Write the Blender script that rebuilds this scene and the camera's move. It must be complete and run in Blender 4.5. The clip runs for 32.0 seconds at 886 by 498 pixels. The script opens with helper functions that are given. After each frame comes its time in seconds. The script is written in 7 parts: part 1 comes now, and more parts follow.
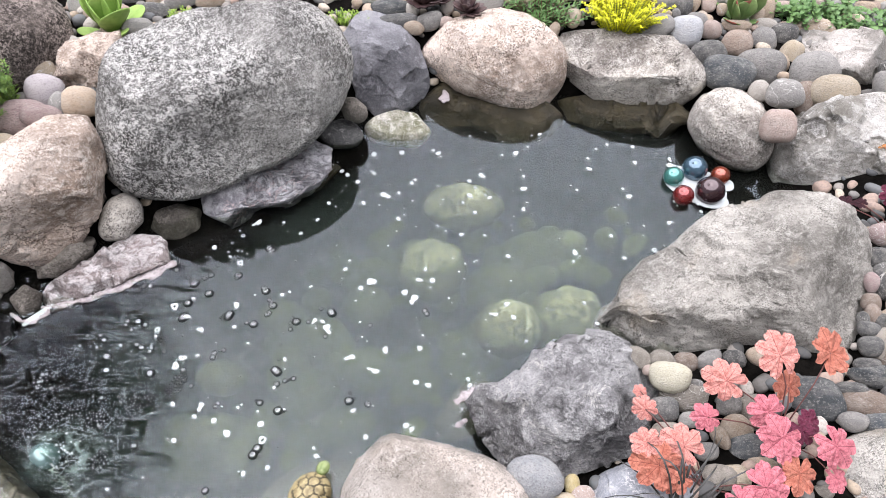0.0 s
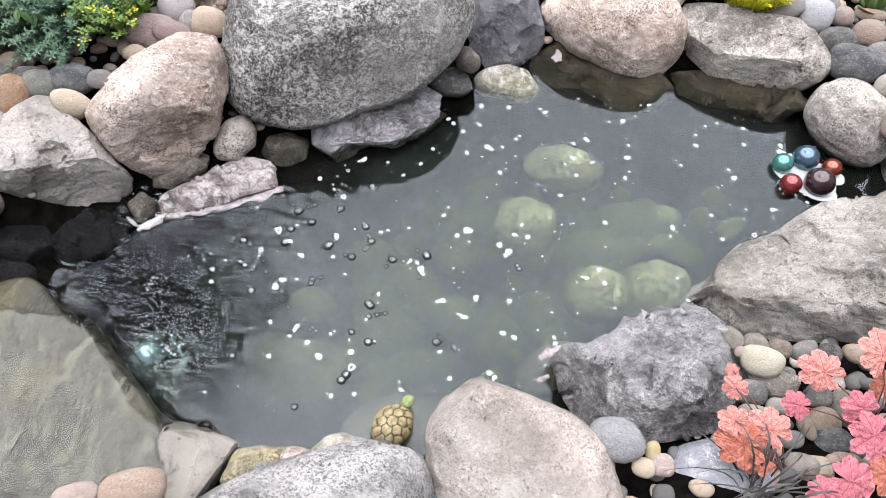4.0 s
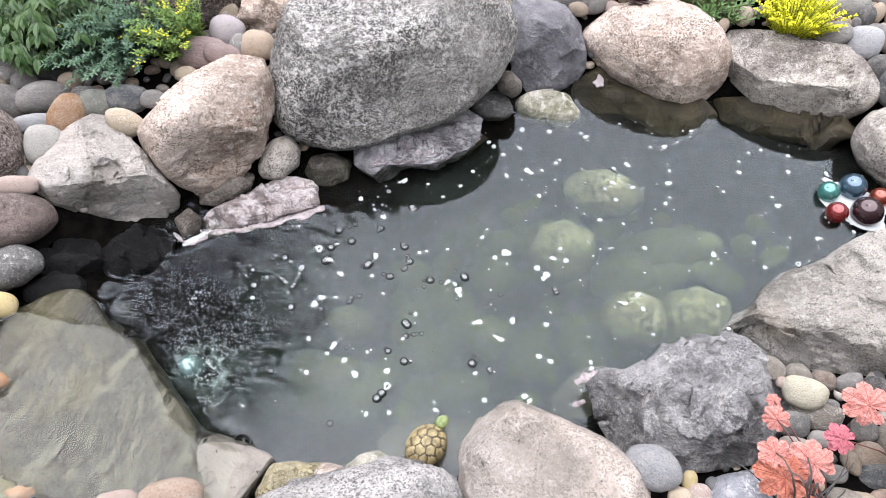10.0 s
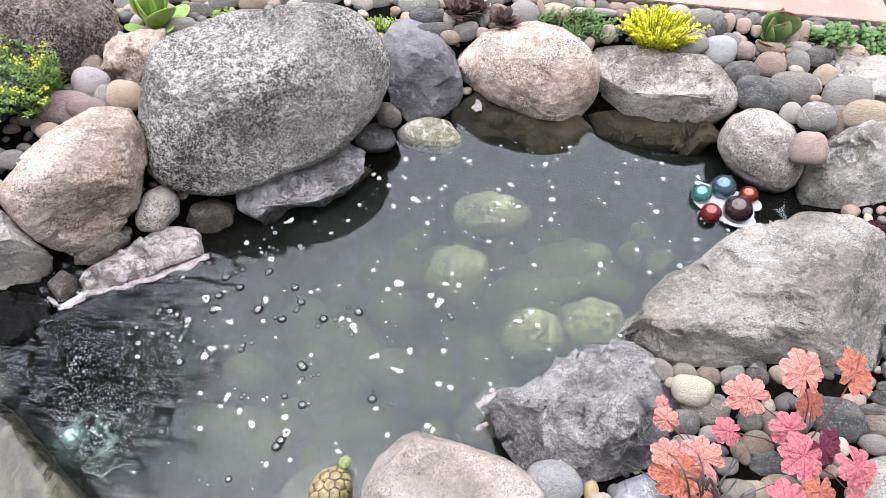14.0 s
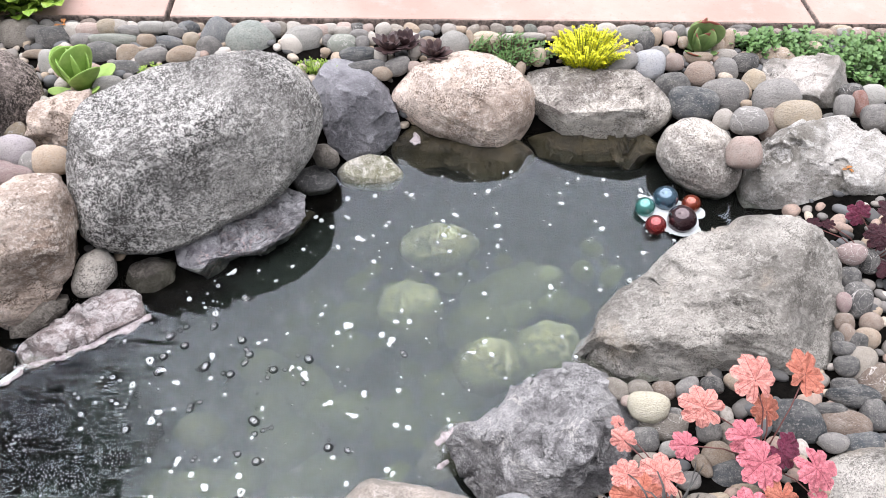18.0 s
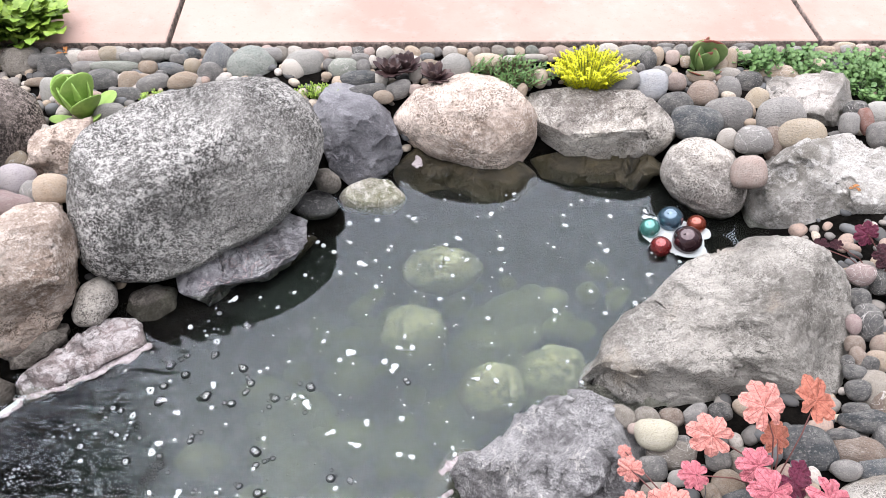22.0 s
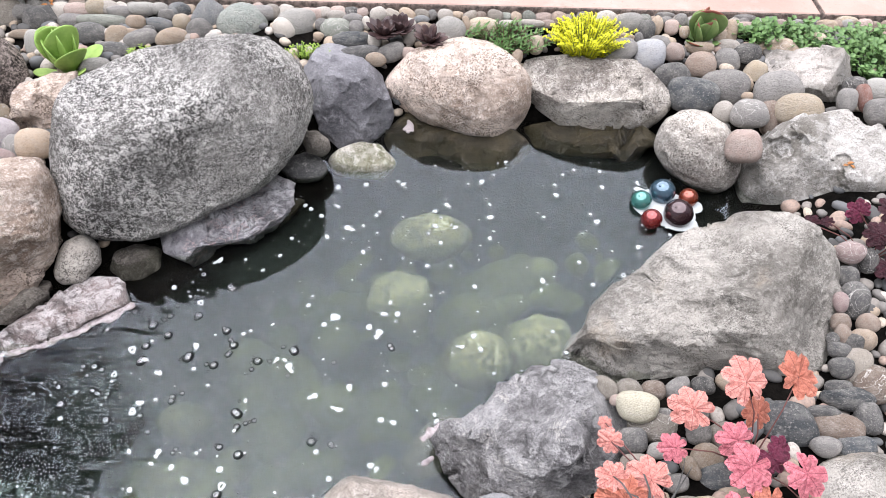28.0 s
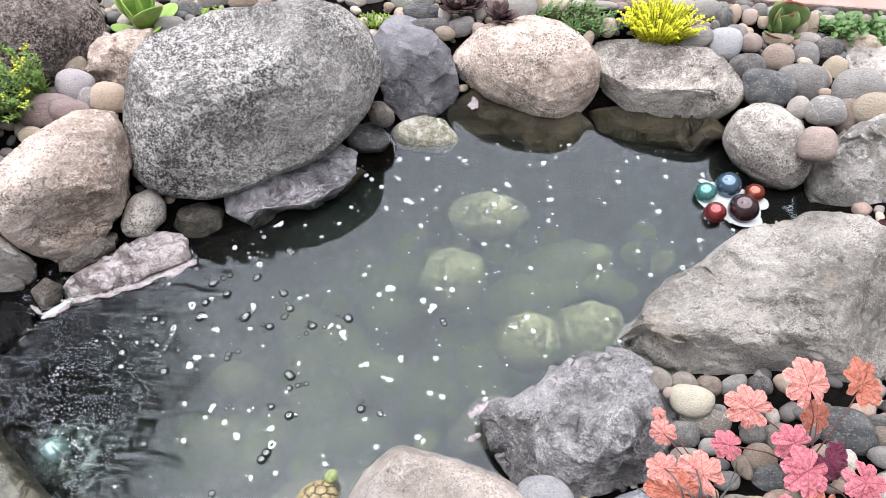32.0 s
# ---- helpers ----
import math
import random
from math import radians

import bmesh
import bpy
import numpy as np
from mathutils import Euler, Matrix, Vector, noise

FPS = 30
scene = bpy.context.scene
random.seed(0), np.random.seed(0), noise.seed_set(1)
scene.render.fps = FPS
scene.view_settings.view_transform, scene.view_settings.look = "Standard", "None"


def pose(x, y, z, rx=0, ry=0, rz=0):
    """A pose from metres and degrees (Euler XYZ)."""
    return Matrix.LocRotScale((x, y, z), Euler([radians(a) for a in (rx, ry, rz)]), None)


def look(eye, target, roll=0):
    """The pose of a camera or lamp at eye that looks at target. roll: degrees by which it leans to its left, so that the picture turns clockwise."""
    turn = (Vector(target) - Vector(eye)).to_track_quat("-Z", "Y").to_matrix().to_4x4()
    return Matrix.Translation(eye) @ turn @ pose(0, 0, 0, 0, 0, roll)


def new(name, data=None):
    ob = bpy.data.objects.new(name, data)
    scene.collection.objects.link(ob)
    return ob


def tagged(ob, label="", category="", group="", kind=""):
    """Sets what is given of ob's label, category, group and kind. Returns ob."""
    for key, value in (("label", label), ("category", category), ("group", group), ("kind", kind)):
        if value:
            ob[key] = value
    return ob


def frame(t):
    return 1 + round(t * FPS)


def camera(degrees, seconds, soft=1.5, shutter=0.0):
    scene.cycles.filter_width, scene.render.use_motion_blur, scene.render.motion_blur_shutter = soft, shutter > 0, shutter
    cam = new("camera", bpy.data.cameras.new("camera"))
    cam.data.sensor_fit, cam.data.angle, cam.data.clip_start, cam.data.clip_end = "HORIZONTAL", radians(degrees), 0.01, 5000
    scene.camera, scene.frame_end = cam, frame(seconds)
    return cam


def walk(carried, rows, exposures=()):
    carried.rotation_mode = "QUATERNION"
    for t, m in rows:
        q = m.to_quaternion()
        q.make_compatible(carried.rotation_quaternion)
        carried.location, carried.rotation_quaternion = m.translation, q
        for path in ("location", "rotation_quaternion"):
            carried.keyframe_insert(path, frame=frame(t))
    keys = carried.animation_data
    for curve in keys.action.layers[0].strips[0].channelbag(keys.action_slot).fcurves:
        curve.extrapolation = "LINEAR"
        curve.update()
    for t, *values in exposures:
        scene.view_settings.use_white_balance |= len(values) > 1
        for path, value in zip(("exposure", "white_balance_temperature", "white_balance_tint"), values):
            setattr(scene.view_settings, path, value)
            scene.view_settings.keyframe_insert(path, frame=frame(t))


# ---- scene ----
cam = camera(61.7, 32.0, soft=0.5)
PATH = [
    (0, (-0.108, 0.437, 1.618), (-0.006, 1.627, 0.014), 6.0),
    (1, (-0.133, 0.412, 1.615), (-0.092, 1.585, -0.005), 6.1),
    (2, (-0.17, 0.402, 1.615), (-0.164, 1.55, -0.023), 6.8),
    (2.5, (-0.18, 0.399, 1.617), (-0.181, 1.534, -0.03), 7.1),
    (4.5, (-0.225, 0.388, 1.613), (-0.287, 1.462, -0.073), 7.3),
    (5, (-0.239, 0.382, 1.606), (-0.33, 1.43, -0.094), 6.8),
    (6, (-0.262, 0.378, 1.607), (-0.416, 1.411, -0.099), 5.1),
    (7, (-0.267, 0.359, 1.623), (-0.466, 1.425, -0.057), 3.4),
    (8, (-0.26, 0.37, 1.622), (-0.46, 1.468, -0.038), 3.1),
    (9, (-0.244, 0.379, 1.624), (-0.424, 1.49, -0.029), 3.3),
    (10, (-0.209, 0.384, 1.623), (-0.361, 1.513, -0.021), 4.1),
    (11, (-0.176, 0.383, 1.625), (-0.291, 1.537, -0.005), 4.7),
    (12, (-0.172, 0.402, 1.621), (-0.243, 1.576, 0.003), 5.2),
    (13, (-0.16, 0.402, 1.623), (-0.174, 1.598, 0.02), 6.1),
    (14, (-0.134, 0.404, 1.627), (-0.082, 1.62, 0.039), 6.7),
    (14.5, (-0.117, 0.407, 1.627), (-0.038, 1.63, 0.047), 6.6),
    (16.5, (-0.092, 0.423, 1.624), (0.032, 1.68, 0.074), 5.0),
    (17, (-0.084, 0.426, 1.625), (0.043, 1.693, 0.083), 4.6),
    (18, (-0.065, 0.429, 1.621), (0.06, 1.707, 0.088), 3.8),
    (19, (-0.058, 0.451, 1.622), (0.058, 1.733, 0.091), 2.8),
    (20, (-0.054, 0.462, 1.618), (0.058, 1.752, 0.093), 2.3),
    (21, (-0.056, 0.456, 1.623), (0.053, 1.759, 0.109), 2.2),
    (22, (-0.053, 0.458, 1.622), (0.055, 1.77, 0.116), 2.5),
    (23, (-0.045, 0.465, 1.616), (0.081, 1.769, 0.105), 3.4),
    (24, (-0.044, 0.474, 1.614), (0.091, 1.753, 0.083), 3.6),
    (25, (-0.045, 0.478, 1.608), (0.085, 1.737, 0.059), 3.6),
    (25.5, (-0.046, 0.471, 1.607), (0.087, 1.723, 0.053), 3.9),
    (27.5, (-0.032, 0.467, 1.607), (0.091, 1.714, 0.048), 4.4),
    (28, (-0.031, 0.466, 1.604), (0.088, 1.713, 0.045), 4.6),
    (29, (-0.035, 0.471, 1.601), (0.067, 1.712, 0.036), 4.9),
    (30, (-0.046, 0.481, 1.599), (0.026, 1.706, 0.02), 4.8),
    (31, (-0.064, 0.463, 1.601), (-0.022, 1.673, 0.009), 4.8),
    (32, (-0.077, 0.464, 1.597), (-0.064, 1.664, -0.002), 4.8),
]
walk(cam, [(t, look(eye, target, roll)) for t, eye, target, roll in PATH],
     exposures=((0.0, 0.91, 6400, 14), (32.0, 0.91, 6400, 14)))

# ---- light: overcast, the sun spread wide through the cloud beyond the path ----
world = bpy.data.worlds.new("sky")
scene.world = world
world.use_nodes = True
wt = world.node_tree
sky = wt.nodes.new("ShaderNodeTexSky")
sky.sky_type = "NISHITA"
sky.sun_disc = False
sky.sun_elevation, sky.sun_rotation = radians(75), radians(-36)
sky.dust_density, sky.air_density = 3.0, 1.2
soft_sky = wt.nodes.new("ShaderNodeHueSaturation")
soft_sky.inputs["Saturation"].default_value = 0.22
wt.links.new(sky.outputs[0], soft_sky.inputs["Color"])
wt.links.new(soft_sky.outputs[0], wt.nodes["Background"].inputs["Color"])
wt.nodes["Background"].inputs["Strength"].default_value = 0.072
sun_data = bpy.data.lights.new("sun", "SUN")
sun_data.energy, sun_data.angle, sun_data.color = 4.3, radians(98), (0.965, 0.96, 0.985)
sun = new("sun", sun_data)
sun.matrix_world = look((-0.75, 1.02, 4.8), (0, 0, 0))


# ---- materials ----
class Nodes:
    """Small helper for node materials."""

    def __init__(self, name):
        self.m = bpy.data.materials.new(name)
        self.m.use_nodes = True
        self.t = self.m.node_tree
        self.bsdf = self.t.nodes["Principled BSDF"]

    def node(self, kind, **values):
        n = self.t.nodes.new(kind)
        for k, v in values.items():
            n.inputs[k].default_value = v
        return n

    def link(self, a, b):
        self.t.links.new(a, b)

    def coords(self):
        c, info = self.node("ShaderNodeTexCoord"), self.node("ShaderNodeObjectInfo")
        add = self.node("ShaderNodeVectorMath")
        self.link(c.outputs["Object"], add.inputs[0])
        self.link(info.outputs["Location"], add.inputs[1])
        return add.outputs[0]

    def noise(self, vec, scale, detail=4.0, rough=0.6, distort=0.0):
        n = self.node("ShaderNodeTexNoise", Scale=scale, Detail=detail, Roughness=rough, Distortion=distort)
        self.link(vec, n.inputs["Vector"])
        return n.outputs["Fac"]

    def ramp(self, fac, lo, hi, a=0.0, b=1.0):
        r = self.node("ShaderNodeMapRange")
        r.interpolation_type = "SMOOTHSTEP"
        for k, v in zip(("From Min", "From Max", "To Min", "To Max"), (lo, hi, a, b)):
            r.inputs[k].default_value = v
        self.link(fac, r.inputs["Value"])
        return r.outputs[0]

    def math(self, op, a, b=None):
        n = self.node("ShaderNodeMath")
        n.operation = op
        for k, v in enumerate((a, b)):
            if v is None:
                continue
            if isinstance(v, (int, float)):
                n.inputs[k].default_value = v
            else:
                self.link(v, n.inputs[k])
        return n.outputs[0]

    def mix(self, fac, a, b):
        n = self.node("ShaderNodeMix")
        n.data_type = "RGBA"
        for k, v in ((0, fac), (6, a), (7, b)):
            if isinstance(v, (int, float)):
                n.inputs[k].default_value = v
            elif isinstance(v, tuple):
                n.inputs[k].default_value = (*v, 1.0)
            else:
                self.link(v, n.inputs[k])
        return n.outputs[2]

    def bump(self, height, strength, distance):
        b = self.node("ShaderNodeBump", Strength=strength, Distance=distance)
        self.link(height, b.inputs["Height"])
        self.link(b.outputs[0], self.bsdf.inputs["Normal"])

    def color(self, c):
        if isinstance(c, tuple):
            self.bsdf.inputs["Base Color"].default_value = (*c, 1.0)
        else:
            self.link(c, self.bsdf.inputs["Base Color"])


MAT = {}


def stone(name, base, dark, light, blotch=9.0, mottle=38.0, mottle_at=(0.52, 0.62), mottle_amt=0.6, grain=260.0,
          grain_amt=0.5, rough=0.88, relief=0.006, vein=None, stain=None, gloss=0.12, spark=0.5, worn=0.2, strata=0.0):
    speck = tuple(c * 0.6 for c in dark)
    n = Nodes(name)
    v = n.coords()
    big = n.noise(v, blotch, 5, 0.6)
    col = n.mix(n.ramp(big, 0.38, 0.66), dark, base)
    mot = n.noise(v, mottle, 9, 0.72, 0.4)
    where = n.ramp(n.noise(v, blotch * 0.8 + 2, 6, 0.65), 0.43, 0.56, 0.4, 1.0)
    spread = n.math("MULTIPLY", n.ramp(mot, *mottle_at), n.math("MULTIPLY", where, mottle_amt))
    col = n.mix(spread, col, light)
    if stain:
        col = n.mix(n.ramp(n.noise(v, 4.5, 4, 0.6), 0.55, 0.72, 0.0, 0.75), col, stain)
    wash = n.ramp(n.noise(v, 2.6, 7, 0.68, 0.5), 0.36, 0.64)
    col = n.mix(n.math("MULTIPLY", wash, worn), col, light)
    fine = n.noise(v, grain * 0.75, 3, 0.75)
    cluster = n.ramp(n.noise(v, 16.0, 5, 0.7), 0.38, 0.62, 0.12, 1.0)
    col = n.mix(n.math("MULTIPLY", n.ramp(fine, 0.52, 0.55), n.math("MULTIPLY", cluster, grain_amt)), col, dark)
    shift = n.node("ShaderNodeVectorMath")
    n.link(v, shift.inputs[0])
    shift.inputs[1].default_value = (3.1, 7.7, 1.3)
    glint = n.noise(shift.outputs[0], grain * 0.6, 3, 0.75)
    col = n.mix(n.math("MULTIPLY", n.ramp(glint, 0.55, 0.59), n.math("MULTIPLY", where, grain_amt * spark)), col, light)
    cell = n.node("ShaderNodeTexVoronoi", Scale=grain * 1.45, Randomness=1.0)
    bent = n.node("ShaderNodeVectorMath")
    bent.operation = "ADD"
    warp = n.node("ShaderNodeTexNoise", Scale=grain * 1.6, Detail=2.0)
    n.link(v, warp.inputs["Vector"])
    small = n.node("ShaderNodeVectorMath")
    small.operation = "SCALE"
    small.inputs["Scale"].default_value = 0.004
    n.link(warp.outputs["Color"], small.inputs[0])
    n.link(v, bent.inputs[0])
    n.link(small.outputs[0], bent.inputs[1])
    n.link(bent.outputs[0], cell.inputs["Vector"])
    tint = n.node("ShaderNodeSeparateColor")
    n.link(cell.outputs["Color"], tint.inputs[0])
    crowd = n.ramp(n.noise(shift.outputs[0], 11.0, 6, 0.75), 0.42, 0.62, 0.12, 1.0)
    col = n.mix(n.math("MULTIPLY", n.ramp(tint.outputs[0], 0.68, 0.72), n.math("MULTIPLY", crowd, min(1.0, grain_amt * 1.1))), col, speck)
    col = n.mix(n.math("MULTIPLY", n.ramp(tint.outputs[1], 0.8, 0.84), n.math("MULTIPLY", where, grain_amt * spark)), col, light)
    pits = n.ramp(n.noise(v, 75.0, 5, 0.65), 0.64, 0.7, 0.0, 0.65)
    col = n.mix(pits, col, dark)
    crack = n.math("ABSOLUTE", n.math("SUBTRACT", n.noise(v, 6.5, 7, 0.6, 0.6), 0.5))
    crack = n.math("MULTIPLY", n.ramp(crack, 0.0, 0.005, 0.5, 0.0), n.ramp(n.noise(shift.outputs[0], 5.0, 2, 0.5), 0.53, 0.62))
    col = n.mix(crack, col, dark)
    split = None
    if strata:
        lie = n.node("ShaderNodeMapping")
        lie.inputs["Rotation"].default_value = (0.75, 0.3, 0.35)
        lie.inputs["Scale"].default_value = (9, 12, 48)
        n.link(v, lie.inputs["Vector"])
        bed = n.noise(lie.outputs[0], 1.0, 7, 0.66, 0.7)
        edge = n.math("ABSOLUTE", n.math("SUBTRACT", bed, 0.5))
        split = n.ramp(bed, 0.46, 0.52)
        col = n.mix(n.ramp(edge, 0.0, 0.016, strata, 0.0), col, speck)
        col = n.mix(n.math("MULTIPLY", n.ramp(bed, 0.54, 0.62), strata * 0.45), col, light)
    if vein:
        w = n.noise(v, 11.0, 6, 0.65, 1.5)
        line = n.ramp(n.math("ABSOLUTE", n.math("SUBTRACT", w, 0.5)), 0.0, 0.018, 1.0, 0.0)
        gate = n.ramp(n.noise(v, 7.0, 2, 0.5), 0.45, 0.6)
        col = n.mix(n.math("MULTIPLY", line, gate), col, vein)
    n.color(col)
    height = n.math("ADD", n.math("MULTIPLY", mot, 1.0), n.math("ADD", n.math("MULTIPLY", fine, 0.35), n.math("SUBTRACT", n.math("MULTIPLY", pits, -0.8), n.math("MULTIPLY", crack, 0.9))))
    if split:
        height = n.math("ADD", height, n.math("MULTIPLY", split, 1.2))
    n.bump(height, 1.0, relief * 2.1)
    n.bsdf.inputs["Roughness"].default_value = rough
    n.bsdf.inputs["Specular IOR Level"].default_value = gloss
    MAT[name] = n.m
    return n.m


stone("granite_dark", (0.36, 0.343, 0.322), (0.055, 0.052, 0.048), (0.84, 0.82, 0.79), 3.2, 66.0, (0.49, 0.57), 0.88, 300, 0.8, relief=0.01, spark=1.0, worn=0.12)
stone("slate", (0.36, 0.355, 0.38), (0.12, 0.118, 0.13), (0.58, 0.575, 0.61), 8.0, 26.0, (0.5, 0.66), 0.5, 240, 0.3, 0.6, 0.013)
stone("granite_tan", (0.8, 0.65, 0.545), (0.27, 0.2, 0.155), (0.88, 0.8, 0.74), 5.0, 40.0, (0.48, 0.6), 0.5, 210, 0.8, relief=0.008, spark=0.3, worn=0.35)
stone("granite_grey", (0.6, 0.55, 0.485), (0.15, 0.13, 0.115), (0.8, 0.765, 0.71), 6.0, 45.0, (0.48, 0.62), 0.55, 230, 0.8, relief=0.007, spark=0.35, worn=0.3)
stone("granite_white", (0.6, 0.575, 0.54), (0.2, 0.185, 0.16), (0.78, 0.765, 0.745), 4.5, 30.0, (0.48, 0.6), 0.7, 220, 0.5, relief=0.01, spark=0.2, worn=0.25, stain=(0.24, 0.2, 0.165))
stone("granite_pale", (0.5, 0.45, 0.41), (0.18, 0.165, 0.145), (0.64, 0.625, 0.6), 5.0, 30.0, (0.5, 0.62), 0.35, 240, 0.35, relief=0.007, spark=0.2, worn=0.4)
stone("granite_slab", (0.53, 0.5, 0.455), (0.14, 0.13, 0.115), (0.74, 0.71, 0.66), 3.5, 50.0, (0.47, 0.6), 0.4, 290, 0.6, relief=0.008, stain=(0.43, 0.35, 0.26), spark=0.3, worn=0.2)
stone("rock_veined", (0.4, 0.39, 0.398), (0.09, 0.086, 0.09), (0.66, 0.65, 0.65), 7.0, 36.0, (0.48, 0.6), 0.7, 240, 0.4, 0.7, 0.016, worn=0.45, vein=(0.68, 0.66, 0.63))
stone("granite_pink", (0.516, 0.443, 0.391), (0.189, 0.168, 0.146), (0.671, 0.623, 0.585), 3.2, 26.0, (0.5, 0.64), 0.35, 230, 0.55, relief=0.004, worn=0.35, stain=(0.3, 0.29, 0.27), spark=0.2)
stone("granite_salt", (0.43, 0.413, 0.396), (0.112, 0.107, 0.103), (0.619, 0.611, 0.602), 9.0, 60.0, (0.45, 0.58), 0.35, 230, 0.7, relief=0.005, spark=0.3, worn=0.25)
stone("slab_grey", (0.31, 0.285, 0.255), (0.16, 0.145, 0.13), (0.4, 0.37, 0.335), 5.0, 18.0, (0.5, 0.68), 0.4, 320, 0.2, 0.8, 0.003)
stone("granite_brown", (0.22, 0.185, 0.165), (0.03, 0.026, 0.024), (0.54, 0.46, 0.42), 5.0, 85.0, (0.48, 0.57), 0.9, 230, 0.8, relief=0.007)
stone("rock_brown", (0.19, 0.15, 0.135), (0.08, 0.065, 0.058), (0.38, 0.32, 0.3), 7.0, 60.0, (0.5, 0.64), 0.4, 300, 0.5, relief=0.003)
stone("rock_spotted", (0.11, 0.11, 0.11), (0.075, 0.075, 0.077), (0.6, 0.58, 0.55), 9.0, 75.0, (0.56, 0.62), 0.8, 300, 0.4, relief=0.003)
stone("rock_wet", (0.014, 0.014, 0.015), (0.005, 0.005, 0.006), (0.04, 0.04, 0.04), 8.0, 30.0, (0.52, 0.66), 0.5, 260, 0.3, 0.3, 0.01, gloss=0.3)
stone("rock_dark", (0.2, 0.18, 0.155), (0.06, 0.053, 0.045), (0.42, 0.38, 0.34), 9.0, 40.0, (0.5, 0.64), 0.5, 260, 0.5, 0.7, 0.007)
stone("rock_rosy", (0.42, 0.33, 0.315), (0.09, 0.075, 0.07), (0.82, 0.77, 0.77), 7.0, 30.0, (0.45, 0.55), 0.95, 260, 0.3, 0.7, 0.01)
stone("shale", (0.8, 0.775, 0.81), (0.3, 0.285, 0.31), (0.88, 0.87, 0.89), 10.0, 28.0, (0.46, 0.56), 0.85, 240, 0.25, 0.7, 0.018, strata=0.55, vein=(0.8, 0.65, 0.65))
stone("rock_lichen", (0.5, 0.47, 0.4), (0.17, 0.17, 0.11), (0.68, 0.65, 0.6), 16.0, 40.0, (0.48, 0.58), 0.8, 240, 0.5, relief=0.006, stain=(0.24, 0.27, 0.1))
stone("rock_olive", (0.06, 0.048, 0.022), (0.016, 0.014, 0.008), (0.13, 0.105, 0.065), 8.0, 30.0, (0.5, 0.64), 0.5, 240, 0.4, 0.4, 0.007, gloss=0.5)
stone("rock_blue", (0.36, 0.378, 0.423), (0.216, 0.225, 0.252), (0.594, 0.594, 0.612), 8.0, 28.0, (0.5, 0.62), 0.6, 280, 0.35, relief=0.004, vein=(0.7, 0.68, 0.68))
stone("rock_slimy", (0.13, 0.125, 0.105), (0.06, 0.06, 0.05), (0.22, 0.21, 0.18), 7.0, 24.0, (0.5, 0.66), 0.5, 280, 0.3, 0.5, 0.004)
stone("rock_ochre", (0.44, 0.38, 0.22), (0.16, 0.14, 0.09), (0.6, 0.56, 0.42), 14.0, 60.0, (0.46, 0.58), 0.7, 150, 0.8, relief=0.008)
stone("rock_teal", (0.12, 0.2, 0.2), (0.05, 0.08, 0.085), (0.3, 0.38, 0.38), 8.0, 40.0, (0.52, 0.66), 0.4, 280, 0.3, 0.5, 0.003)
stone("rock_algae", (0.3, 0.3, 0.15), (0.05, 0.055, 0.03), (0.8, 0.78, 0.52), 14.0, 60.0, (0.44, 0.54), 0.95, 220, 0.6, 0.8, 0.01)


def pebble_material():
    n = Nodes("pebble_stone")
    v = n.coords()
    info = n.node("ShaderNodeObjectInfo")
    off = n.node("ShaderNodeVectorMath")
    comb = n.node("ShaderNodeCombineXYZ")
    n.link(n.math("MULTIPLY", info.outputs["Random"], 40.0), comb.inputs[0])
    n.link(v, off.inputs[0])
    n.link(comb.outputs[0], off.inputs[1])
    v = off.outputs[0]
    col = n.mix(n.ramp(n.noise(v, 1.6, 5, 0.6), 0.35, 0.7, 0.0, 0.25), info.outputs["Color"], (0.5, 0.47, 0.43))
    shade = n.mix(0.5, info.outputs["Color"], (0.05, 0.045, 0.04))
    col = n.mix(n.ramp(n.noise(v, 2.6, 6, 0.7, 0.8), 0.56, 0.72, 0.0, 0.5), col, shade)
    band = n.math("ABSOLUTE", n.math("SUBTRACT", n.noise(v, 0.9, 2, 0.5, 1.2), 0.5))
    banded = n.ramp(info.outputs["Random"], 0.88, 0.9)
    col = n.mix(n.math("MULTIPLY", n.ramp(band, 0.0, 0.02, 0.7, 0.0), banded), col, (0.6, 0.58, 0.55))
    fine = n.noise(v, 14.0, 4, 0.7)
    col = n.mix(n.ramp(fine, 0.53, 0.59, 0.0, 0.65), col, shade)
    col = n.mix(n.ramp(n.noise(v, 9.0, 4, 0.7), 0.56, 0.62, 0.0, 0.35), col, (0.42, 0.4, 0.37))
    n.color(col)
    n.bump(n.math("ADD", fine, n.noise(v, 5.0, 4)), 0.45, 0.05)
    n.bsdf.inputs["Roughness"].default_value = 0.72
    n.bsdf.inputs["Specular IOR Level"].default_value = 0.18
    return n.m


MAT["pebble"] = pebble_material()


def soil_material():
    n = Nodes("gap_shade_soil")
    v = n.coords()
    # Near-black tones put the shade of the gaps into the soil's colour.
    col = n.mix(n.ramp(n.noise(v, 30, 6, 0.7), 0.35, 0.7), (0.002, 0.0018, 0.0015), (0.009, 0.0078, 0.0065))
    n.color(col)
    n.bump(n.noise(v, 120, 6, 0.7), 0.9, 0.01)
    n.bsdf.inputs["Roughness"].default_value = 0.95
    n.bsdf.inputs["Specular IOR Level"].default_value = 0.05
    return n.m


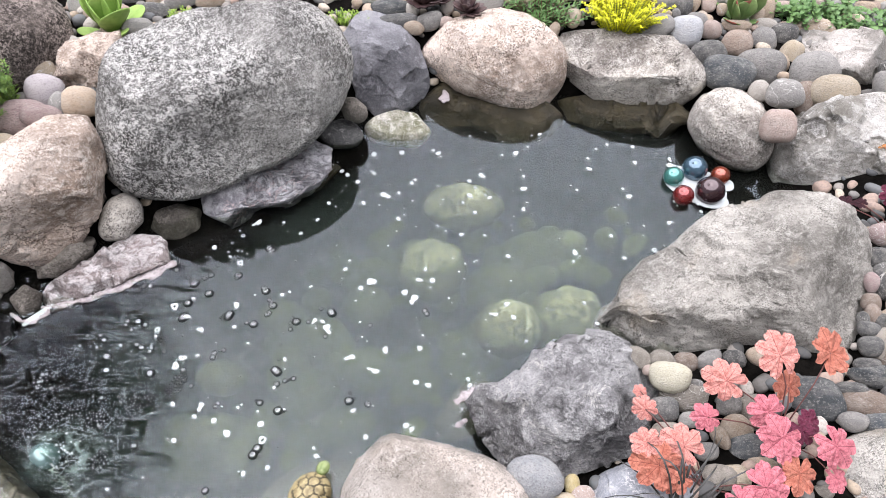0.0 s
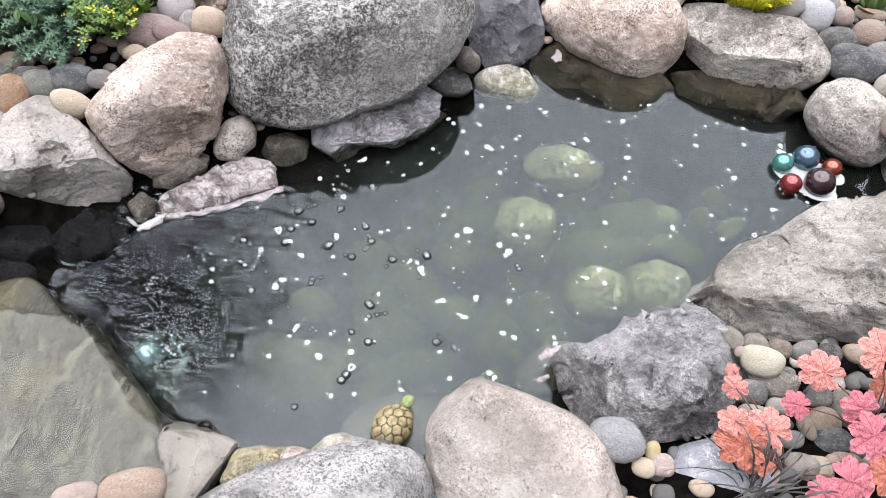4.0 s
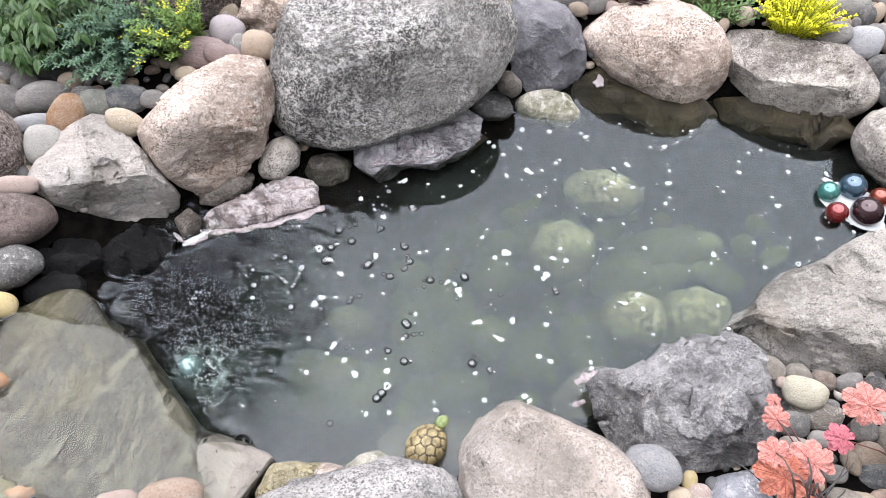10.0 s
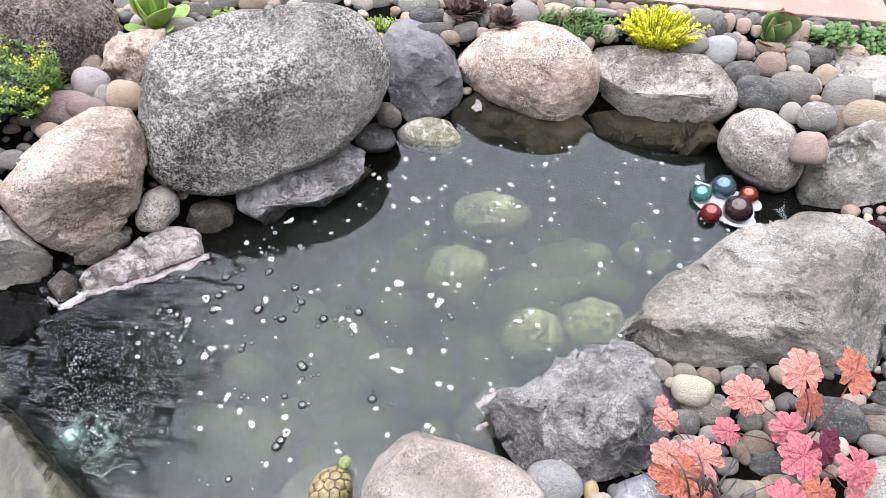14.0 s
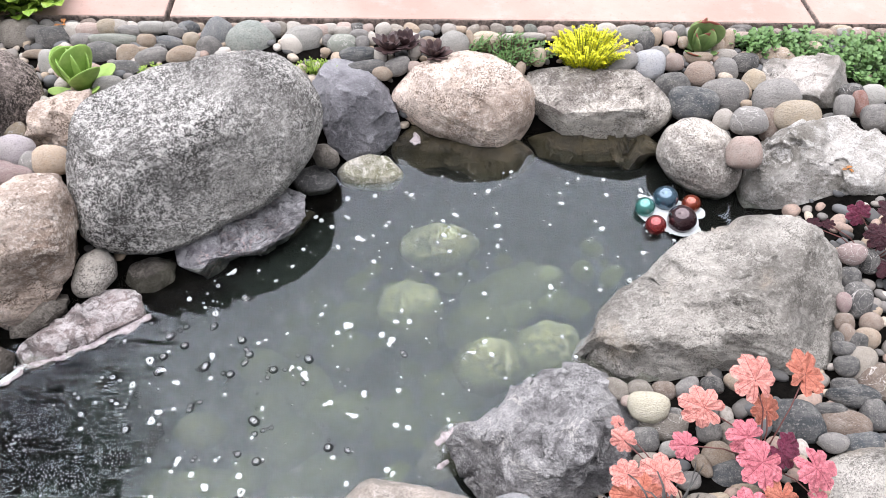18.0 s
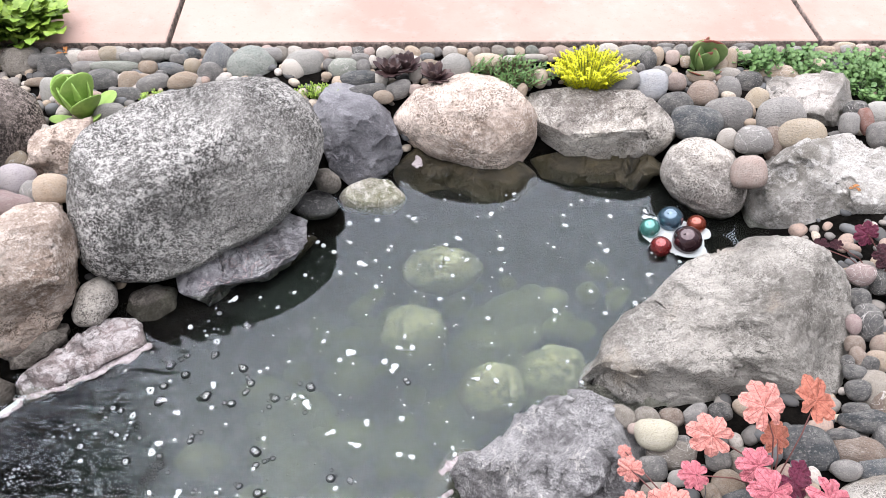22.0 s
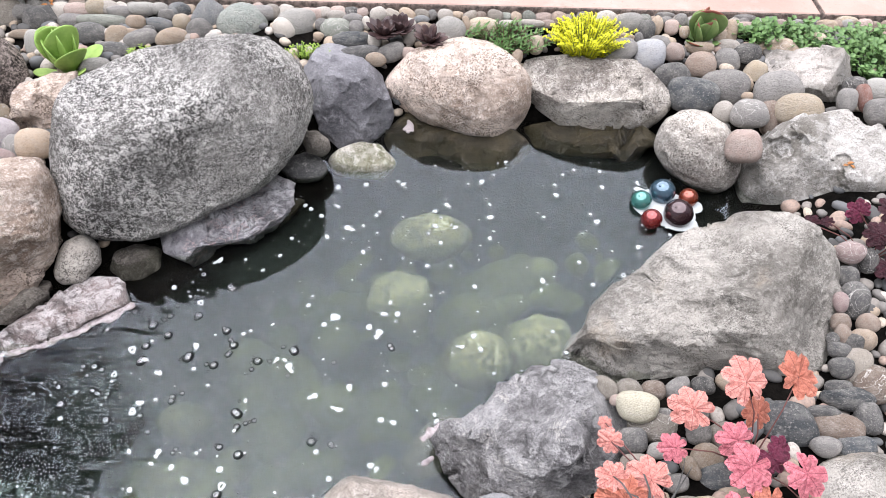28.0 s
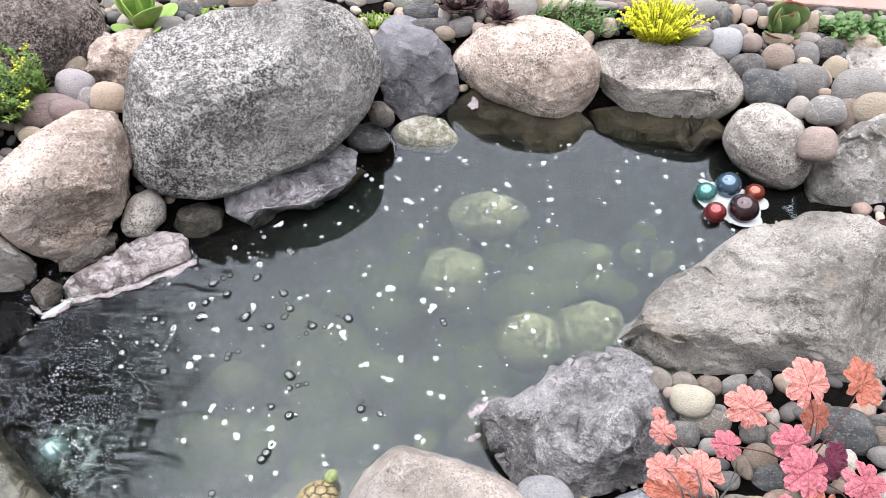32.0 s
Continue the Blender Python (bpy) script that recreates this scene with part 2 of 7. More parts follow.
def gravel_material():
    n = Nodes("gravel")
    geo = n.node("ShaderNodeNewGeometry")
    v = n.coords()
    pick = n.node("ShaderNodeValToRGB")
    pick.color_ramp.interpolation = "CONSTANT"
    tones = ((0.07, 0.07, 0.07), (0.34, 0.27, 0.2), (0.16, 0.15, 0.14), (0.42, 0.36, 0.29), (0.11, 0.115, 0.12), (0.3, 0.22, 0.18), (0.22, 0.2, 0.18), (0.44, 0.4, 0.36))
    for k, tone in enumerate(tones):
        stop = pick.color_ramp.elements[k] if k < 2 else pick.color_ramp.elements.new(k / len(tones))
        stop.position, stop.color = k / len(tones), (*tone, 1)
    n.link(geo.outputs["Random Per Island"], pick.inputs[0])
    col = pick.outputs[0]
    col = n.mix(n.ramp(n.noise(v, 150, 5, 0.7), 0.4, 0.7, 0.0, 0.5), col, (0.1, 0.09, 0.08))
    n.color(col)
    n.bsdf.inputs["Roughness"].default_value = 0.8
    return n.m


def concrete_material():
    n = Nodes("pink_concrete")
    v = n.coords()
    col = n.mix(n.ramp(n.noise(v, 1.8, 6, 0.6), 0.35, 0.7), (0.42, 0.29, 0.25), (0.33, 0.22, 0.185))
    col = n.mix(n.ramp(n.noise(v, 9, 7, 0.7), 0.5, 0.72, 0.0, 0.55), col, (0.4, 0.33, 0.3))
    col = n.mix(n.ramp(n.noise(v, 4.0, 8, 0.75), 0.58, 0.7, 0.0, 0.7), col, (0.25, 0.2, 0.175))
    col = n.mix(n.ramp(n.noise(v, 60, 5, 0.7), 0.58, 0.68, 0.0, 0.6), col, (0.24, 0.18, 0.15))
    n.color(col)
    n.bump(n.noise(v, 110, 6, 0.75), 0.5, 0.003)
    n.bsdf.inputs["Roughness"].default_value = 0.9
    return n.m


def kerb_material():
    n = Nodes("rough_shaded_edge")
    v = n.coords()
    # Rough speckled slab sides, with the edge's shade mixed into the colour.
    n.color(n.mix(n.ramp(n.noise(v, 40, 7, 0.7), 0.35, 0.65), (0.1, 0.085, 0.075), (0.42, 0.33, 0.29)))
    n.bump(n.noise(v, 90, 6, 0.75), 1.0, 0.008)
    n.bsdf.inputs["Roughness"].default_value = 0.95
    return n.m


MAT["soil"], MAT["gravel"], MAT["concrete"], MAT["kerb"] = soil_material(), gravel_material(), concrete_material(), kerb_material()


def water_material():
    """Clear water skin: mirror gloss by Fresnel over a clear body."""
    n = Nodes("pond_water")
    t = n.t
    t.nodes.remove(n.bsdf)
    out = t.nodes["Material Output"]
    v = n.coords()
    clear = n.node("ShaderNodeBsdfTransparent")
    clear.inputs["Color"].default_value = (0.84, 0.87, 0.82, 1)
    gloss = n.node("ShaderNodeBsdfGlossy", Roughness=0.02)
    gloss.inputs["Color"].default_value = (0.84, 0.92, 1.0, 1)
    fres = n.node("ShaderNodeFresnel", IOR=1.44)
    b = n.node("ShaderNodeBump", Strength=0.12, Distance=0.004)
    n.link(n.noise(v, 14, 3, 0.5), b.inputs["Height"])
    n.link(b.outputs[0], gloss.inputs["Normal"])
    n.link(b.outputs[0], fres.inputs["Normal"])
    m = n.node("ShaderNodeMixShader")
    n.link(fres.outputs[0], m.inputs[0])
    n.link(clear.outputs[0], m.inputs[1])
    n.link(gloss.outputs[0], m.inputs[2])
    n.link(m.outputs[0], out.inputs["Surface"])
    return n.m


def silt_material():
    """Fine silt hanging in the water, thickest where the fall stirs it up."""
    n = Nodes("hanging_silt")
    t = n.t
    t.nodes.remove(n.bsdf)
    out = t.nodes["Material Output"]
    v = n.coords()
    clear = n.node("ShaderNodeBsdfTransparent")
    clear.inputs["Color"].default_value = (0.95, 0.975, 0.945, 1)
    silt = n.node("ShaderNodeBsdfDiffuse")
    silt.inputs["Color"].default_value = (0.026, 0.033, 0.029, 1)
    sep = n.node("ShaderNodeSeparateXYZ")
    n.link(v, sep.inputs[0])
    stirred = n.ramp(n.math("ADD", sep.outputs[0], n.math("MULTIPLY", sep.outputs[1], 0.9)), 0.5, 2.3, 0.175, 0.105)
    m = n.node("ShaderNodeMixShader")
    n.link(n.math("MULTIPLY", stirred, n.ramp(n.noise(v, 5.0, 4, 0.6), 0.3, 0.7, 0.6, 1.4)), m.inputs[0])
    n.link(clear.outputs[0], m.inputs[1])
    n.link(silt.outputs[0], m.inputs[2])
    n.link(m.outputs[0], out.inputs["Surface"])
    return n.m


def plain(name, color, rough=0.6, second=None, scale=30.0, metal=0.0, gloss=0.4, sub=0.0, coat=0.0):
    n = Nodes(name)
    if second:
        v = n.coords()
        f = n.noise(v, scale, 5, 0.65)
        n.color(n.mix(n.ramp(f, 0.35, 0.68), color, second))
        n.bump(f, 0.3, 0.004)
    else:
        n.color(color)
    n.bsdf.inputs["Roughness"].default_value = rough
    n.bsdf.inputs["Metallic"].default_value = metal
    n.bsdf.inputs["Specular IOR Level"].default_value = gloss
    n.bsdf.inputs["Coat Weight"].default_value = coat
    MAT[name] = n.m
    return n.m


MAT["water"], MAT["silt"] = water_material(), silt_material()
plain("foam", (0.52, 0.55, 0.555), 0.7, (0.36, 0.39, 0.4), 260)


def flow_material():
    """Wet slab; the streaks of light bent by the running water are painted in."""
    n = Nodes("caustic_stone")
    v = n.coords()
    turn = n.node("ShaderNodeMapping")
    turn.inputs["Rotation"].default_value = (0, 0, radians(18))
    turn.inputs["Scale"].default_value = (26, 7, 7)
    n.link(v, turn.inputs["Vector"])
    run = n.noise(turn.outputs[0], 1.0, 7, 0.66, 1.6)
    col = n.mix(n.ramp(n.noise(v, 5, 5, 0.6), 0.35, 0.65), (0.028, 0.027, 0.015), (0.054, 0.051, 0.034))
    # Dark lines and pale streaks paint the ripples' refraction onto the stone.
    line = n.ramp(n.math("ABSOLUTE", n.math("SUBTRACT", run, 0.5)), 0.0, 0.065, 1.0, 0.0)
    col = n.mix(n.ramp(run, 0.52, 0.62, 0.0, 0.75), col, (0.125, 0.116, 0.09))
    col = n.mix(n.math("MULTIPLY", line, n.ramp(n.noise(v, 9, 3), 0.38, 0.52)), col, (0.008, 0.0075, 0.005))
    col = n.mix(n.ramp(n.noise(v, 3.5, 4), 0.52, 0.7, 0.0, 0.6), col, (0.05, 0.042, 0.01))
    crack = n.math("ABSOLUTE", n.math("SUBTRACT", n.noise(v, 7, 5, 0.6, 0.4), 0.5))
    col = n.mix(n.ramp(crack, 0.0, 0.008, 0.7, 0.0), col, (0.01, 0.009, 0.006))
    n.color(col)
    n.bump(n.math("ADD", run, n.noise(v, 60, 5, 0.7)), 0.8, 0.006)
    n.bsdf.inputs["Roughness"].default_value = 0.45
    return n.m


MAT["caustic_stone"] = flow_material()
plain("turtle_shell", (0.33, 0.27, 0.14), 0.5, (0.15, 0.115, 0.055), 70)
plain("turtle_skin", (0.12, 0.17, 0.05), 0.55, (0.26, 0.3, 0.14), 120)
plain("yellow_leaf", (0.76, 0.72, 0.015), 0.55, (0.56, 0.58, 0.02), 40)
plain("lime_leaf", (0.3, 0.42, 0.06), 0.55, (0.18, 0.3, 0.04), 60)
plain("green_leaf", (0.07, 0.17, 0.035), 0.5, (0.16, 0.27, 0.07), 40)
plain("grey_leaf", (0.06, 0.125, 0.075), 0.6, (0.12, 0.2, 0.135), 60)
plain("sedum_leaf", (0.055, 0.13, 0.032), 0.5, (0.13, 0.23, 0.07), 45)
plain("spurge_leaf", (0.1, 0.19, 0.045), 0.5, (0.2, 0.29, 0.06), 40)
plain("bright_leaf", (0.15, 0.26, 0.03), 0.45, (0.24, 0.34, 0.05), 20)
plain("dark_leaf", (0.022, 0.06, 0.014), 0.45, (0.055, 0.11, 0.025), 20)
plain("black_leaf", (0.035, 0.02, 0.022), 0.4, (0.09, 0.055, 0.05), 50)
plain("jade_leaf", (0.15, 0.27, 0.05), 0.45, (0.27, 0.4, 0.1), 14)
plain("purple_leaf", (0.07, 0.012, 0.025), 0.45, (0.13, 0.03, 0.04), 30)
plain("grass_blade", (0.02, 0.022, 0.018), 0.4, (0.05, 0.045, 0.045), 30)
plain("flower_yellow", (0.55, 0.52, 0.03), 0.6, (0.42, 0.46, 0.04), 60)
plain("stem", (0.13, 0.05, 0.045), 0.6)
plain("green_stem", (0.12, 0.18, 0.07), 0.6)
plain("leaf_litter", (0.42, 0.16, 0.04), 0.7, (0.2, 0.1, 0.04), 60)


def heuchera_material(name, body, edge, vein):
    n = Nodes(name)
    uv = n.node("ShaderNodeUVMap")
    sep = n.node("ShaderNodeSeparateXYZ")
    n.link(uv.outputs[0], sep.inputs[0])
    u, r = sep.outputs[0], sep.outputs[1]
    frac = n.math("ABSOLUTE", n.math("SUBTRACT", n.math("FRACT", u), 0.5))
    v = n.coords()
    col = n.mix(n.ramp(n.noise(v, 3.5, 5, 0.6), 0.35, 0.7), body, edge)
    net = n.node("ShaderNodeTexVoronoi", Scale=6.5)
    net.feature = "DISTANCE_TO_EDGE"
    n.link(v, net.inputs["Vector"])
    col = n.mix(n.ramp(net.outputs["Distance"], 0.0, 0.09, 0.4, 0.0), col, vein)
    col = n.mix(n.ramp(r, 0.86, 1.0, 0.0, 0.45), col, tuple(min(1.0, c * 1.25) for c in body))
    main = n.ramp(n.math("MULTIPLY", frac, n.math("ADD", r, 0.05)), 0.005, 0.02, 1.0, 0.0)
    side = n.math("ABSOLUTE", n.math("SUBTRACT", n.math("FRACT", n.math("SUBTRACT", n.math("MULTIPLY", r, 4.2), n.math("MULTIPLY", frac, 3.0))), 0.5))
    col = n.mix(n.math("MULTIPLY", n.ramp(side, 0.0, 0.06, 0.75, 0.0), n.ramp(r, 0.2, 0.45)), col, vein)
    col = n.mix(n.math("MULTIPLY", main, 0.9), col, vein)
    n.color(col)
    n.bump(n.math("SUBTRACT", n.noise(v, 5, 4), n.math("MULTIPLY", main, 0.6)), 0.5, 0.08)
    n.bsdf.inputs["Roughness"].default_value = 0.5
    n.bsdf.inputs["Specular IOR Level"].default_value = 0.35
    MAT[name] = n.m


heuchera_material("coral_leaf", (0.62, 0.29, 0.25), (0.5, 0.18, 0.15), (0.2, 0.04, 0.038))
heuchera_material("rose_leaf", (0.56, 0.185, 0.215), (0.4, 0.1, 0.13), (0.17, 0.03, 0.05))
heuchera_material("rust_leaf", (0.47, 0.175, 0.12), (0.34, 0.1, 0.065), (0.16, 0.035, 0.025))
heuchera_material("plum_leaf", (0.13, 0.018, 0.045), (0.08, 0.012, 0.03), (0.07, 0.01, 0.025))


def ball_material(name, color):
    n = Nodes(name)
    v = n.coords()
    n.color(n.mix(n.ramp(n.noise(v, 30, 5, 0.6, 1.0), 0.4, 0.65, 0.0, 0.5), color, tuple(min(1, c * 1.5 + 0.02) for c in color)))
    n.bsdf.inputs["Metallic"].default_value = 0.55
    n.bsdf.inputs["Roughness"].default_value = 0.16
    n.bsdf.inputs["Coat Weight"].default_value = 1.0
    n.bsdf.inputs["Coat Roughness"].default_value = 0.03
    MAT[name] = n.m


ball_material("glass_teal", (0.05, 0.19, 0.17))
ball_material("glass_pale", (0.12, 0.19, 0.185))
ball_material("glass_blue", (0.045, 0.09, 0.13))
ball_material("glass_red", (0.17, 0.015, 0.015))
ball_material("glass_amber", (0.2, 0.035, 0.015))
ball_material("glass_plum", (0.035, 0.014, 0.018))


def bubble_material():
    n = Nodes("bubble_film")
    t = n.t
    t.nodes.remove(n.bsdf)
    clear = n.node("ShaderNodeBsdfTransparent")
    clear.inputs["Color"].default_value = (0.85, 0.86, 0.87, 1)
    gloss = n.node("ShaderNodeBsdfGlossy", Roughness=0.03)
    lw = n.node("ShaderNodeFresnel", IOR=2.2)
    m = n.node("ShaderNodeMixShader")
    n.link(lw.outputs[0], m.inputs[0])
    n.link(clear.outputs[0], m.inputs[1])
    n.link(gloss.outputs[0], m.inputs[2])
    n.link(m.outputs[0], t.nodes["Material Output"].inputs["Surface"])
    return n.m


MAT["bubble"] = bubble_material()


# ---- mesh helpers ----
def mesh_of(name, verts, faces, mat, smooth=True, uvs=None):
    me = bpy.data.meshes.new(name)
    me.from_pydata([tuple(v) for v in verts], [], [tuple(f) for f in faces])
    me.materials.append(MAT[mat])
    if smooth:
        me.shade_smooth()
    if uvs is not None:
        layer = me.uv_layers.new(name="UVMap")
        for loop in me.loops:
            layer.data[loop.index].uv = uvs[loop.vertex_index]
    me.update()
    return me


def ico(subdiv):
    bm = bmesh.new()
    bmesh.ops.create_icosphere(bm, subdivisions=subdiv, radius=1.0)
    v = np.array([x.co[:] for x in bm.verts])
    f = [[x.index for x in q.verts] for q in bm.faces]
    bm.free()
    return v, f


ICO = {k: ico(k) for k in (2, 3, 4, 5, 6, 7)}


GRADIENTS = np.random.RandomState(7).normal(0, 1, (256, 3))
GRADIENTS /= np.linalg.norm(GRADIENTS, axis=1)[:, None]


def gradient_noise(p, seed):
    """Perlin noise at the rows of p."""
    i = np.floor(p).astype(np.int64)
    f = p - i
    u = f * f * f * (f * (f * 6 - 15) + 10)
    hx, hy, hz = (((i[:, k] * c, (i[:, k] + 1) * c)) for k, c in enumerate((73856093, 19349663, 83492791)))
    total = np.zeros(len(p))
    for cx in (0, 1):
        wx = u[:, 0] if cx else 1 - u[:, 0]
        for cy in (0, 1):
            wy = wx * (u[:, 1] if cy else 1 - u[:, 1])
            hxy = hx[cx] ^ hy[cy] ^ int(seed * 2654435 + 97)
            for cz in (0, 1):
                h = hxy ^ hz[cz]
                g = GRADIENTS[((h ^ (h >> 13)) * 1274126177 >> 11) & 255]
                dot = g[:, 0] * (f[:, 0] - cx) + g[:, 1] * (f[:, 1] - cy) + g[:, 2] * (f[:, 2] - cz)
                total += dot * wy * (u[:, 2] if cz else 1 - u[:, 2])
    return total * 1.3


def fractal(p, seed, octaves=4):
    return sum(gradient_noise(p * 2.0**k + seed * 1.7, seed + k) / 2.0**k for k in range(octaves))


def normals_of(p, tri):
    n = np.zeros_like(p)
    c = np.cross(p[tri[:, 1]] - p[tri[:, 0]], p[tri[:, 2]] - p[tri[:, 0]])
    for k in range(3):
        np.add.at(n, tri[:, k], c)
    return n / np.maximum(np.linalg.norm(n, axis=1), 1e-12)[:, None]


def broken(p, tri, count, tilt, amount, seed):
    """Breaks a surface into flat, slightly tilted scars with steps between them."""
    rng = np.random.RandomState(seed)
    n = normals_of(p, tri)
    pick = rng.choice(len(p), count, replace=False)
    size = np.sqrt(np.ptp(p, 0).prod() ** (2 / 3) * 3 / count)
    warp = p + np.stack([fractal(p / size, seed + k, 3) for k in (1, 2, 3)], 1) * size * 0.45
    best, near = np.full(len(p), 1e9), np.zeros(len(p), int)
    for k, i in enumerate(pick):
        d = ((warp - p[i]) ** 2).sum(1)
        better = d < best
        best, near = np.where(better, d, best), np.where(better, k, near)
    w = n[pick] + rng.normal(0, tilt, (count, 3))
    w /= np.linalg.norm(w, axis=1)[:, None]
    off = ((p - p[pick][near]) * w[near]).sum(1)
    return p - w[near] * (np.clip(off, -size * 0.5, size * 0.5) * amount)[:, None]


def step(a, b, x):
    t = np.clip((x - a) / (b - a), 0, 1)
    return t * t * (3 - 2 * t)


def ring(profile, th):
    """Smooth closed curve of radii, read at the angles th."""
    p, n = np.array(profile), len(profile)
    s = (th / (2 * np.pi) * n) % n
    i = np.floor(s).astype(int)
    f = s - i
    a, b, c, d = (p[(i + k) % n] for k in (-1, 0, 1, 2))
    return b + 0.5 * f * (c - a + f * (2 * a - 5 * b + 4 * c - d + f * (3 * (b - c) + d - a)))


def rock(name, loc, rot, profile, depth, mat, label, power=2.5, lump=0.04, seed=0, chops=(), layers=0.0, grit=0.0012, facets=0, bite=0.8,
         crags=(), dents=()):
    """A stone from its outline's radii. chops: planes that cut it; crags: count, tilt and amount of broken scars; dents: x, y, radius, depth."""
    size = max(profile)
    v, faces = ICO[7 if size > 0.15 and loc[2] > -0.06 else 6 if size > 0.09 and loc[2] > -0.1 else 5 if size > 0.06 else 4]
    tri = np.array(faces)
    th, q, c = np.arctan2(v[:, 1], v[:, 0]), np.hypot(v[:, 0], v[:, 1]), v[:, 2]
    k = (q**power + np.abs(c) ** power) ** (-1 / power)
    r = ring(profile, th)
    p = np.stack([r * q * k * np.cos(th), r * q * k * np.sin(th), depth * c * k], 1)
    mean = (np.mean(profile) + depth) / 2
    rough = 0.35 if chops else 0.22
    for nx, ny, nz, d in chops:
        w = np.array((nx, ny, nz)) / np.sqrt(nx * nx + ny * ny + nz * nz)
        p = p - (np.maximum(p @ w - d, 0) * 0.95)[:, None] * w
    cut = random.Random(seed * 7 + 1)
    for _ in range(facets):
        w = np.array((cut.gauss(0, 1), cut.gauss(0, 1), cut.gauss(0.5, 0.8)))
        w /= np.linalg.norm(w)
        s = p @ w
        p = p - (np.maximum(s - s.max() * cut.uniform(bite, 0.97), 0) * 0.96)[:, None] * w
    p = p + v * ((fractal(p / mean * 1.1, seed, 3) + rough * fractal(p / 0.05, seed + 9, 4)) * lump * mean)[:, None]
    if layers:
        tilt = np.array((0.25, 0.55, 0.8))
        flat = fractal((p + tilt * (p @ tilt)[:, None] * 1.6) / (mean * 0.55), seed + 4, 3) * 5.0
        steps = (np.floor(flat) + step(0.35, 0.65, flat - np.floor(flat))) / 5.0
        p = p + v * (steps * layers * mean)[:, None]
    for n_, (count, tip, amount) in enumerate(crags):
        p = broken(p, tri, count, tip, amount, seed * 11 + n_)
    for x, y, wide, deep in dents:
        d = np.hypot(p[:, 0] - x, (p[:, 1] - y) * 1.25) + fractal(p / wide * 1.3, seed + 33, 3) * wide * 0.45
        p[:, 2] -= deep * step(wide, wide * 0.55, d) * (p[:, 2] > 0)
    p = p + v * ((1 - 2.2 * np.abs(fractal(p / 0.028, seed + 21, 4))) * grit)[:, None]
    me = mesh_of(name, p, faces, mat)
    ob = new(name, me)
    ob.matrix_world = pose(*loc, *rot)
    kind = "boulder" if "boulder" in name else "rock" if "rock" in name or "ledge" in name or "slab" in name or "block" in name else "stone"
    return tagged(ob, label, kind, "stones round the pond" if loc[2] > -0.06 else "stones under the water")


def part(name, me, parent, label=""):
    ob = new(name, me)
    ob.parent = parent
    if label:
        ob["label"] = label
    return ob


# ---- ground, water, path ----
POND = np.array([(-1.0, 1.42), (-0.76, 1.58), (-0.6, 1.72), (-0.33, 2.0), (-0.04, 2.12), (0.3, 2.16), (0.72, 2.16), (0.95, 1.98), (0.72, 1.62),
                 (0.38, 1.3), (0.13, 1.12), (-0.05, 0.95), (-0.3, 0.9), (-0.6, 0.86), (-0.78, 0.9), (-0.95, 1.06), (-1.08, 1.25)])


def pond_distance(x, y):
    """Metres outside the pond's edge; negative inside."""
    best, inside = np.full(np.shape(x), 1e9), np.zeros(np.shape(x), bool)
    for (ax, ay), (bx, by) in zip(POND, np.roll(POND, -1, 0)):
        t = np.clip(((x - ax) * (bx - ax) + (y - ay) * (by - ay)) / ((bx - ax) ** 2 + (by - ay) ** 2), 0, 1)
        best = np.minimum(best, np.hypot(x - ax - t * (bx - ax), y - ay - t * (by - ay)))
        inside ^= ((ay > y) != (by > y)) & (x < (bx - ax) * (y - ay) / (by - ay + 1e-12) + ax)
    return np.where(inside, -best, best)


SHORE = pond_distance(*np.meshgrid(np.linspace(-2.4, 2.4, 481), np.linspace(-0.2, 3.2, 341)))


def off_shore(x, y):
    """pond_distance for one point, from a table of centimetres."""
    return SHORE[min(max(round((y + 0.2) * 100), 0), 340), min(max(round((x + 2.4) * 100), 0), 480)]


def ground_height(x, y):
    d = pond_distance(x, y)
    bed = 0.15 + 0.02 * step(0.2, 0.5, d) + 0.03 * step(1.2, 0.9, y)
    bank = -0.04 + (bed + 0.04) * step(0.03, 0.34, d)
    h = np.where(d < 0, -0.04 - 0.26 * step(0.0, 0.3, -d), bank)
    fall = step(-0.66, -0.8, x) * step(1.22, 1.1, y) * step(0.5, 0.62, y) * step(-1.5, -1.35, x)
    return np.where(d > 0, h * (1 - fall) + np.minimum(h, 0.0) * fall, h)


def build_ground():
    near = np.linspace(-2.4, 2.4, 121)
    far = np.array([-400.0, -120, -40, -14, -6, -3.5])
    xs = np.r_[far, near, -far[::-1]]
    ys = np.r_[far + 1.5, np.linspace(-0.9, 3.6, 121), -far[::-1] + 1.5]
    gx, gy = np.meshgrid(xs, ys)
    gz = ground_height(gx, gy)
    nx, ny = len(xs), len(ys)
    faces = [(j * nx + i, j * nx + i + 1, (j + 1) * nx + i + 1, (j + 1) * nx + i) for j in range(ny - 1) for i in range(nx - 1)]
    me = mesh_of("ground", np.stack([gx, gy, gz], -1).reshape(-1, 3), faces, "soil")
    tagged(new("ground", me), "soil under the stones with the shade of the gaps in its colour", "ground", kind="structure")


build_ground()


def ridges(x, y, fx, fy, seed, octaves=2):
    """Sharp-crested waves between 0 and 1."""
    q = np.stack([x * fx, y * fy, np.full(x.shape, seed * 0.7)], -1).reshape(-1, 3)
    q[:, :2] += 0.5 * np.stack([gradient_noise(q * 0.6, seed + 5), gradient_noise(q * 0.6, seed + 6)], 1)
    return (1 - 2 * np.abs(fractal(q, seed, octaves))).reshape(x.shape)


SURFACE = []


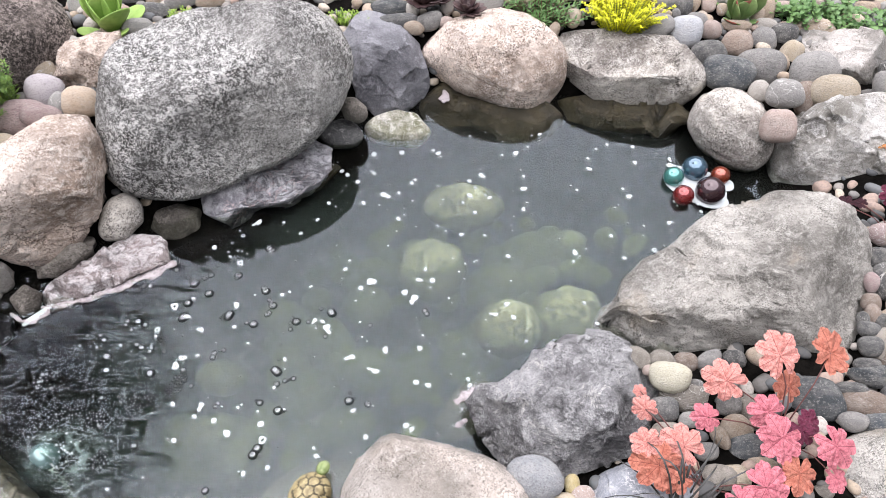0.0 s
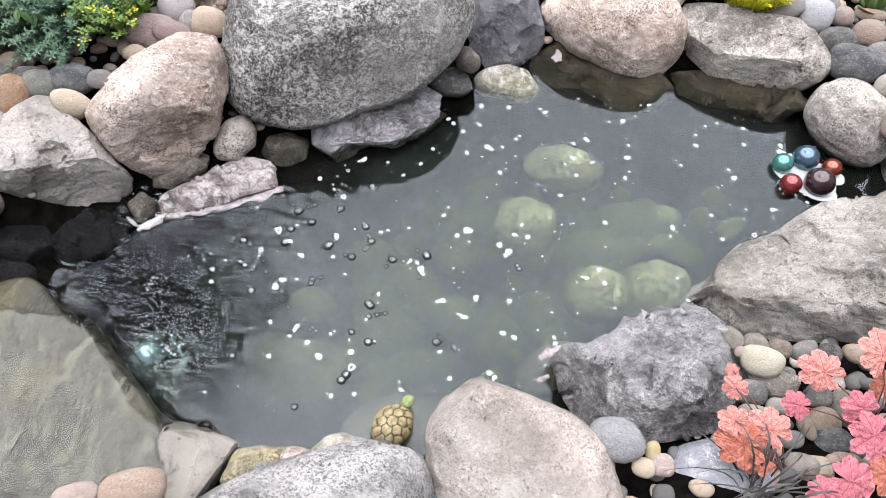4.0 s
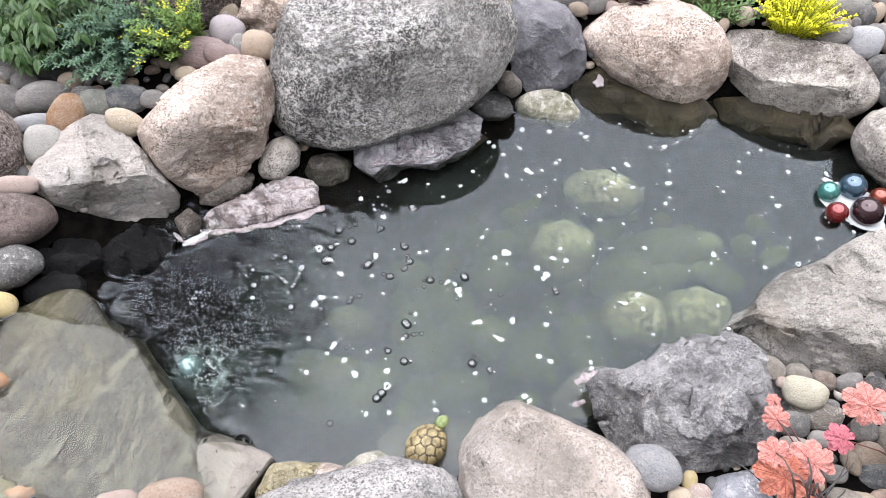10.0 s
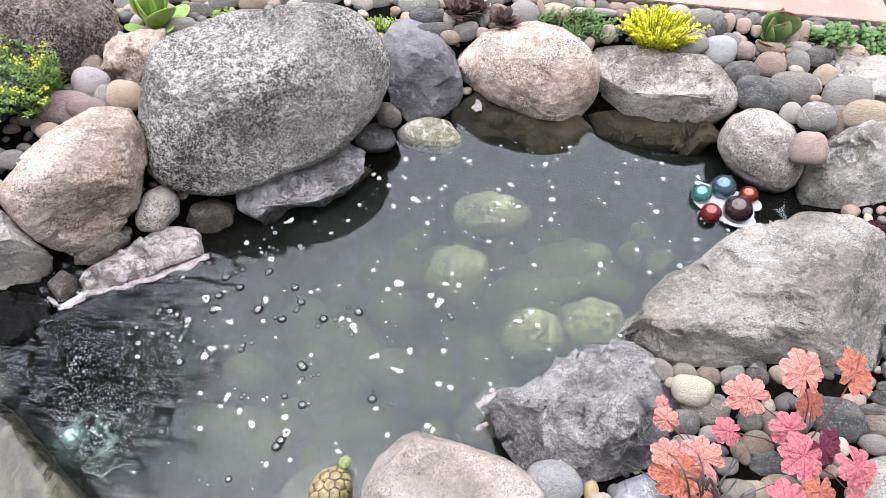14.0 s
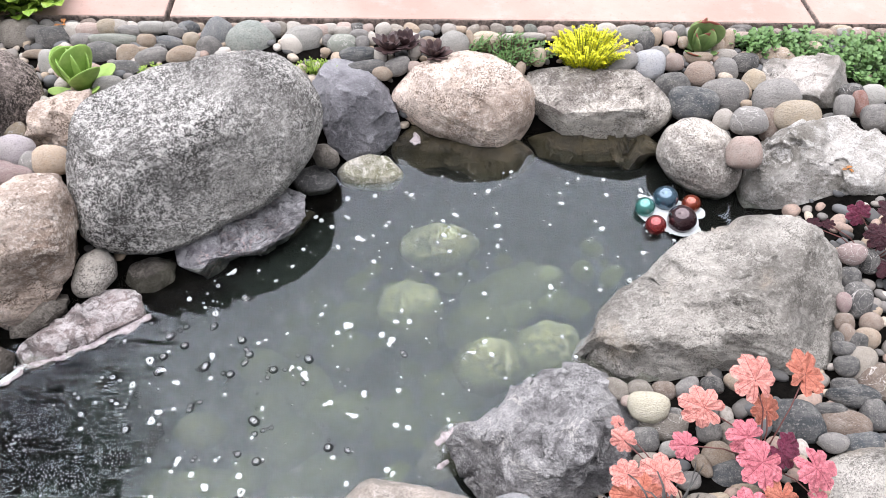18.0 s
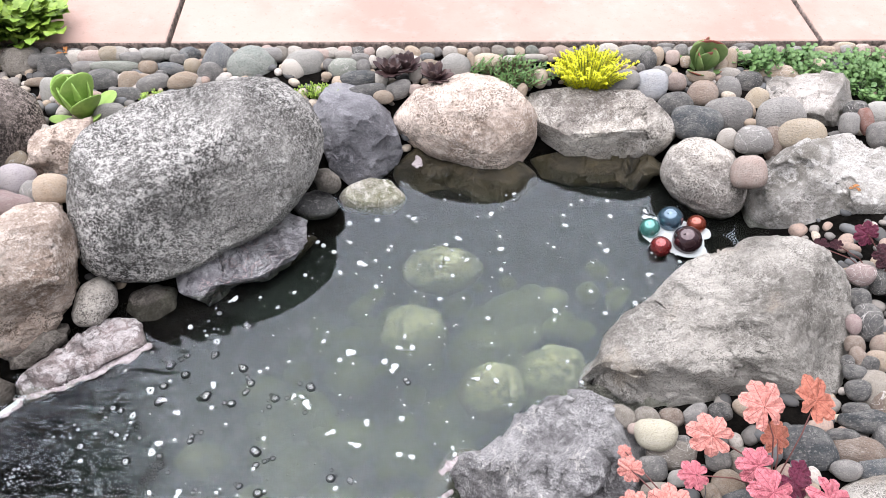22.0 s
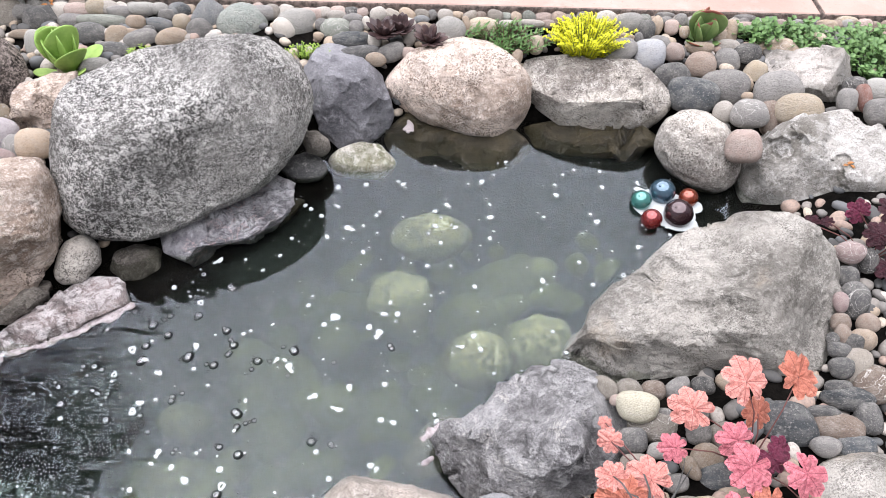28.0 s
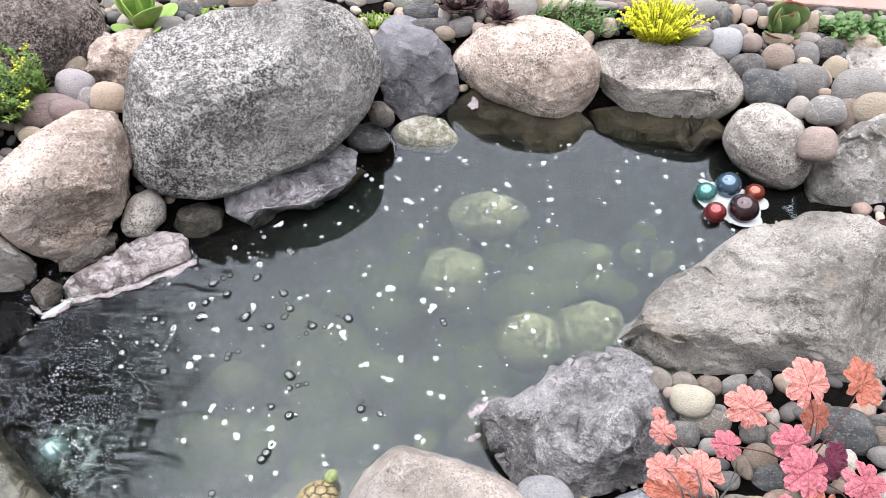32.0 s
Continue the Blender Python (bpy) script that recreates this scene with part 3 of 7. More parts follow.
def surface(x, y):
    """The water's height at one point."""
    xs, ys, gz = SURFACE
    return float(gz[min(np.searchsorted(ys, y), len(ys) - 1), min(np.searchsorted(xs, x), len(xs) - 1)])


def build_water():
    """The pond's skin: choppy where the fall comes in, rings and ripples that die away over the rest."""
    def rows(lo, a, b, hi, fine, coarse):
        return np.r_[np.arange(lo, a, coarse), np.arange(a, b, fine), np.arange(b, hi, coarse)]
    xs, ys = rows(-1.32, -1.16, -0.46, 1.12, 0.0024, 0.006), rows(0.74, 0.9, 1.5, 2.34, 0.0024, 0.006)
    gx, gy = np.meshgrid(xs, ys)
    r = np.hypot(gx + 0.87, (gy - 1.14) * 0.85)
    along = np.hypot((gx + 0.98) * 1.3, (gy - 1.32) * 0.8)
    patchy = 0.7 + 0.3 * ridges(gx, gy, 7, 9, 17, 1)
    chop = 1.5 * patchy * np.exp(-((r / 0.27) ** 4)) * (0.6 + 0.4 * np.exp(-((r / 0.16) ** 2)))
    swell = np.maximum(np.exp(-((r / 0.33) ** 4)), 0.8 * np.exp(-((along / 0.2) ** 4)))
    gz = chop * (0.011 * ridges(gx, gy, 16, 22, 1) + 0.0062 * ridges(gx, gy, 33, 44, 2) + 0.001 * ridges(gx, gy, 95, 110, 3) - 0.008)
    ball = np.hypot(gx + 0.887, gy - 1.045)
    gz += 0.0022 * np.sin(ball * 210 + 2 * np.sin(gx * 25)) * np.exp(-((ball / 0.13) ** 2)) * step(0.03, 0.06, ball)
    gz += swell * (0.008 * ridges(gx, gy, 11, 32, 4, 1) + 0.0036 * ridges(gx, gy, 26, 62, 8, 1) - 0.0058)
    gz += 0.0009 * np.sin(r * 120 + 2.0 * np.sin(gx * 9) + 1.5 * np.sin(gy * 13)) * np.exp(-((r / 0.55) ** 2))
    SURFACE.extend((xs, ys, gz))
    keep = pond_distance(gx, gy) < 0.15
    nx, ny = len(xs), len(ys)
    faces = [(j * nx + i, j * nx + i + 1, (j + 1) * nx + i + 1, (j + 1) * nx + i) for j in range(ny - 1) for i in range(nx - 1)
             if keep[j, i] or keep[j + 1, i + 1]]
    me = mesh_of("water", np.stack([gx, gy, gz], -1).reshape(-1, 3), faces, "water")
    bm = bmesh.new()
    bm.from_mesh(me)
    bmesh.ops.delete(bm, geom=[v for v in bm.verts if not v.link_faces], context="VERTS")
    bm.to_mesh(me)
    bm.free()
    ob = new("water", me)
    ob.visible_shadow = False
    tagged(ob, "still murky grey-green pond water with ripples at the fall", "water", kind="structure")
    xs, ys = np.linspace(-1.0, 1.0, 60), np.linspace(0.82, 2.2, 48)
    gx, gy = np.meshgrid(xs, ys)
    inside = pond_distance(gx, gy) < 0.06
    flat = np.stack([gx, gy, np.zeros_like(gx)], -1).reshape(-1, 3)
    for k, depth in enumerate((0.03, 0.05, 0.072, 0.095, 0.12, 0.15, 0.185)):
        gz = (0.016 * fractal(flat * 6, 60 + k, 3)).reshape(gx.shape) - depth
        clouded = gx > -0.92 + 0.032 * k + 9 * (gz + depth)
        # Silt cut away along the big boulder's reflection, shaping its dark patch.
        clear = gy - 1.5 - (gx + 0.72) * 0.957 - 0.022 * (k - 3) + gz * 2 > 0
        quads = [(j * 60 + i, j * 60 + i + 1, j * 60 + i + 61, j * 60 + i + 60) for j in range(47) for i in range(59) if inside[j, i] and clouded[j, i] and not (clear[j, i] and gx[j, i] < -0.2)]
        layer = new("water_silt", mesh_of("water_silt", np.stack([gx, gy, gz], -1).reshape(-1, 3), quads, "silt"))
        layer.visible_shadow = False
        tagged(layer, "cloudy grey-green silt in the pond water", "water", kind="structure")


build_water()


def build_aerated():
    """The cloud of fine bubbles under the surface where the fall comes in."""
    n, m = 28, 9
    verts, faces = [(-0.85, 1.045, -0.022)], []
    for j in range(1, m + 1):
        for i in range(n):
            a = 2 * math.pi * i / n
            r = j / m * (0.13 + 0.03 * math.sin(2 * a + 1) + 0.025 * math.sin(5 * a))
            verts.append((-0.85 + 1.1 * r * math.cos(a), 1.045 + r * math.sin(a), -0.022 - 0.02 * (j / m) ** 2))
    faces += [(0, 1 + i, 1 + (i + 1) % n) for i in range(n)]
    faces += [(1 + j * n + i, 1 + (j + 1) * n + i, 1 + (j + 1) * n + (i + 1) % n, 1 + j * n + (i + 1) % n) for j in range(m - 1) for i in range(n)]
    ob = new("water_bubble_cloud", mesh_of("water_bubble_cloud", verts, faces, "aerated"))
    ob.visible_shadow = False
    tagged(ob, "pale teal cloud of fine bubbles in the falling water", "water", kind="structure")


def aerated_material():
    n = Nodes("aerated_water")
    t = n.t
    t.nodes.remove(n.bsdf)
    v = n.coords()
    clear = n.node("ShaderNodeBsdfTransparent")
    white = n.node("ShaderNodeBsdfDiffuse")
    white.inputs["Color"].default_value = (0.16, 0.2, 0.195, 1)
    m = n.node("ShaderNodeMixShader")
    away = n.node("ShaderNodeVectorMath")
    away.operation = "DISTANCE"
    away.inputs[1].default_value = (-0.85, 1.045, -0.022)
    n.link(v, away.inputs[0])
    fade = n.ramp(away.outputs["Value"], 0.03, 0.14, 0.75, 0.0)
    n.link(n.math("MULTIPLY", fade, n.ramp(n.noise(v, 34, 6, 0.7, 0.8), 0.42, 0.62)), m.inputs[0])
    n.link(clear.outputs[0], m.inputs[1])
    n.link(white.outputs[0], m.inputs[2])
    n.link(m.outputs[0], t.nodes["Material Output"].inputs["Surface"])
    return n.m


MAT["aerated"] = aerated_material()
build_aerated()


def slab_mesh(name, x0, x1, y0, y1, z0, z1, mat, bevel=0.008, edge=None):
    bm = bmesh.new()
    bmesh.ops.create_cube(bm, size=1.0)
    for v in bm.verts:
        v.co = Vector(((x0 + x1) / 2 + v.co.x * (x1 - x0), (y0 + y1) / 2 + v.co.y * (y1 - y0), (z0 + z1) / 2 + v.co.z * (z1 - z0)))
    bmesh.ops.bevel(bm, geom=bm.edges[:], offset=bevel, segments=2, affect="EDGES", profile=0.5)
    me = bpy.data.meshes.new(name)
    bm.to_mesh(me)
    bm.free()
    me.materials.append(MAT[mat])
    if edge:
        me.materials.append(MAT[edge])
        # Side faces take the rough mix with shade in its colour.
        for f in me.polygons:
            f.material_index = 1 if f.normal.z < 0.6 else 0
    return me


pavement = tagged(new("pavement"), "pale pink concrete path in slabs with open joints", "path", kind="structure")
for x0, x1 in ((-5.2, -3.02), (-3.0, -0.815), (-0.8, 1.385), (1.4, 3.6), (3.615, 5.8)):
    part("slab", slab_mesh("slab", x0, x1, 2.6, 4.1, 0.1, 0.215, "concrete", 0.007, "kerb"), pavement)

# ---- boulders and rocks ----
rock('big_boulder', (-0.636, 1.991, 0.185), (47.8, 11.1, 10.9), (0.333, 0.388, 0.365, 0.29, 0.24, 0.236, 0.242, 0.293, 0.305, 0.326, 0.357, 0.31, 0.25, 0.22, 0.238, 0.278), 0.220, 'granite_dark', 'large rounded dark grey granite boulder with pale lichen mottling', power=2.7, lump=0.032, seed=3, layers=0.012, grit=0.0024, chops=((-0.3, 0.55, 0.78, 0.2), (0.15, -0.4, 0.9, 0.195)))
rock('slate_block', (-0.192, 2.267, 0.086), (49.7, 2.6, 2.2), (0.134, 0.118, 0.125, 0.135, 0.165, 0.18, 0.166, 0.133, 0.117, 0.111, 0.122, 0.133, 0.16, 0.15, 0.148, 0.154), 0.130, 'slate', 'angular dark blue-grey slate block with a broken face', power=4.5, lump=0.008, seed=4, grit=0.0008, chops=((0.1, 0.8, 0.58, 0.1), (0.66, 0.5, 0.55, 0.1), (-0.72, 0.0, 0.69, 0.096), (-0.05, -0.22, 0.97, 0.078), (0.62, -0.38, 0.69, 0.098)), layers=0.01, crags=((90, 0.06, 0.7),))
rock('tan_boulder', (0.173, 2.357, 0.069), (50.9, -2.9, -4.4), (0.215, 0.196, 0.176, 0.161, 0.157, 0.158, 0.174, 0.215, 0.246, 0.195, 0.158, 0.145, 0.148, 0.172, 0.207, 0.218), 0.160, 'granite_tan', 'rounded warm tan granite boulder with coarse grain', power=2.5, lump=0.05, seed=5, layers=0.02, grit=0.002, crags=((50, 0.08, 0.3),))
rock('flat_boulder', (0.605, 2.345, 0.064), (51.5, -9.1, -12.1), (0.232, 0.179, 0.136, 0.115, 0.11, 0.124, 0.169, 0.242, 0.22, 0.174, 0.147, 0.135, 0.129, 0.134, 0.158, 0.213), 0.140, 'granite_grey', 'flattish grey-tan granite boulder over the water', power=2.8, lump=0.04, seed=6, layers=0.03, crags=((60, 0.12, 0.6),), chops=((0.0, 0.6, 0.8, 0.1), (0.1, -0.7, 0.71, 0.118)))
rock('corner_rock', (0.895, 2.109, 0.043), (48.7, -14.8, -17.3), (0.119, 0.106, 0.107, 0.109, 0.123, 0.133, 0.137, 0.138, 0.129, 0.113, 0.103, 0.103, 0.116, 0.141, 0.143, 0.126), 0.120, 'granite_grey', 'grey speckled rounded rock at the pond corner', power=2.5, lump=0.05, seed=7, grit=0.002, layers=0.03)
rock('white_boulder', (1.217, 2.001, 0.08), (49.4, -20.1, -23.0), (0.187, 0.195, 0.195, 0.181, 0.164, 0.164, 0.179, 0.196, 0.215, 0.223, 0.199, 0.172, 0.17, 0.164, 0.185, 0.187), 0.180, 'granite_white', 'large whitish boulder with a brown stained hollow', power=2.5, lump=0.06, seed=8, layers=0.04, crags=((40, 0.18, 0.7),), dents=((-0.08, 0.06, 0.055, 0.02), (0.06, 0.02, 0.03, 0.012)), chops=((-0.3, -0.25, 0.92, 0.13), (0.3, 0.6, 0.75, 0.13), (0.1, -0.8, 0.6, 0.142)))
rock('angular_rock', (1.27, 2.314, 0.176), (55.9, -17.1, -24.2), (0.103, 0.099, 0.11, 0.102, 0.086, 0.087, 0.102, 0.153, 0.115, 0.088, 0.083, 0.092, 0.1, 0.113, 0.121, 0.117), 0.120, 'granite_pale', 'angular pale grey rock among the pebbles', power=4, lump=0.02, seed=9, grit=0.001, crags=((30, 0.15, 0.7),), chops=((-0.15, 0.6, 0.78, 0.06), (0.85, -0.1, 0.5, 0.09), (-0.2, -0.8, 0.55, 0.085)))
rock('slab_boulder', (0.745, 1.466, 0.118), (36.7, -18.7, -15.1), (0.272, 0.298, 0.297, 0.256, 0.21, 0.193, 0.195, 0.215, 0.274, 0.38, 0.37, 0.31, 0.28, 0.268, 0.262, 0.27), 0.200, 'granite_slab', 'large wedge-shaped grey slab boulder with a dark broken side', power=3.2, lump=0.03, seed=10, layers=0.02, grit=0.002, crags=((50, 0.1, 0.6), (500, 0.14, 0.5)), dents=((0.12, 0.03, 0.025, 0.006),), chops=((-0.1, 0.5, 0.86, 0.095), (-0.05, -0.62, 0.78, 0.142), (0.8, 0.1, 0.6, 0.2)))
rock('veined_rock', (0.273, 1.128, 0.105), (23.5, -21.6, 4.8), (0.193, 0.183, 0.176, 0.153, 0.138, 0.129, 0.14, 0.213, 0.211, 0.198, 0.164, 0.149, 0.143, 0.137, 0.149, 0.168), 0.170, 'rock_veined', 'jagged dark grey rock with white veins', power=3, lump=0.035, seed=11, layers=0.03, grit=0.0016, crags=((30, 0.2, 0.85), (240, 0.22, 0.8)), chops=((0.1, 0.62, 0.78, 0.1), (-0.6, -0.2, 0.77, 0.13), (0.15, -0.75, 0.62, 0.112), (0.85, -0.1, 0.5, 0.14)))
rock('pink_boulder', (-0.005, 0.86, 0.091), (15.4, -12.5, 10.1), (0.181, 0.166, 0.167, 0.166, 0.183, 0.221, 0.223, 0.204, 0.181, 0.176, 0.174, 0.171, 0.166, 0.178, 0.2, 0.206), 0.180, 'granite_pink', 'smooth pinkish cream granite boulder with grey blotches', power=2.6, lump=0.03, seed=12, grit=0.0015, crags=((40, 0.08, 0.4),), chops=((0.25, 0.3, 0.92, 0.15), (0.3, -0.7, 0.65, 0.16)))
rock('speckled_boulder', (-0.402, 0.707, 0.145), (13.6, 2.2, 14.0), (0.214, 0.233, 0.187, 0.137, 0.118, 0.115, 0.126, 0.177, 0.244, 0.206, 0.152, 0.123, 0.119, 0.131, 0.143, 0.188), 0.180, 'granite_salt', 'white and black speckled granite boulder', power=2.7, lump=0.04, seed=13, grit=0.002, layers=0.03, crags=((50, 0.12, 0.5),), chops=((0, 0.5, 0.87, 0.15),))
rock('wedge_slab', (-0.684, 0.792, 0.034), (18.0, 10.2, 17.0), (0.078, 0.094, 0.079, 0.072, 0.074, 0.083, 0.091, 0.066, 0.059, 0.061, 0.073, 0.105, 0.081, 0.063, 0.06, 0.063), 0.070, 'slab_grey', 'flat wedge-shaped grey slab beside the waterfall', power=9, lump=0.01, seed=14, chops=((0.05, 0.15, 0.98, 0.045), (0.8, -0.55, 0.2, 0.05)), crags=((30, 0.06, 0.6),))
rock('triangle_rock', (-1.261, 1.466, 0.093), (42.4, 14.1, 27.7), (0.139, 0.115, 0.112, 0.125, 0.157, 0.149, 0.139, 0.14, 0.165, 0.144, 0.12, 0.113, 0.122, 0.139, 0.175, 0.192), 0.150, 'granite_pale', 'pale triangular rock with a chipped hollow', power=3, lump=0.05, seed=15, layers=0.02, grit=0.002, crags=((60, 0.1, 0.5),), dents=((0.01, 0.015, 0.04, 0.022), (0.035, 0.0, 0.018, 0.012)), chops=((-0.1, 0.45, 0.88, 0.105), (0.05, -0.72, 0.69, 0.09)))
rock('round_boulder', (-1.039, 1.677, 0.131), (45.2, 7.8, 23.2), (0.154, 0.185, 0.214, 0.19, 0.15, 0.133, 0.128, 0.144, 0.177, 0.184, 0.184, 0.198, 0.172, 0.152, 0.143, 0.147), 0.170, 'granite_tan', 'smooth rounded pale tan granite boulder', power=2.6, lump=0.045, seed=16, layers=0.025, grit=0.002, crags=((50, 0.1, 0.5),), chops=((0.1, -0.7, 0.7, 0.125),))
rock('rough_boulder', (-1.574, 1.406, 0.183), (46.5, 19.3, 34.5), (0.14, 0.137, 0.136, 0.131, 0.124, 0.128, 0.12, 0.123, 0.122, 0.132, 0.142, 0.133, 0.123, 0.121, 0.13, 0.141), 0.150, 'granite_brown', 'coarse dark brown-grey speckled boulder', power=2.6, lump=0.05, seed=17, grit=0.0025)
rock('brown_rock', (-1.383, 1.24, 0.156), (40.5, 19.7, 30.9), (0.109, 0.105, 0.088, 0.079, 0.072, 0.075, 0.074, 0.082, 0.091, 0.104, 0.097, 0.075, 0.067, 0.065, 0.074, 0.089), 0.090, 'rock_brown', 'smooth brownish grey oval rock', power=2.4, lump=0.03, seed=18)
rock('spotted_rock', (-1.339, 1.132, 0.125), (36.8, 20.9, 29.6), (0.079, 0.082, 0.071, 0.064, 0.052, 0.05, 0.051, 0.056, 0.07, 0.078, 0.071, 0.061, 0.051, 0.048, 0.054, 0.06), 0.060, 'rock_spotted', 'dark oval rock with white lichen spots', power=2.3, lump=0.02, seed=19)
rock('wet_rock', (-1.299, 1.267, 0.014), (37.2, 17.6, 27.6), (0.074, 0.077, 0.082, 0.085, 0.077, 0.077, 0.071, 0.074, 0.074, 0.082, 0.084, 0.077, 0.075, 0.075, 0.084, 0.076), 0.100, 'rock_wet', 'black wet rock beside the waterfall', power=3, lump=0.06, seed=20, chops=((0, 0.7, 0.7, 0.055),), crags=((20, 0.25, 0.8),))
rock('wet_rock', (-1.145, 1.32, -0.018), (36.2, 14.1, 24.8), (0.085, 0.1, 0.087, 0.07, 0.066, 0.058, 0.058, 0.064, 0.081, 0.097, 0.091, 0.07, 0.058, 0.055, 0.061, 0.068), 0.100, 'rock_wet', 'black wet angular rock at the water edge', power=3, lump=0.07, seed=21, layers=0.08, chops=((0.1, 0.7, 0.7, 0.05), (-0.5, -0.3, 0.8, 0.065)), crags=((24, 0.25, 0.8),))
rock('wet_rock', (-1.266, 1.153, 0.025), (34.4, 18.9, 27.0), (0.066, 0.063, 0.053, 0.044, 0.043, 0.04, 0.042, 0.052, 0.07, 0.071, 0.048, 0.04, 0.039, 0.038, 0.044, 0.063), 0.070, 'rock_wet', 'low black wet rock at the head of the slab', power=3, lump=0.07, seed=46, layers=0.08)
rock('oval_stone', (-0.86, 1.671, 0.043), (42.1, 4.8, 19.5), (0.055, 0.062, 0.065, 0.068, 0.058, 0.053, 0.048, 0.047, 0.053, 0.065, 0.072, 0.063, 0.061, 0.05, 0.049, 0.055), 0.050, 'granite_grey', 'grey oval stone wedged between boulders', power=2.3, lump=0.02, seed=22)
rock('dark_stone', (-0.981, 1.558, 0.005), (40.1, 8.1, 21.8), (0.058, 0.081, 0.06, 0.028, 0.02, 0.018, 0.019, 0.025, 0.06, 0.077, 0.051, 0.035, 0.03, 0.031, 0.036, 0.041), 0.060, 'rock_dark', 'rough dark stone under the boulder', power=2.8, lump=0.05, seed=23, crags=((24, 0.25, 0.8),))
rock('foam_rock', (-0.866, 1.534, -0.004), (38.6, 6.2, 19.9), (0.14, 0.148, 0.114, 0.072, 0.054, 0.049, 0.052, 0.066, 0.113, 0.167, 0.094, 0.061, 0.051, 0.05, 0.058, 0.08), 0.050, 'rock_rosy', 'flat rosy rock with white mineral crust at the waterline', power=3.2, lump=0.05, seed=24, layers=0.06, crags=((40, 0.22, 0.85),), chops=((0, 0.6, 0.8, 0.03),))
rock('dark_stone', (-1.039, 1.43, -0.001), (37.9, 10.7, 23.0), (0.033, 0.037, 0.033, 0.034, 0.041, 0.035, 0.034, 0.038, 0.033, 0.031, 0.033, 0.04, 0.035, 0.036, 0.038, 0.033), 0.040, 'rock_dark', 'small dark stone at the waterline', power=2.4, lump=0.04, seed=25)
rock('sunken_stone', (-0.75, 1.726, -0.05), (40.8, 2.4, 17.2), (0.072, 0.078, 0.064, 0.062, 0.058, 0.06, 0.069, 0.069, 0.077, 0.068, 0.07, 0.061, 0.061, 0.063, 0.063, 0.075), 0.060, 'rock_dark', 'round dark stone half under water', power=2.3, lump=0.03, seed=26)
rock('ledge_rock', (-0.5, 1.846, 0.009), (42.8, -3.0, 12.5), (0.162, 0.196, 0.121, 0.075, 0.061, 0.059, 0.066, 0.092, 0.167, 0.183, 0.11, 0.082, 0.071, 0.073, 0.083, 0.109), 0.070, 'shale', 'flat lilac-grey shale ledge with sharp layers', power=3.5, lump=0.02, seed=27, layers=0.05, grit=0.0012, crags=((26, 0.12, 0.85), (160, 0.14, 0.8)), chops=((0.1, 0.6, 0.79, 0.036),))
rock('dark_stone', (-0.314, 2.059, -0.005), (44.7, 5.3, 4.0), (0.066, 0.059, 0.053, 0.047, 0.048, 0.046, 0.051, 0.056, 0.069, 0.061, 0.053, 0.046, 0.043, 0.044, 0.052, 0.061), 0.050, 'rock_spotted', 'dark oval stone with pale flecks', power=2.2, lump=0.02, seed=28)
rock('oval_stone', (-0.274, 2.073, 0.086), (46.5, 4.4, 3.6), (0.039, 0.036, 0.031, 0.032, 0.037, 0.039, 0.045, 0.042, 0.038, 0.034, 0.036, 0.034, 0.034, 0.04, 0.043, 0.043), 0.050, 'rock_dark', 'dark grey oval stone beside the big boulder', power=2.2, lump=0.02, seed=29)
rock('lichen_rock', (-0.142, 2.097, -0.01), (45.1, 2.1, 1.0), (0.099, 0.081, 0.074, 0.061, 0.06, 0.06, 0.067, 0.084, 0.102, 0.093, 0.068, 0.057, 0.053, 0.057, 0.074, 0.09), 0.050, 'rock_lichen', 'pale rock with green and white lichen', power=2.5, lump=0.04, seed=30, chops=((0,0.5,0.86,0.035),))
rock('brown_ledge', (0.142, 2.22, -0.06), (46.5, -2.6, -3.8), (0.23, 0.188, 0.125, 0.105, 0.104, 0.117, 0.145, 0.21, 0.216, 0.179, 0.147, 0.13, 0.121, 0.121, 0.142, 0.179), 0.070, 'rock_olive', 'brown-green wet ledge rock with a white patch', power=6, lump=0.04, seed=31, layers=0.06, crags=((30, 0.15, 0.8),), chops=((0, 0.75, 0.66, 0.07),))
rock('flat_ledge', (0.583, 2.235, -0.036), (48.0, -9.4, -11.3), (0.223, 0.11, 0.064, 0.05, 0.047, 0.051, 0.069, 0.136, 0.213, 0.13, 0.076, 0.059, 0.054, 0.059, 0.078, 0.13), 0.070, 'rock_olive', 'flat dark wet ledge rock under the boulder', power=6, lump=0.04, seed=32, layers=0.08, crags=((30, 0.15, 0.8),), chops=((0, 0.75, 0.66, 0.06),))
rock('mottled_rock', (-1.019, 2.111, 0.19), (51.5, 15.9, 18.0), (0.065, 0.088, 0.118, 0.086, 0.066, 0.059, 0.06, 0.071, 0.076, 0.095, 0.092, 0.092, 0.09, 0.068, 0.058, 0.057), 0.100, 'granite_tan', 'pitted tan and grey rock beside the big boulder', power=2.8, lump=0.08, seed=33, layers=0.04, grit=0.002, crags=((30, 0.2, 0.7),), dents=((-0.03, -0.055, 0.025, 0.02),))
rock('shrub_boulder', (-1.315, 2.117, 0.218), (55.0, 11.3, 26.1), (0.247, 0.247, 0.216, 0.198, 0.168, 0.167, 0.163, 0.172, 0.206, 0.268, 0.219, 0.165, 0.158, 0.177, 0.193, 0.213), 0.200, 'granite_brown', 'large dark speckled boulder beside the path', power=2.6, lump=0.04, seed=34)
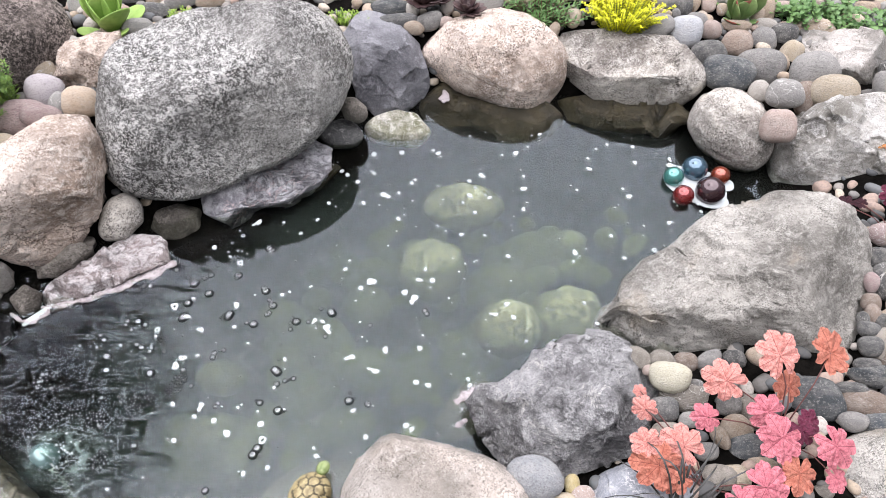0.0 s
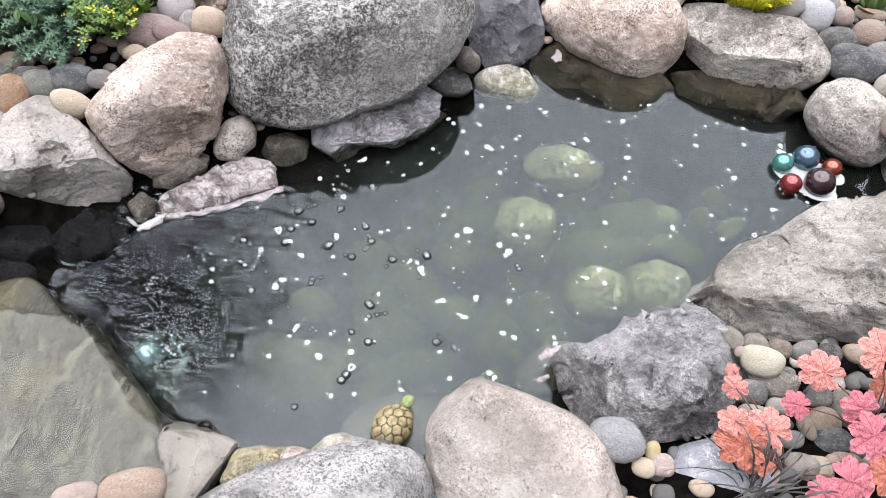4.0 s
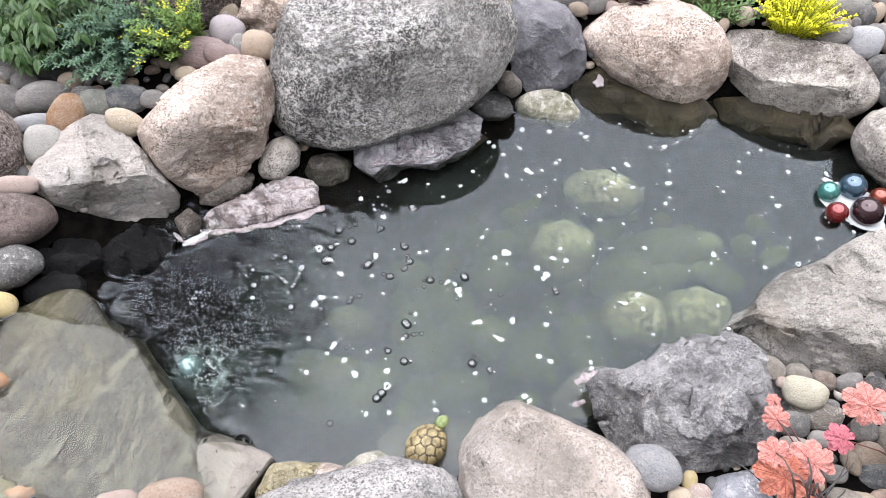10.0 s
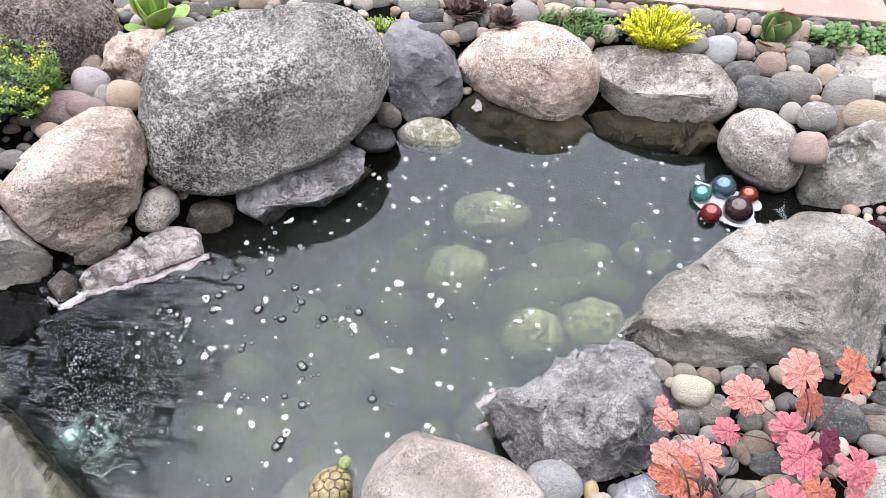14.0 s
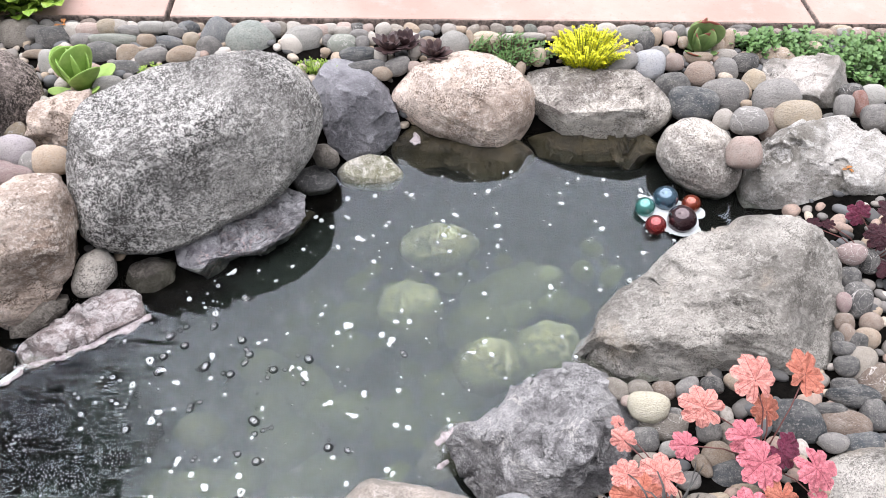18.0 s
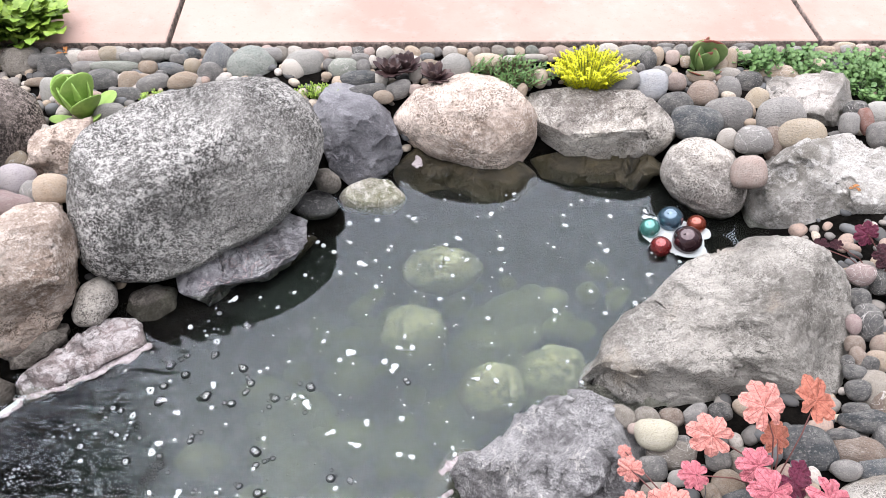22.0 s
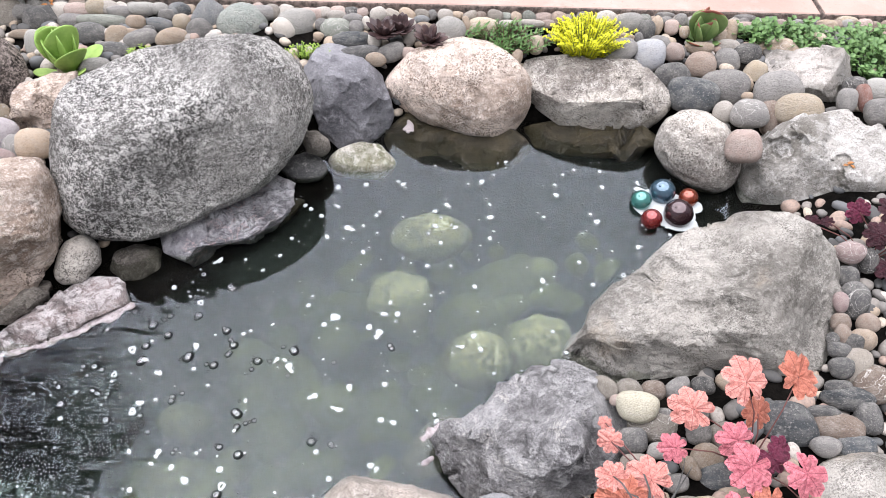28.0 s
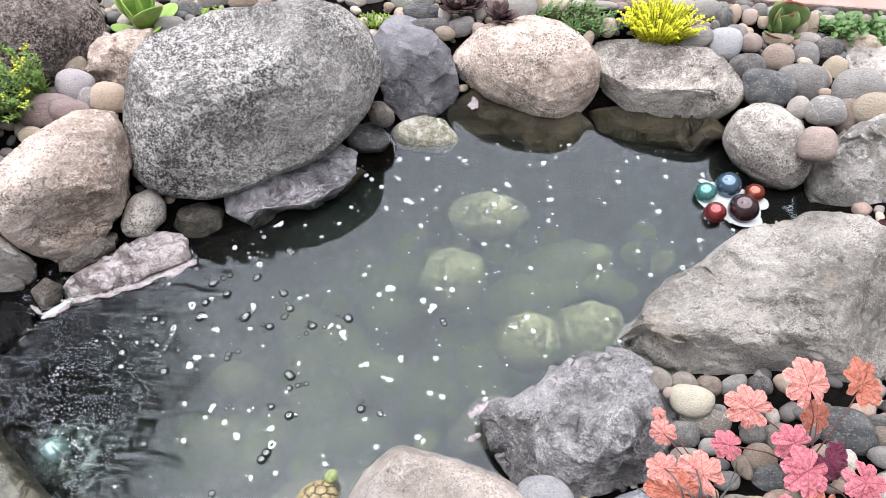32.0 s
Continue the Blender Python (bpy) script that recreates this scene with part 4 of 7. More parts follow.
rock('salt_boulder', (-0.754, 0.588, 0.168), (13.0, 15.9, 17.0), (0.123, 0.116, 0.103, 0.083, 0.077, 0.07, 0.074, 0.092, 0.141, 0.115, 0.086, 0.069, 0.066, 0.074, 0.082, 0.108), 0.120, 'granite_salt', 'pale speckled granite boulder beside the stream', power=2.5, lump=0.04, seed=35)
rock('blue_rock', (0.408, 0.935, 0.119), (19.0, -17.5, -4.8), (0.11, 0.115, 0.1, 0.083, 0.075, 0.074, 0.082, 0.104, 0.121, 0.121, 0.093, 0.084, 0.072, 0.072, 0.086, 0.102), 0.090, 'rock_blue', 'bluish grey rock with white veins under the grass', power=2.6, lump=0.04, seed=36)
rock('grey_boulder', (0.91, 0.975, 0.129), (22.5, -31.1, -10.9), (0.111, 0.118, 0.123, 0.113, 0.102, 0.1, 0.099, 0.104, 0.12, 0.133, 0.126, 0.107, 0.094, 0.097, 0.095, 0.098), 0.140, 'granite_slab', 'broad grey boulder at the edge of the bed', power=2.7, lump=0.04, seed=37)
rock('turtle_rock', (-0.282, 0.978, -0.061), (19.4, -3.8, 12.4), (0.116, 0.139, 0.098, 0.083, 0.084, 0.086, 0.094, 0.113, 0.132, 0.114, 0.099, 0.084, 0.083, 0.096, 0.099, 0.105), 0.050, 'rock_slimy', 'flat grey rock just under the water', power=3, lump=0.03, seed=38, chops=((0,0.6,0.8,0.028),))
rock('mossy_stone', (-0.404, 0.888, 0.013), (18.3, 0.6, 13.9), (0.052, 0.045, 0.04, 0.033, 0.029, 0.03, 0.033, 0.037, 0.051, 0.048, 0.038, 0.032, 0.027, 0.027, 0.032, 0.043), 0.050, 'rock_lichen', 'small mossy stone at the water edge', power=2.6, lump=0.05, seed=39)
rock('lichen_rock', (-0.559, 0.812, 0.043), (17.6, 6.2, 15.6), (0.069, 0.079, 0.051, 0.042, 0.039, 0.041, 0.051, 0.052, 0.056, 0.074, 0.056, 0.043, 0.039, 0.036, 0.039, 0.051), 0.060, 'rock_ochre', 'ochre rock crusted with speckled lichen', power=2.7, lump=0.06, seed=40)
rock('tan_stone', (-0.479, 0.837, 0.052), (17.7, 3.4, 14.8), (0.033, 0.036, 0.029, 0.026, 0.027, 0.028, 0.029, 0.037, 0.034, 0.029, 0.03, 0.032, 0.026, 0.026, 0.03, 0.035), 0.050, 'granite_tan', 'small tan stone between boulders', power=2.5, lump=0.04, seed=41)
rock('teal_stone', (-0.176, 0.748, 0.142), (13.1, -6.3, 12.0), (0.024, 0.025, 0.03, 0.035, 0.044, 0.035, 0.029, 0.024, 0.024, 0.028, 0.029, 0.035, 0.042, 0.032, 0.03, 0.028), 0.060, 'rock_teal', 'dark teal stone between the boulders', power=2.4, lump=0.02, seed=42)
rock('stained_rock', (0.061, 1.194, -0.098), (23.5, -14.2, 7.9), (0.064, 0.072, 0.099, 0.088, 0.075, 0.064, 0.062, 0.066, 0.083, 0.078, 0.086, 0.081, 0.081, 0.071, 0.064, 0.066), 0.060, 'rock_slimy', 'rounded half-sunken rock with a white stain', power=2.6, lump=0.03, seed=43)
rock('backing_rock', (-0.516, 1.923, -0.036), (41.9, 9.5, 7.1), (0.153, 0.189, 0.149, 0.094, 0.077, 0.075, 0.083, 0.094, 0.129, 0.206, 0.142, 0.087, 0.071, 0.068, 0.077, 0.096), 0.090, 'rock_dark', 'dark rough stone in the gap under the boulder', power=2.8, lump=0.05, seed=44, facets=12, bite=0.75)
rock('pond_stone', (0.066, 1.901, -0.134), (39.9, -4.8, -1.1), (0.122, 0.106, 0.088, 0.074, 0.074, 0.073, 0.085, 0.108, 0.123, 0.104, 0.086, 0.076, 0.079, 0.076, 0.085, 0.105), 0.090, 'rock_algae', 'rounded stone under the water coated with green algae', power=2.3, lump=0.07, grit=0.003, seed=50)
rock('pond_stone', (-0.026, 1.681, -0.169), (34.8, -2.9, 0.4), (0.1, 0.093, 0.1, 0.089, 0.093, 0.088, 0.096, 0.094, 0.1, 0.091, 0.096, 0.089, 0.098, 0.089, 0.095, 0.092), 0.090, 'rock_algae', 'rounded stone under the water coated with green algae', power=2.3, lump=0.07, grit=0.003, seed=51)
rock('pond_stone', (0.186, 1.483, -0.152), (30.7, -7.9, -2.6), (0.097, 0.089, 0.089, 0.078, 0.08, 0.076, 0.085, 0.09, 0.098, 0.088, 0.085, 0.078, 0.083, 0.077, 0.084, 0.087), 0.090, 'rock_algae', 'rounded stone under the water coated with green algae', power=2.3, lump=0.07, grit=0.003, seed=52)
rock('pond_stone', (0.361, 1.521, -0.175), (31.5, -11.7, -5.0), (0.106, 0.101, 0.111, 0.103, 0.106, 0.100, 0.109, 0.103, 0.109, 0.100, 0.109, 0.103, 0.111, 0.100, 0.105, 0.099), 0.090, 'rock_algae', 'rounded stone under the water coated with green algae', power=2.3, lump=0.07, grit=0.003, seed=53)
rock('pond_stone', (-0.195, 1.414, -0.275), (27.4, 1.3, 2.5), (0.082, 0.073, 0.069, 0.06, 0.061, 0.059, 0.067, 0.075, 0.082, 0.071, 0.066, 0.06, 0.063, 0.06, 0.066, 0.073), 0.090, 'rock_algae', 'rounded stone under the water coated with green algae', power=2.3, lump=0.07, grit=0.003, seed=54)
rock('pond_stone', (-0.567, 1.151, -0.242), (21.8, 11.6, 5.9), (0.137, 0.12, 0.11, 0.094, 0.095, 0.095, 0.108, 0.124, 0.133, 0.113, 0.102, 0.092, 0.097, 0.097, 0.107, 0.123), 0.090, 'rock_algae', 'rounded stone under the water coated with green algae', power=2.3, lump=0.07, grit=0.003, seed=55)
rock('pond_stone', (-0.577, 1.333, -0.199), (27.1, 10.9, 7.3), (0.067, 0.059, 0.054, 0.047, 0.047, 0.047, 0.053, 0.061, 0.066, 0.057, 0.052, 0.046, 0.049, 0.048, 0.053, 0.06), 0.090, 'rock_algae', 'rounded stone under the water coated with green algae', power=2.3, lump=0.07, grit=0.003, seed=56)
rock('pond_stone', (-0.354, 1.343, -0.281), (25.8, 5.3, 4.2), (0.079, 0.071, 0.069, 0.06, 0.062, 0.06, 0.067, 0.073, 0.078, 0.069, 0.066, 0.06, 0.064, 0.061, 0.067, 0.071), 0.090, 'rock_algae', 'rounded stone under the water coated with green algae', power=2.3, lump=0.07, grit=0.003, seed=57)
rock('pond_stone', (-0.215, 1.627, -0.286), (32.1, 1.3, 3.0), (0.077, 0.07, 0.068, 0.06, 0.061, 0.059, 0.066, 0.071, 0.077, 0.068, 0.065, 0.06, 0.064, 0.06, 0.065, 0.07), 0.090, 'rock_algae', 'rounded stone under the water coated with green algae', power=2.3, lump=0.07, grit=0.003, seed=58)
rock('pond_stone', (0.178, 1.700, -0.264), (33.9, -7.1, -2.4), (0.096, 0.087, 0.082, 0.071, 0.073, 0.07, 0.079, 0.088, 0.097, 0.086, 0.08, 0.072, 0.076, 0.071, 0.078, 0.085), 0.090, 'rock_algae', 'rounded stone under the water coated with green algae', power=2.3, lump=0.07, grit=0.003, seed=59)
rock('pond_stone', (0.314, 1.825, -0.282), (36.3, -9.4, -4.3), (0.126, 0.111, 0.096, 0.082, 0.083, 0.082, 0.094, 0.114, 0.128, 0.11, 0.095, 0.084, 0.087, 0.083, 0.093, 0.109), 0.090, 'rock_algae', 'rounded stone under the water coated with green algae', power=2.3, lump=0.07, grit=0.003, seed=60)
rock('pond_stone', (-0.478, 1.578, -0.286), (31.5, 7.1, 6.5), (0.075, 0.068, 0.067, 0.058, 0.06, 0.058, 0.064, 0.069, 0.074, 0.066, 0.063, 0.058, 0.062, 0.059, 0.064, 0.068), 0.090, 'rock_algae', 'rounded stone under the water coated with green algae', power=2.3, lump=0.07, grit=0.003, seed=61)
rock('pond_stone', (-0.058, 1.374, -0.291), (26.1, -1.9, 0.8), (0.073, 0.066, 0.062, 0.054, 0.055, 0.053, 0.06, 0.067, 0.073, 0.064, 0.06, 0.054, 0.057, 0.054, 0.059, 0.065), 0.090, 'rock_algae', 'rounded stone under the water coated with green algae', power=2.3, lump=0.07, grit=0.003, seed=62)
rock('pond_stone', (-0.357, 1.512, -0.298), (29.6, 4.8, 4.7), (0.1, 0.089, 0.084, 0.072, 0.074, 0.072, 0.081, 0.09, 0.098, 0.086, 0.08, 0.072, 0.077, 0.073, 0.081, 0.089), 0.090, 'rock_algae', 'rounded stone under the water coated with green algae', power=2.3, lump=0.07, grit=0.003, seed=63)
rock('pond_stone', (0.089, 1.448, -0.289), (27.9, -5.4, -1.0), (0.091, 0.082, 0.077, 0.067, 0.068, 0.066, 0.074, 0.083, 0.091, 0.08, 0.074, 0.067, 0.071, 0.066, 0.073, 0.08), 0.090, 'rock_algae', 'rounded stone under the water coated with green algae', power=2.3, lump=0.07, grit=0.003, seed=64)
rock('sunken_ledge', (-0.529, 1.849, -0.13), (40.7, -2.5, 12.9), (0.176, 0.256, 0.105, 0.07, 0.06, 0.061, 0.074, 0.119, 0.22, 0.212, 0.134, 0.092, 0.078, 0.073, 0.08, 0.107), 0.060, 'rock_olive', 'olive-brown ledge rock under the water', power=3.5, lump=0.05, seed=90, layers=0.1, facets=12, bite=0.75)
rock('sunken_ledge', (-0.801, 1.675, -0.129), (38.9, 3.5, 17.8), (0.105, 0.087, 0.076, 0.055, 0.049, 0.051, 0.062, 0.074, 0.105, 0.085, 0.078, 0.057, 0.051, 0.053, 0.064, 0.073), 0.050, 'rock_olive', 'olive-brown rock under the water', power=3, lump=0.05, seed=91, facets=10, bite=0.75)

# ---- pebbles ----
TONE = {"cream": (0.6, 0.5, 0.37), "white": (0.63, 0.58, 0.52), "ivory": (0.66, 0.62, 0.48), "pale": (0.46, 0.45, 0.42), "grey": (0.27, 0.26, 0.25),
        "dark": (0.12, 0.12, 0.12), "blue": (0.24, 0.255, 0.265), "dark blue": (0.1, 0.112, 0.122), "pale blue": (0.42, 0.43, 0.45), "tan": (0.5, 0.39, 0.29),
        "tan grey": (0.38, 0.34, 0.29), "pink": (0.54, 0.42, 0.37), "mauve": (0.42, 0.31, 0.3), "lilac": (0.46, 0.42, 0.435), "orange": (0.52, 0.3, 0.16),
        "yellow": (0.62, 0.5, 0.24), "peach": (0.62, 0.46, 0.35), "mint": (0.42, 0.46, 0.42), "green grey": (0.28, 0.3, 0.26), "brown": (0.34, 0.26, 0.21),
        "red": (0.33, 0.16, 0.13), "olive": (0.17, 0.155, 0.04), "rust": (0.16, 0.08, 0.035)}


def pebble_meshes():
    made = []
    v, faces = ICO[3]
    for k in range(12):
        power = 2.0 + 0.08 * k
        p = v * ((np.abs(v) ** power).sum(1) ** (-1 / power))[:, None]
        p = p * (1 + 0.1 * fractal(v * 0.8, k + 100, 2))[:, None]
        p[:, 0] *= 1 + 0.16 * np.sin(k * 2.1) * p[:, 1]
        p /= np.abs(p).max(0)
        made.append(mesh_of("pebble", p, faces, "pebble"))
    return made


PEBBLES = pebble_meshes()
pebble_rng = random.Random(5)
PLACED = []


def pebble(bed, tone, x, y, z, rx, ry, rz, a, b, d):
    ob = new("pebble", pebble_rng.choice(PEBBLES))
    ob.matrix_world = pose(x, y, z, rx, ry, rz) @ Matrix.Diagonal((a * 1.03, b * 1.03, d, 1))
    # Heuchera-bed pebbles a fifth darker: their shade is put into the colour.
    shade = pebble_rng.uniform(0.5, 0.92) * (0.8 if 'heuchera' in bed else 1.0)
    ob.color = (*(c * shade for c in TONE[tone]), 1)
    PLACED.append((x, y, (a + b) / 2))
    shape = "long" if a > 1.6 * b else "round" if a < 1.2 * b else "oval"
    tagged(ob, f"{'large' if a > 0.05 else 'small' if a < 0.02 else 'smooth'} {shape} {tone} river pebble in the {bed}", "pebble", f"pebbles of the {bed}")


pebble('bed by the path', 'tan grey', -1.264, 2.534, 0.182, 58, 15, 21, 0.058, 0.053, 0.040)
pebble('bed by the path', 'grey', -1.202, 2.538, 0.189, 58, 14, 20, 0.042, 0.026, 0.021)
pebble('bed by the path', 'dark', -1.153, 2.518, 0.182, 58, 5, 25, 0.054, 0.039, 0.031)
pebble('bed by the path', 'tan', -1.175, 2.437, 0.180, 56, 15, 20, 0.046, 0.015, 0.015)
pebble('bed by the path', 'white', -1.096, 2.546, 0.190, 58, 13, 19, 0.031, 0.029, 0.022)
pebble('bed by the path', 'pink', -1.040, 2.550, 0.191, 57, 12, 18, 0.046, 0.026, 0.022)
pebble('bed by the path', 'cream', -0.986, 2.564, 0.192, 56, 20, 11, 0.043, 0.029, 0.023)
pebble('bed by the path', 'grey', -0.914, 2.547, 0.192, 57, 11, 16, 0.040, 0.020, 0.017)
pebble('bed by the path', 'pale', -0.849, 2.564, 0.194, 57, 10, 14, 0.045, 0.022, 0.019)
pebble('bed by the path', 'tan', -0.858, 2.503, 0.186, 56, 10, 15, 0.030, 0.024, 0.018)
pebble('bed by the path', 'grey', -0.768, 2.538, 0.193, 57, 9, 13, 0.026, 0.018, 0.014)
pebble('bed by the path', 'blue', -0.780, 2.494, 0.185, 54, 18, 7, 0.041, 0.022, 0.018)
pebble('bed by the path', 'cream', -0.720, 2.508, 0.186, 56, 9, 12, 0.027, 0.027, 0.020)
pebble('bed by the path', 'dark blue', -0.721, 2.559, 0.194, 57, 8, 12, 0.026, 0.022, 0.017)
pebble('bed by the path', 'blue', -0.645, 2.546, 0.181, 44, -40, 50, 0.059, 0.047, 0.036)
pebble('bed by the path', 'grey', -0.660, 2.478, 0.177, 55, 8, 11, 0.043, 0.039, 0.029)
pebble('bed by the path', 'mint', -0.536, 2.525, 0.169, 55, 6, 9, 0.082, 0.069, 0.053)
pebble('bed by the path', 'grey', -0.463, 2.563, 0.192, 56, 5, 7, 0.054, 0.024, 0.022)
pebble('bed by the path', 'white', -0.400, 2.492, 0.181, 50, -27, 31, 0.034, 0.038, 0.026)
pebble('bed by the path', 'pale', -0.361, 2.526, 0.178, 55, -4, 11, 0.062, 0.048, 0.037)
pebble('bed by the path', 'grey', -1.047, 2.501, 0.185, 57, 13, 18, 0.046, 0.025, 0.021)
pebble('bed by the path', 'green grey', -0.960, 2.506, 0.184, 57, 12, 16, 0.075, 0.022, 0.023)
pebble('bed by the path', 'dark', -0.985, 2.449, 0.172, 54, 21, 11, 0.060, 0.040, 0.032)
pebble('bed by the path', 'tan', -0.901, 2.439, 0.172, 55, 11, 15, 0.039, 0.039, 0.029)
pebble('bed by the path', 'grey', -0.832, 2.431, 0.173, 56, -2, 23, 0.053, 0.031, 0.026)
pebble('bed by the path', 'dark', -0.809, 2.464, 0.186, 56, 10, 14, 0.020, 0.015, 0.011)
pebble('bed by the path', 'tan', -0.738, 2.443, 0.174, 55, 1, 18, 0.053, 0.031, 0.025)
pebble('bed by the path', 'tan', -0.860, 2.452, 0.184, 56, 11, 15, 0.025, 0.014, 0.011)
pebble('bed by the path', 'pale', -1.125, 2.379, 0.188, 56, 14, 19, 0.030, 0.045, 0.024)
pebble('bed by the path', 'dark', -0.901, 2.373, 0.163, 54, 12, 15, 0.048, 0.038, 0.030)
pebble('bed by the path', 'pale', -0.916, 2.264, 0.199, 54, 5, 22, 0.046, 0.026, 0.022)
pebble('bed by the path', 'tan', -0.863, 2.324, 0.168, 54, 12, 15, 0.021, 0.011, 0.010)
pebble('bed by the path', 'pale', -0.611, 2.429, 0.177, 54, 8, 10, 0.024, 0.024, 0.018)
pebble('bed by the spurge', 'pink', -1.112, 2.096, 0.217, 54, 9, 26, 0.040, 0.031, 0.024)
pebble('bed by the spurge', 'cream', -1.117, 2.036, 0.219, 51, 18, 20, 0.038, 0.027, 0.021)
pebble('bed by the spurge', 'lilac', -1.085, 1.955, 0.210, 50, 19, 19, 0.048, 0.048, 0.036)
pebble('bed by the spurge', 'grey', -1.030, 1.900, 0.219, 49, 18, 19, 0.025, 0.035, 0.020)
pebble('bed by the spurge', 'tan', -0.981, 1.923, 0.212, 50, 14, 21, 0.052, 0.042, 0.032)
pebble('bed by the spurge', 'white', -1.066, 2.131, 0.216, 53, 16, 19, 0.036, 0.036, 0.027)
pebble('bed by the spurge', 'mauve', -1.063, 1.858, 0.216, 48, 19, 19, 0.050, 0.030, 0.025)
pebble('bed by the path', 'pink', -0.306, 2.559, 0.194, 56, 3, 5, 0.029, 0.021, 0.017)
pebble('bed by the path', 'white', -0.237, 2.549, 0.194, 56, 3, 3, 0.031, 0.019, 0.016)
pebble('bed by the path', 'grey', -0.182, 2.540, 0.193, 56, 2, 2, 0.034, 0.017, 0.015)
pebble('bed by the path', 'grey', -0.280, 2.509, 0.189, 55, 3, 4, 0.021, 0.021, 0.015)
pebble('bed by the path', 'green grey', -0.235, 2.500, 0.180, 55, -1, 6, 0.049, 0.036, 0.028)
pebble('bed by the path', 'grey', -0.170, 2.492, 0.185, 55, 2, 2, 0.024, 0.030, 0.018)
pebble('bed by the path', 'white', -0.139, 2.519, 0.192, 55, 1, 1, 0.015, 0.023, 0.012)
pebble('bed by the path', 'white', -0.111, 2.444, 0.180, 54, 1, 1, 0.023, 0.026, 0.018)
pebble('bed by the path', 'grey', -0.047, 2.534, 0.192, 55, 0, -0, 0.038, 0.017, 0.015)
pebble('bed by the path', 'white', -0.004, 2.518, 0.188, 55, -0, -1, 0.027, 0.025, 0.018)
pebble('bed by the path', 'blue', 0.037, 2.540, 0.195, 56, -1, -2, 0.027, 0.015, 0.013)
pebble('bed by the path', 'tan', 0.045, 2.510, 0.191, 55, -1, -2, 0.025, 0.015, 0.012)
pebble('bed by the path', 'white', -0.002, 2.463, 0.183, 54, -0, -1, 0.021, 0.023, 0.016)
pebble('bed by the path', 'pale', 0.125, 2.507, 0.177, 53, -18, 8, 0.055, 0.045, 0.035)
pebble('bed by the path', 'tan', 0.184, 2.524, 0.194, 53, -19, 7, 0.013, 0.027, 0.012)
pebble('bed by the path', 'cream', 0.237, 2.521, 0.184, 55, -4, -6, 0.048, 0.033, 0.026)
pebble('bed by the path', 'dark blue', -0.184, 2.448, 0.176, 54, -2, 5, 0.061, 0.028, 0.025)
pebble('bed by the path', 'tan', -0.288, 2.454, 0.185, 54, 3, 4, 0.017, 0.014, 0.011)
pebble('bed by the path', 'dark', -0.160, 2.393, 0.170, 53, -5, 7, 0.069, 0.023, 0.022)
pebble('bed by the path', 'grey', -0.058, 2.398, 0.170, 52, -16, 12, 0.046, 0.029, 0.024)
pebble('bed by the path', 'tan', -0.106, 2.364, 0.169, 52, 9, -5, 0.033, 0.022, 0.017)
pebble('bed by the path', 'pink', -0.004, 2.391, 0.175, 53, -0, -1, 0.022, 0.020, 0.015)
pebble('bed by the path', 'tan', -0.142, 2.426, 0.090, 49, 21, -15, 0.052, 0.019, 0.018)
pebble('bed by the path', 'tan', -0.105, 2.389, 0.092, 47, 24, -19, 0.037, 0.017, 0.015)
pebble('bed by the path', 'white', 0.317, 2.529, 0.194, 56, -5, -7, 0.029, 0.014, 0.012)
pebble('bed by the path', 'white', 0.384, 2.536, 0.193, 56, -5, -8, 0.053, 0.014, 0.015)
pebble('bed by the path', 'pink', 0.450, 2.533, 0.195, 56, -6, -9, 0.021, 0.015, 0.012)
pebble('bed by the path', 'cream', 0.402, 2.441, 0.179, 54, -6, -9, 0.026, 0.030, 0.020)
pebble('bed by the path', 'tan', 0.333, 2.375, 0.173, 53, 11, -20, 0.018, 0.032, 0.015)
pebble('bed by the path', 'grey', 0.461, 2.475, 0.187, 55, -7, -10, 0.019, 0.017, 0.013)
pebble('bed by the succulents', 'white', 0.648, 2.574, 0.195, 57, -8, -13, 0.040, 0.025, 0.020)
pebble('bed by the succulents', 'pale', 0.723, 2.556, 0.189, 57, -9, -14, 0.048, 0.035, 0.028)
pebble('bed by the succulents', 'dark', 0.773, 2.519, 0.188, 57, -10, -15, 0.030, 0.035, 0.023)
pebble('bed by the succulents', 'tan', 0.812, 2.543, 0.193, 57, -10, -16, 0.022, 0.032, 0.018)
pebble('bed by the succulents', 'grey', 0.849, 2.590, 0.199, 58, -10, -16, 0.031, 0.013, 0.012)
pebble('bed by the succulents', 'pink', 0.862, 2.537, 0.192, 57, -11, -17, 0.024, 0.026, 0.018)
pebble('bed by the succulents', 'grey', 0.899, 2.569, 0.197, 58, -11, -17, 0.023, 0.023, 0.017)
pebble('bed by the succulents', 'tan', 0.900, 2.512, 0.192, 57, -12, -18, 0.018, 0.020, 0.014)
pebble('bed by the succulents', 'grey', 0.807, 2.457, 0.180, 56, -11, -16, 0.039, 0.030, 0.023)
pebble('bed by the succulents', 'tan', 0.700, 2.473, 0.187, 56, -9, -14, 0.025, 0.018, 0.014)
pebble('bed by the succulents', 'grey', 0.740, 2.479, 0.189, 56, -10, -15, 0.016, 0.018, 0.012)
pebble('bed by the succulents', 'grey', 0.675, 2.432, 0.172, 51, -25, -1, 0.056, 0.037, 0.029)
pebble('bed by the succulents', 'pale blue', 0.769, 2.417, 0.165, 55, -11, -15, 0.053, 0.053, 0.039)
pebble('bed by the succulents', 'pink', 0.850, 2.425, 0.176, 55, -12, -17, 0.033, 0.031, 0.024)
pebble('bed by the succulents', 'tan', 0.936, 2.442, 0.181, 56, -12, -18, 0.046, 0.020, 0.018)
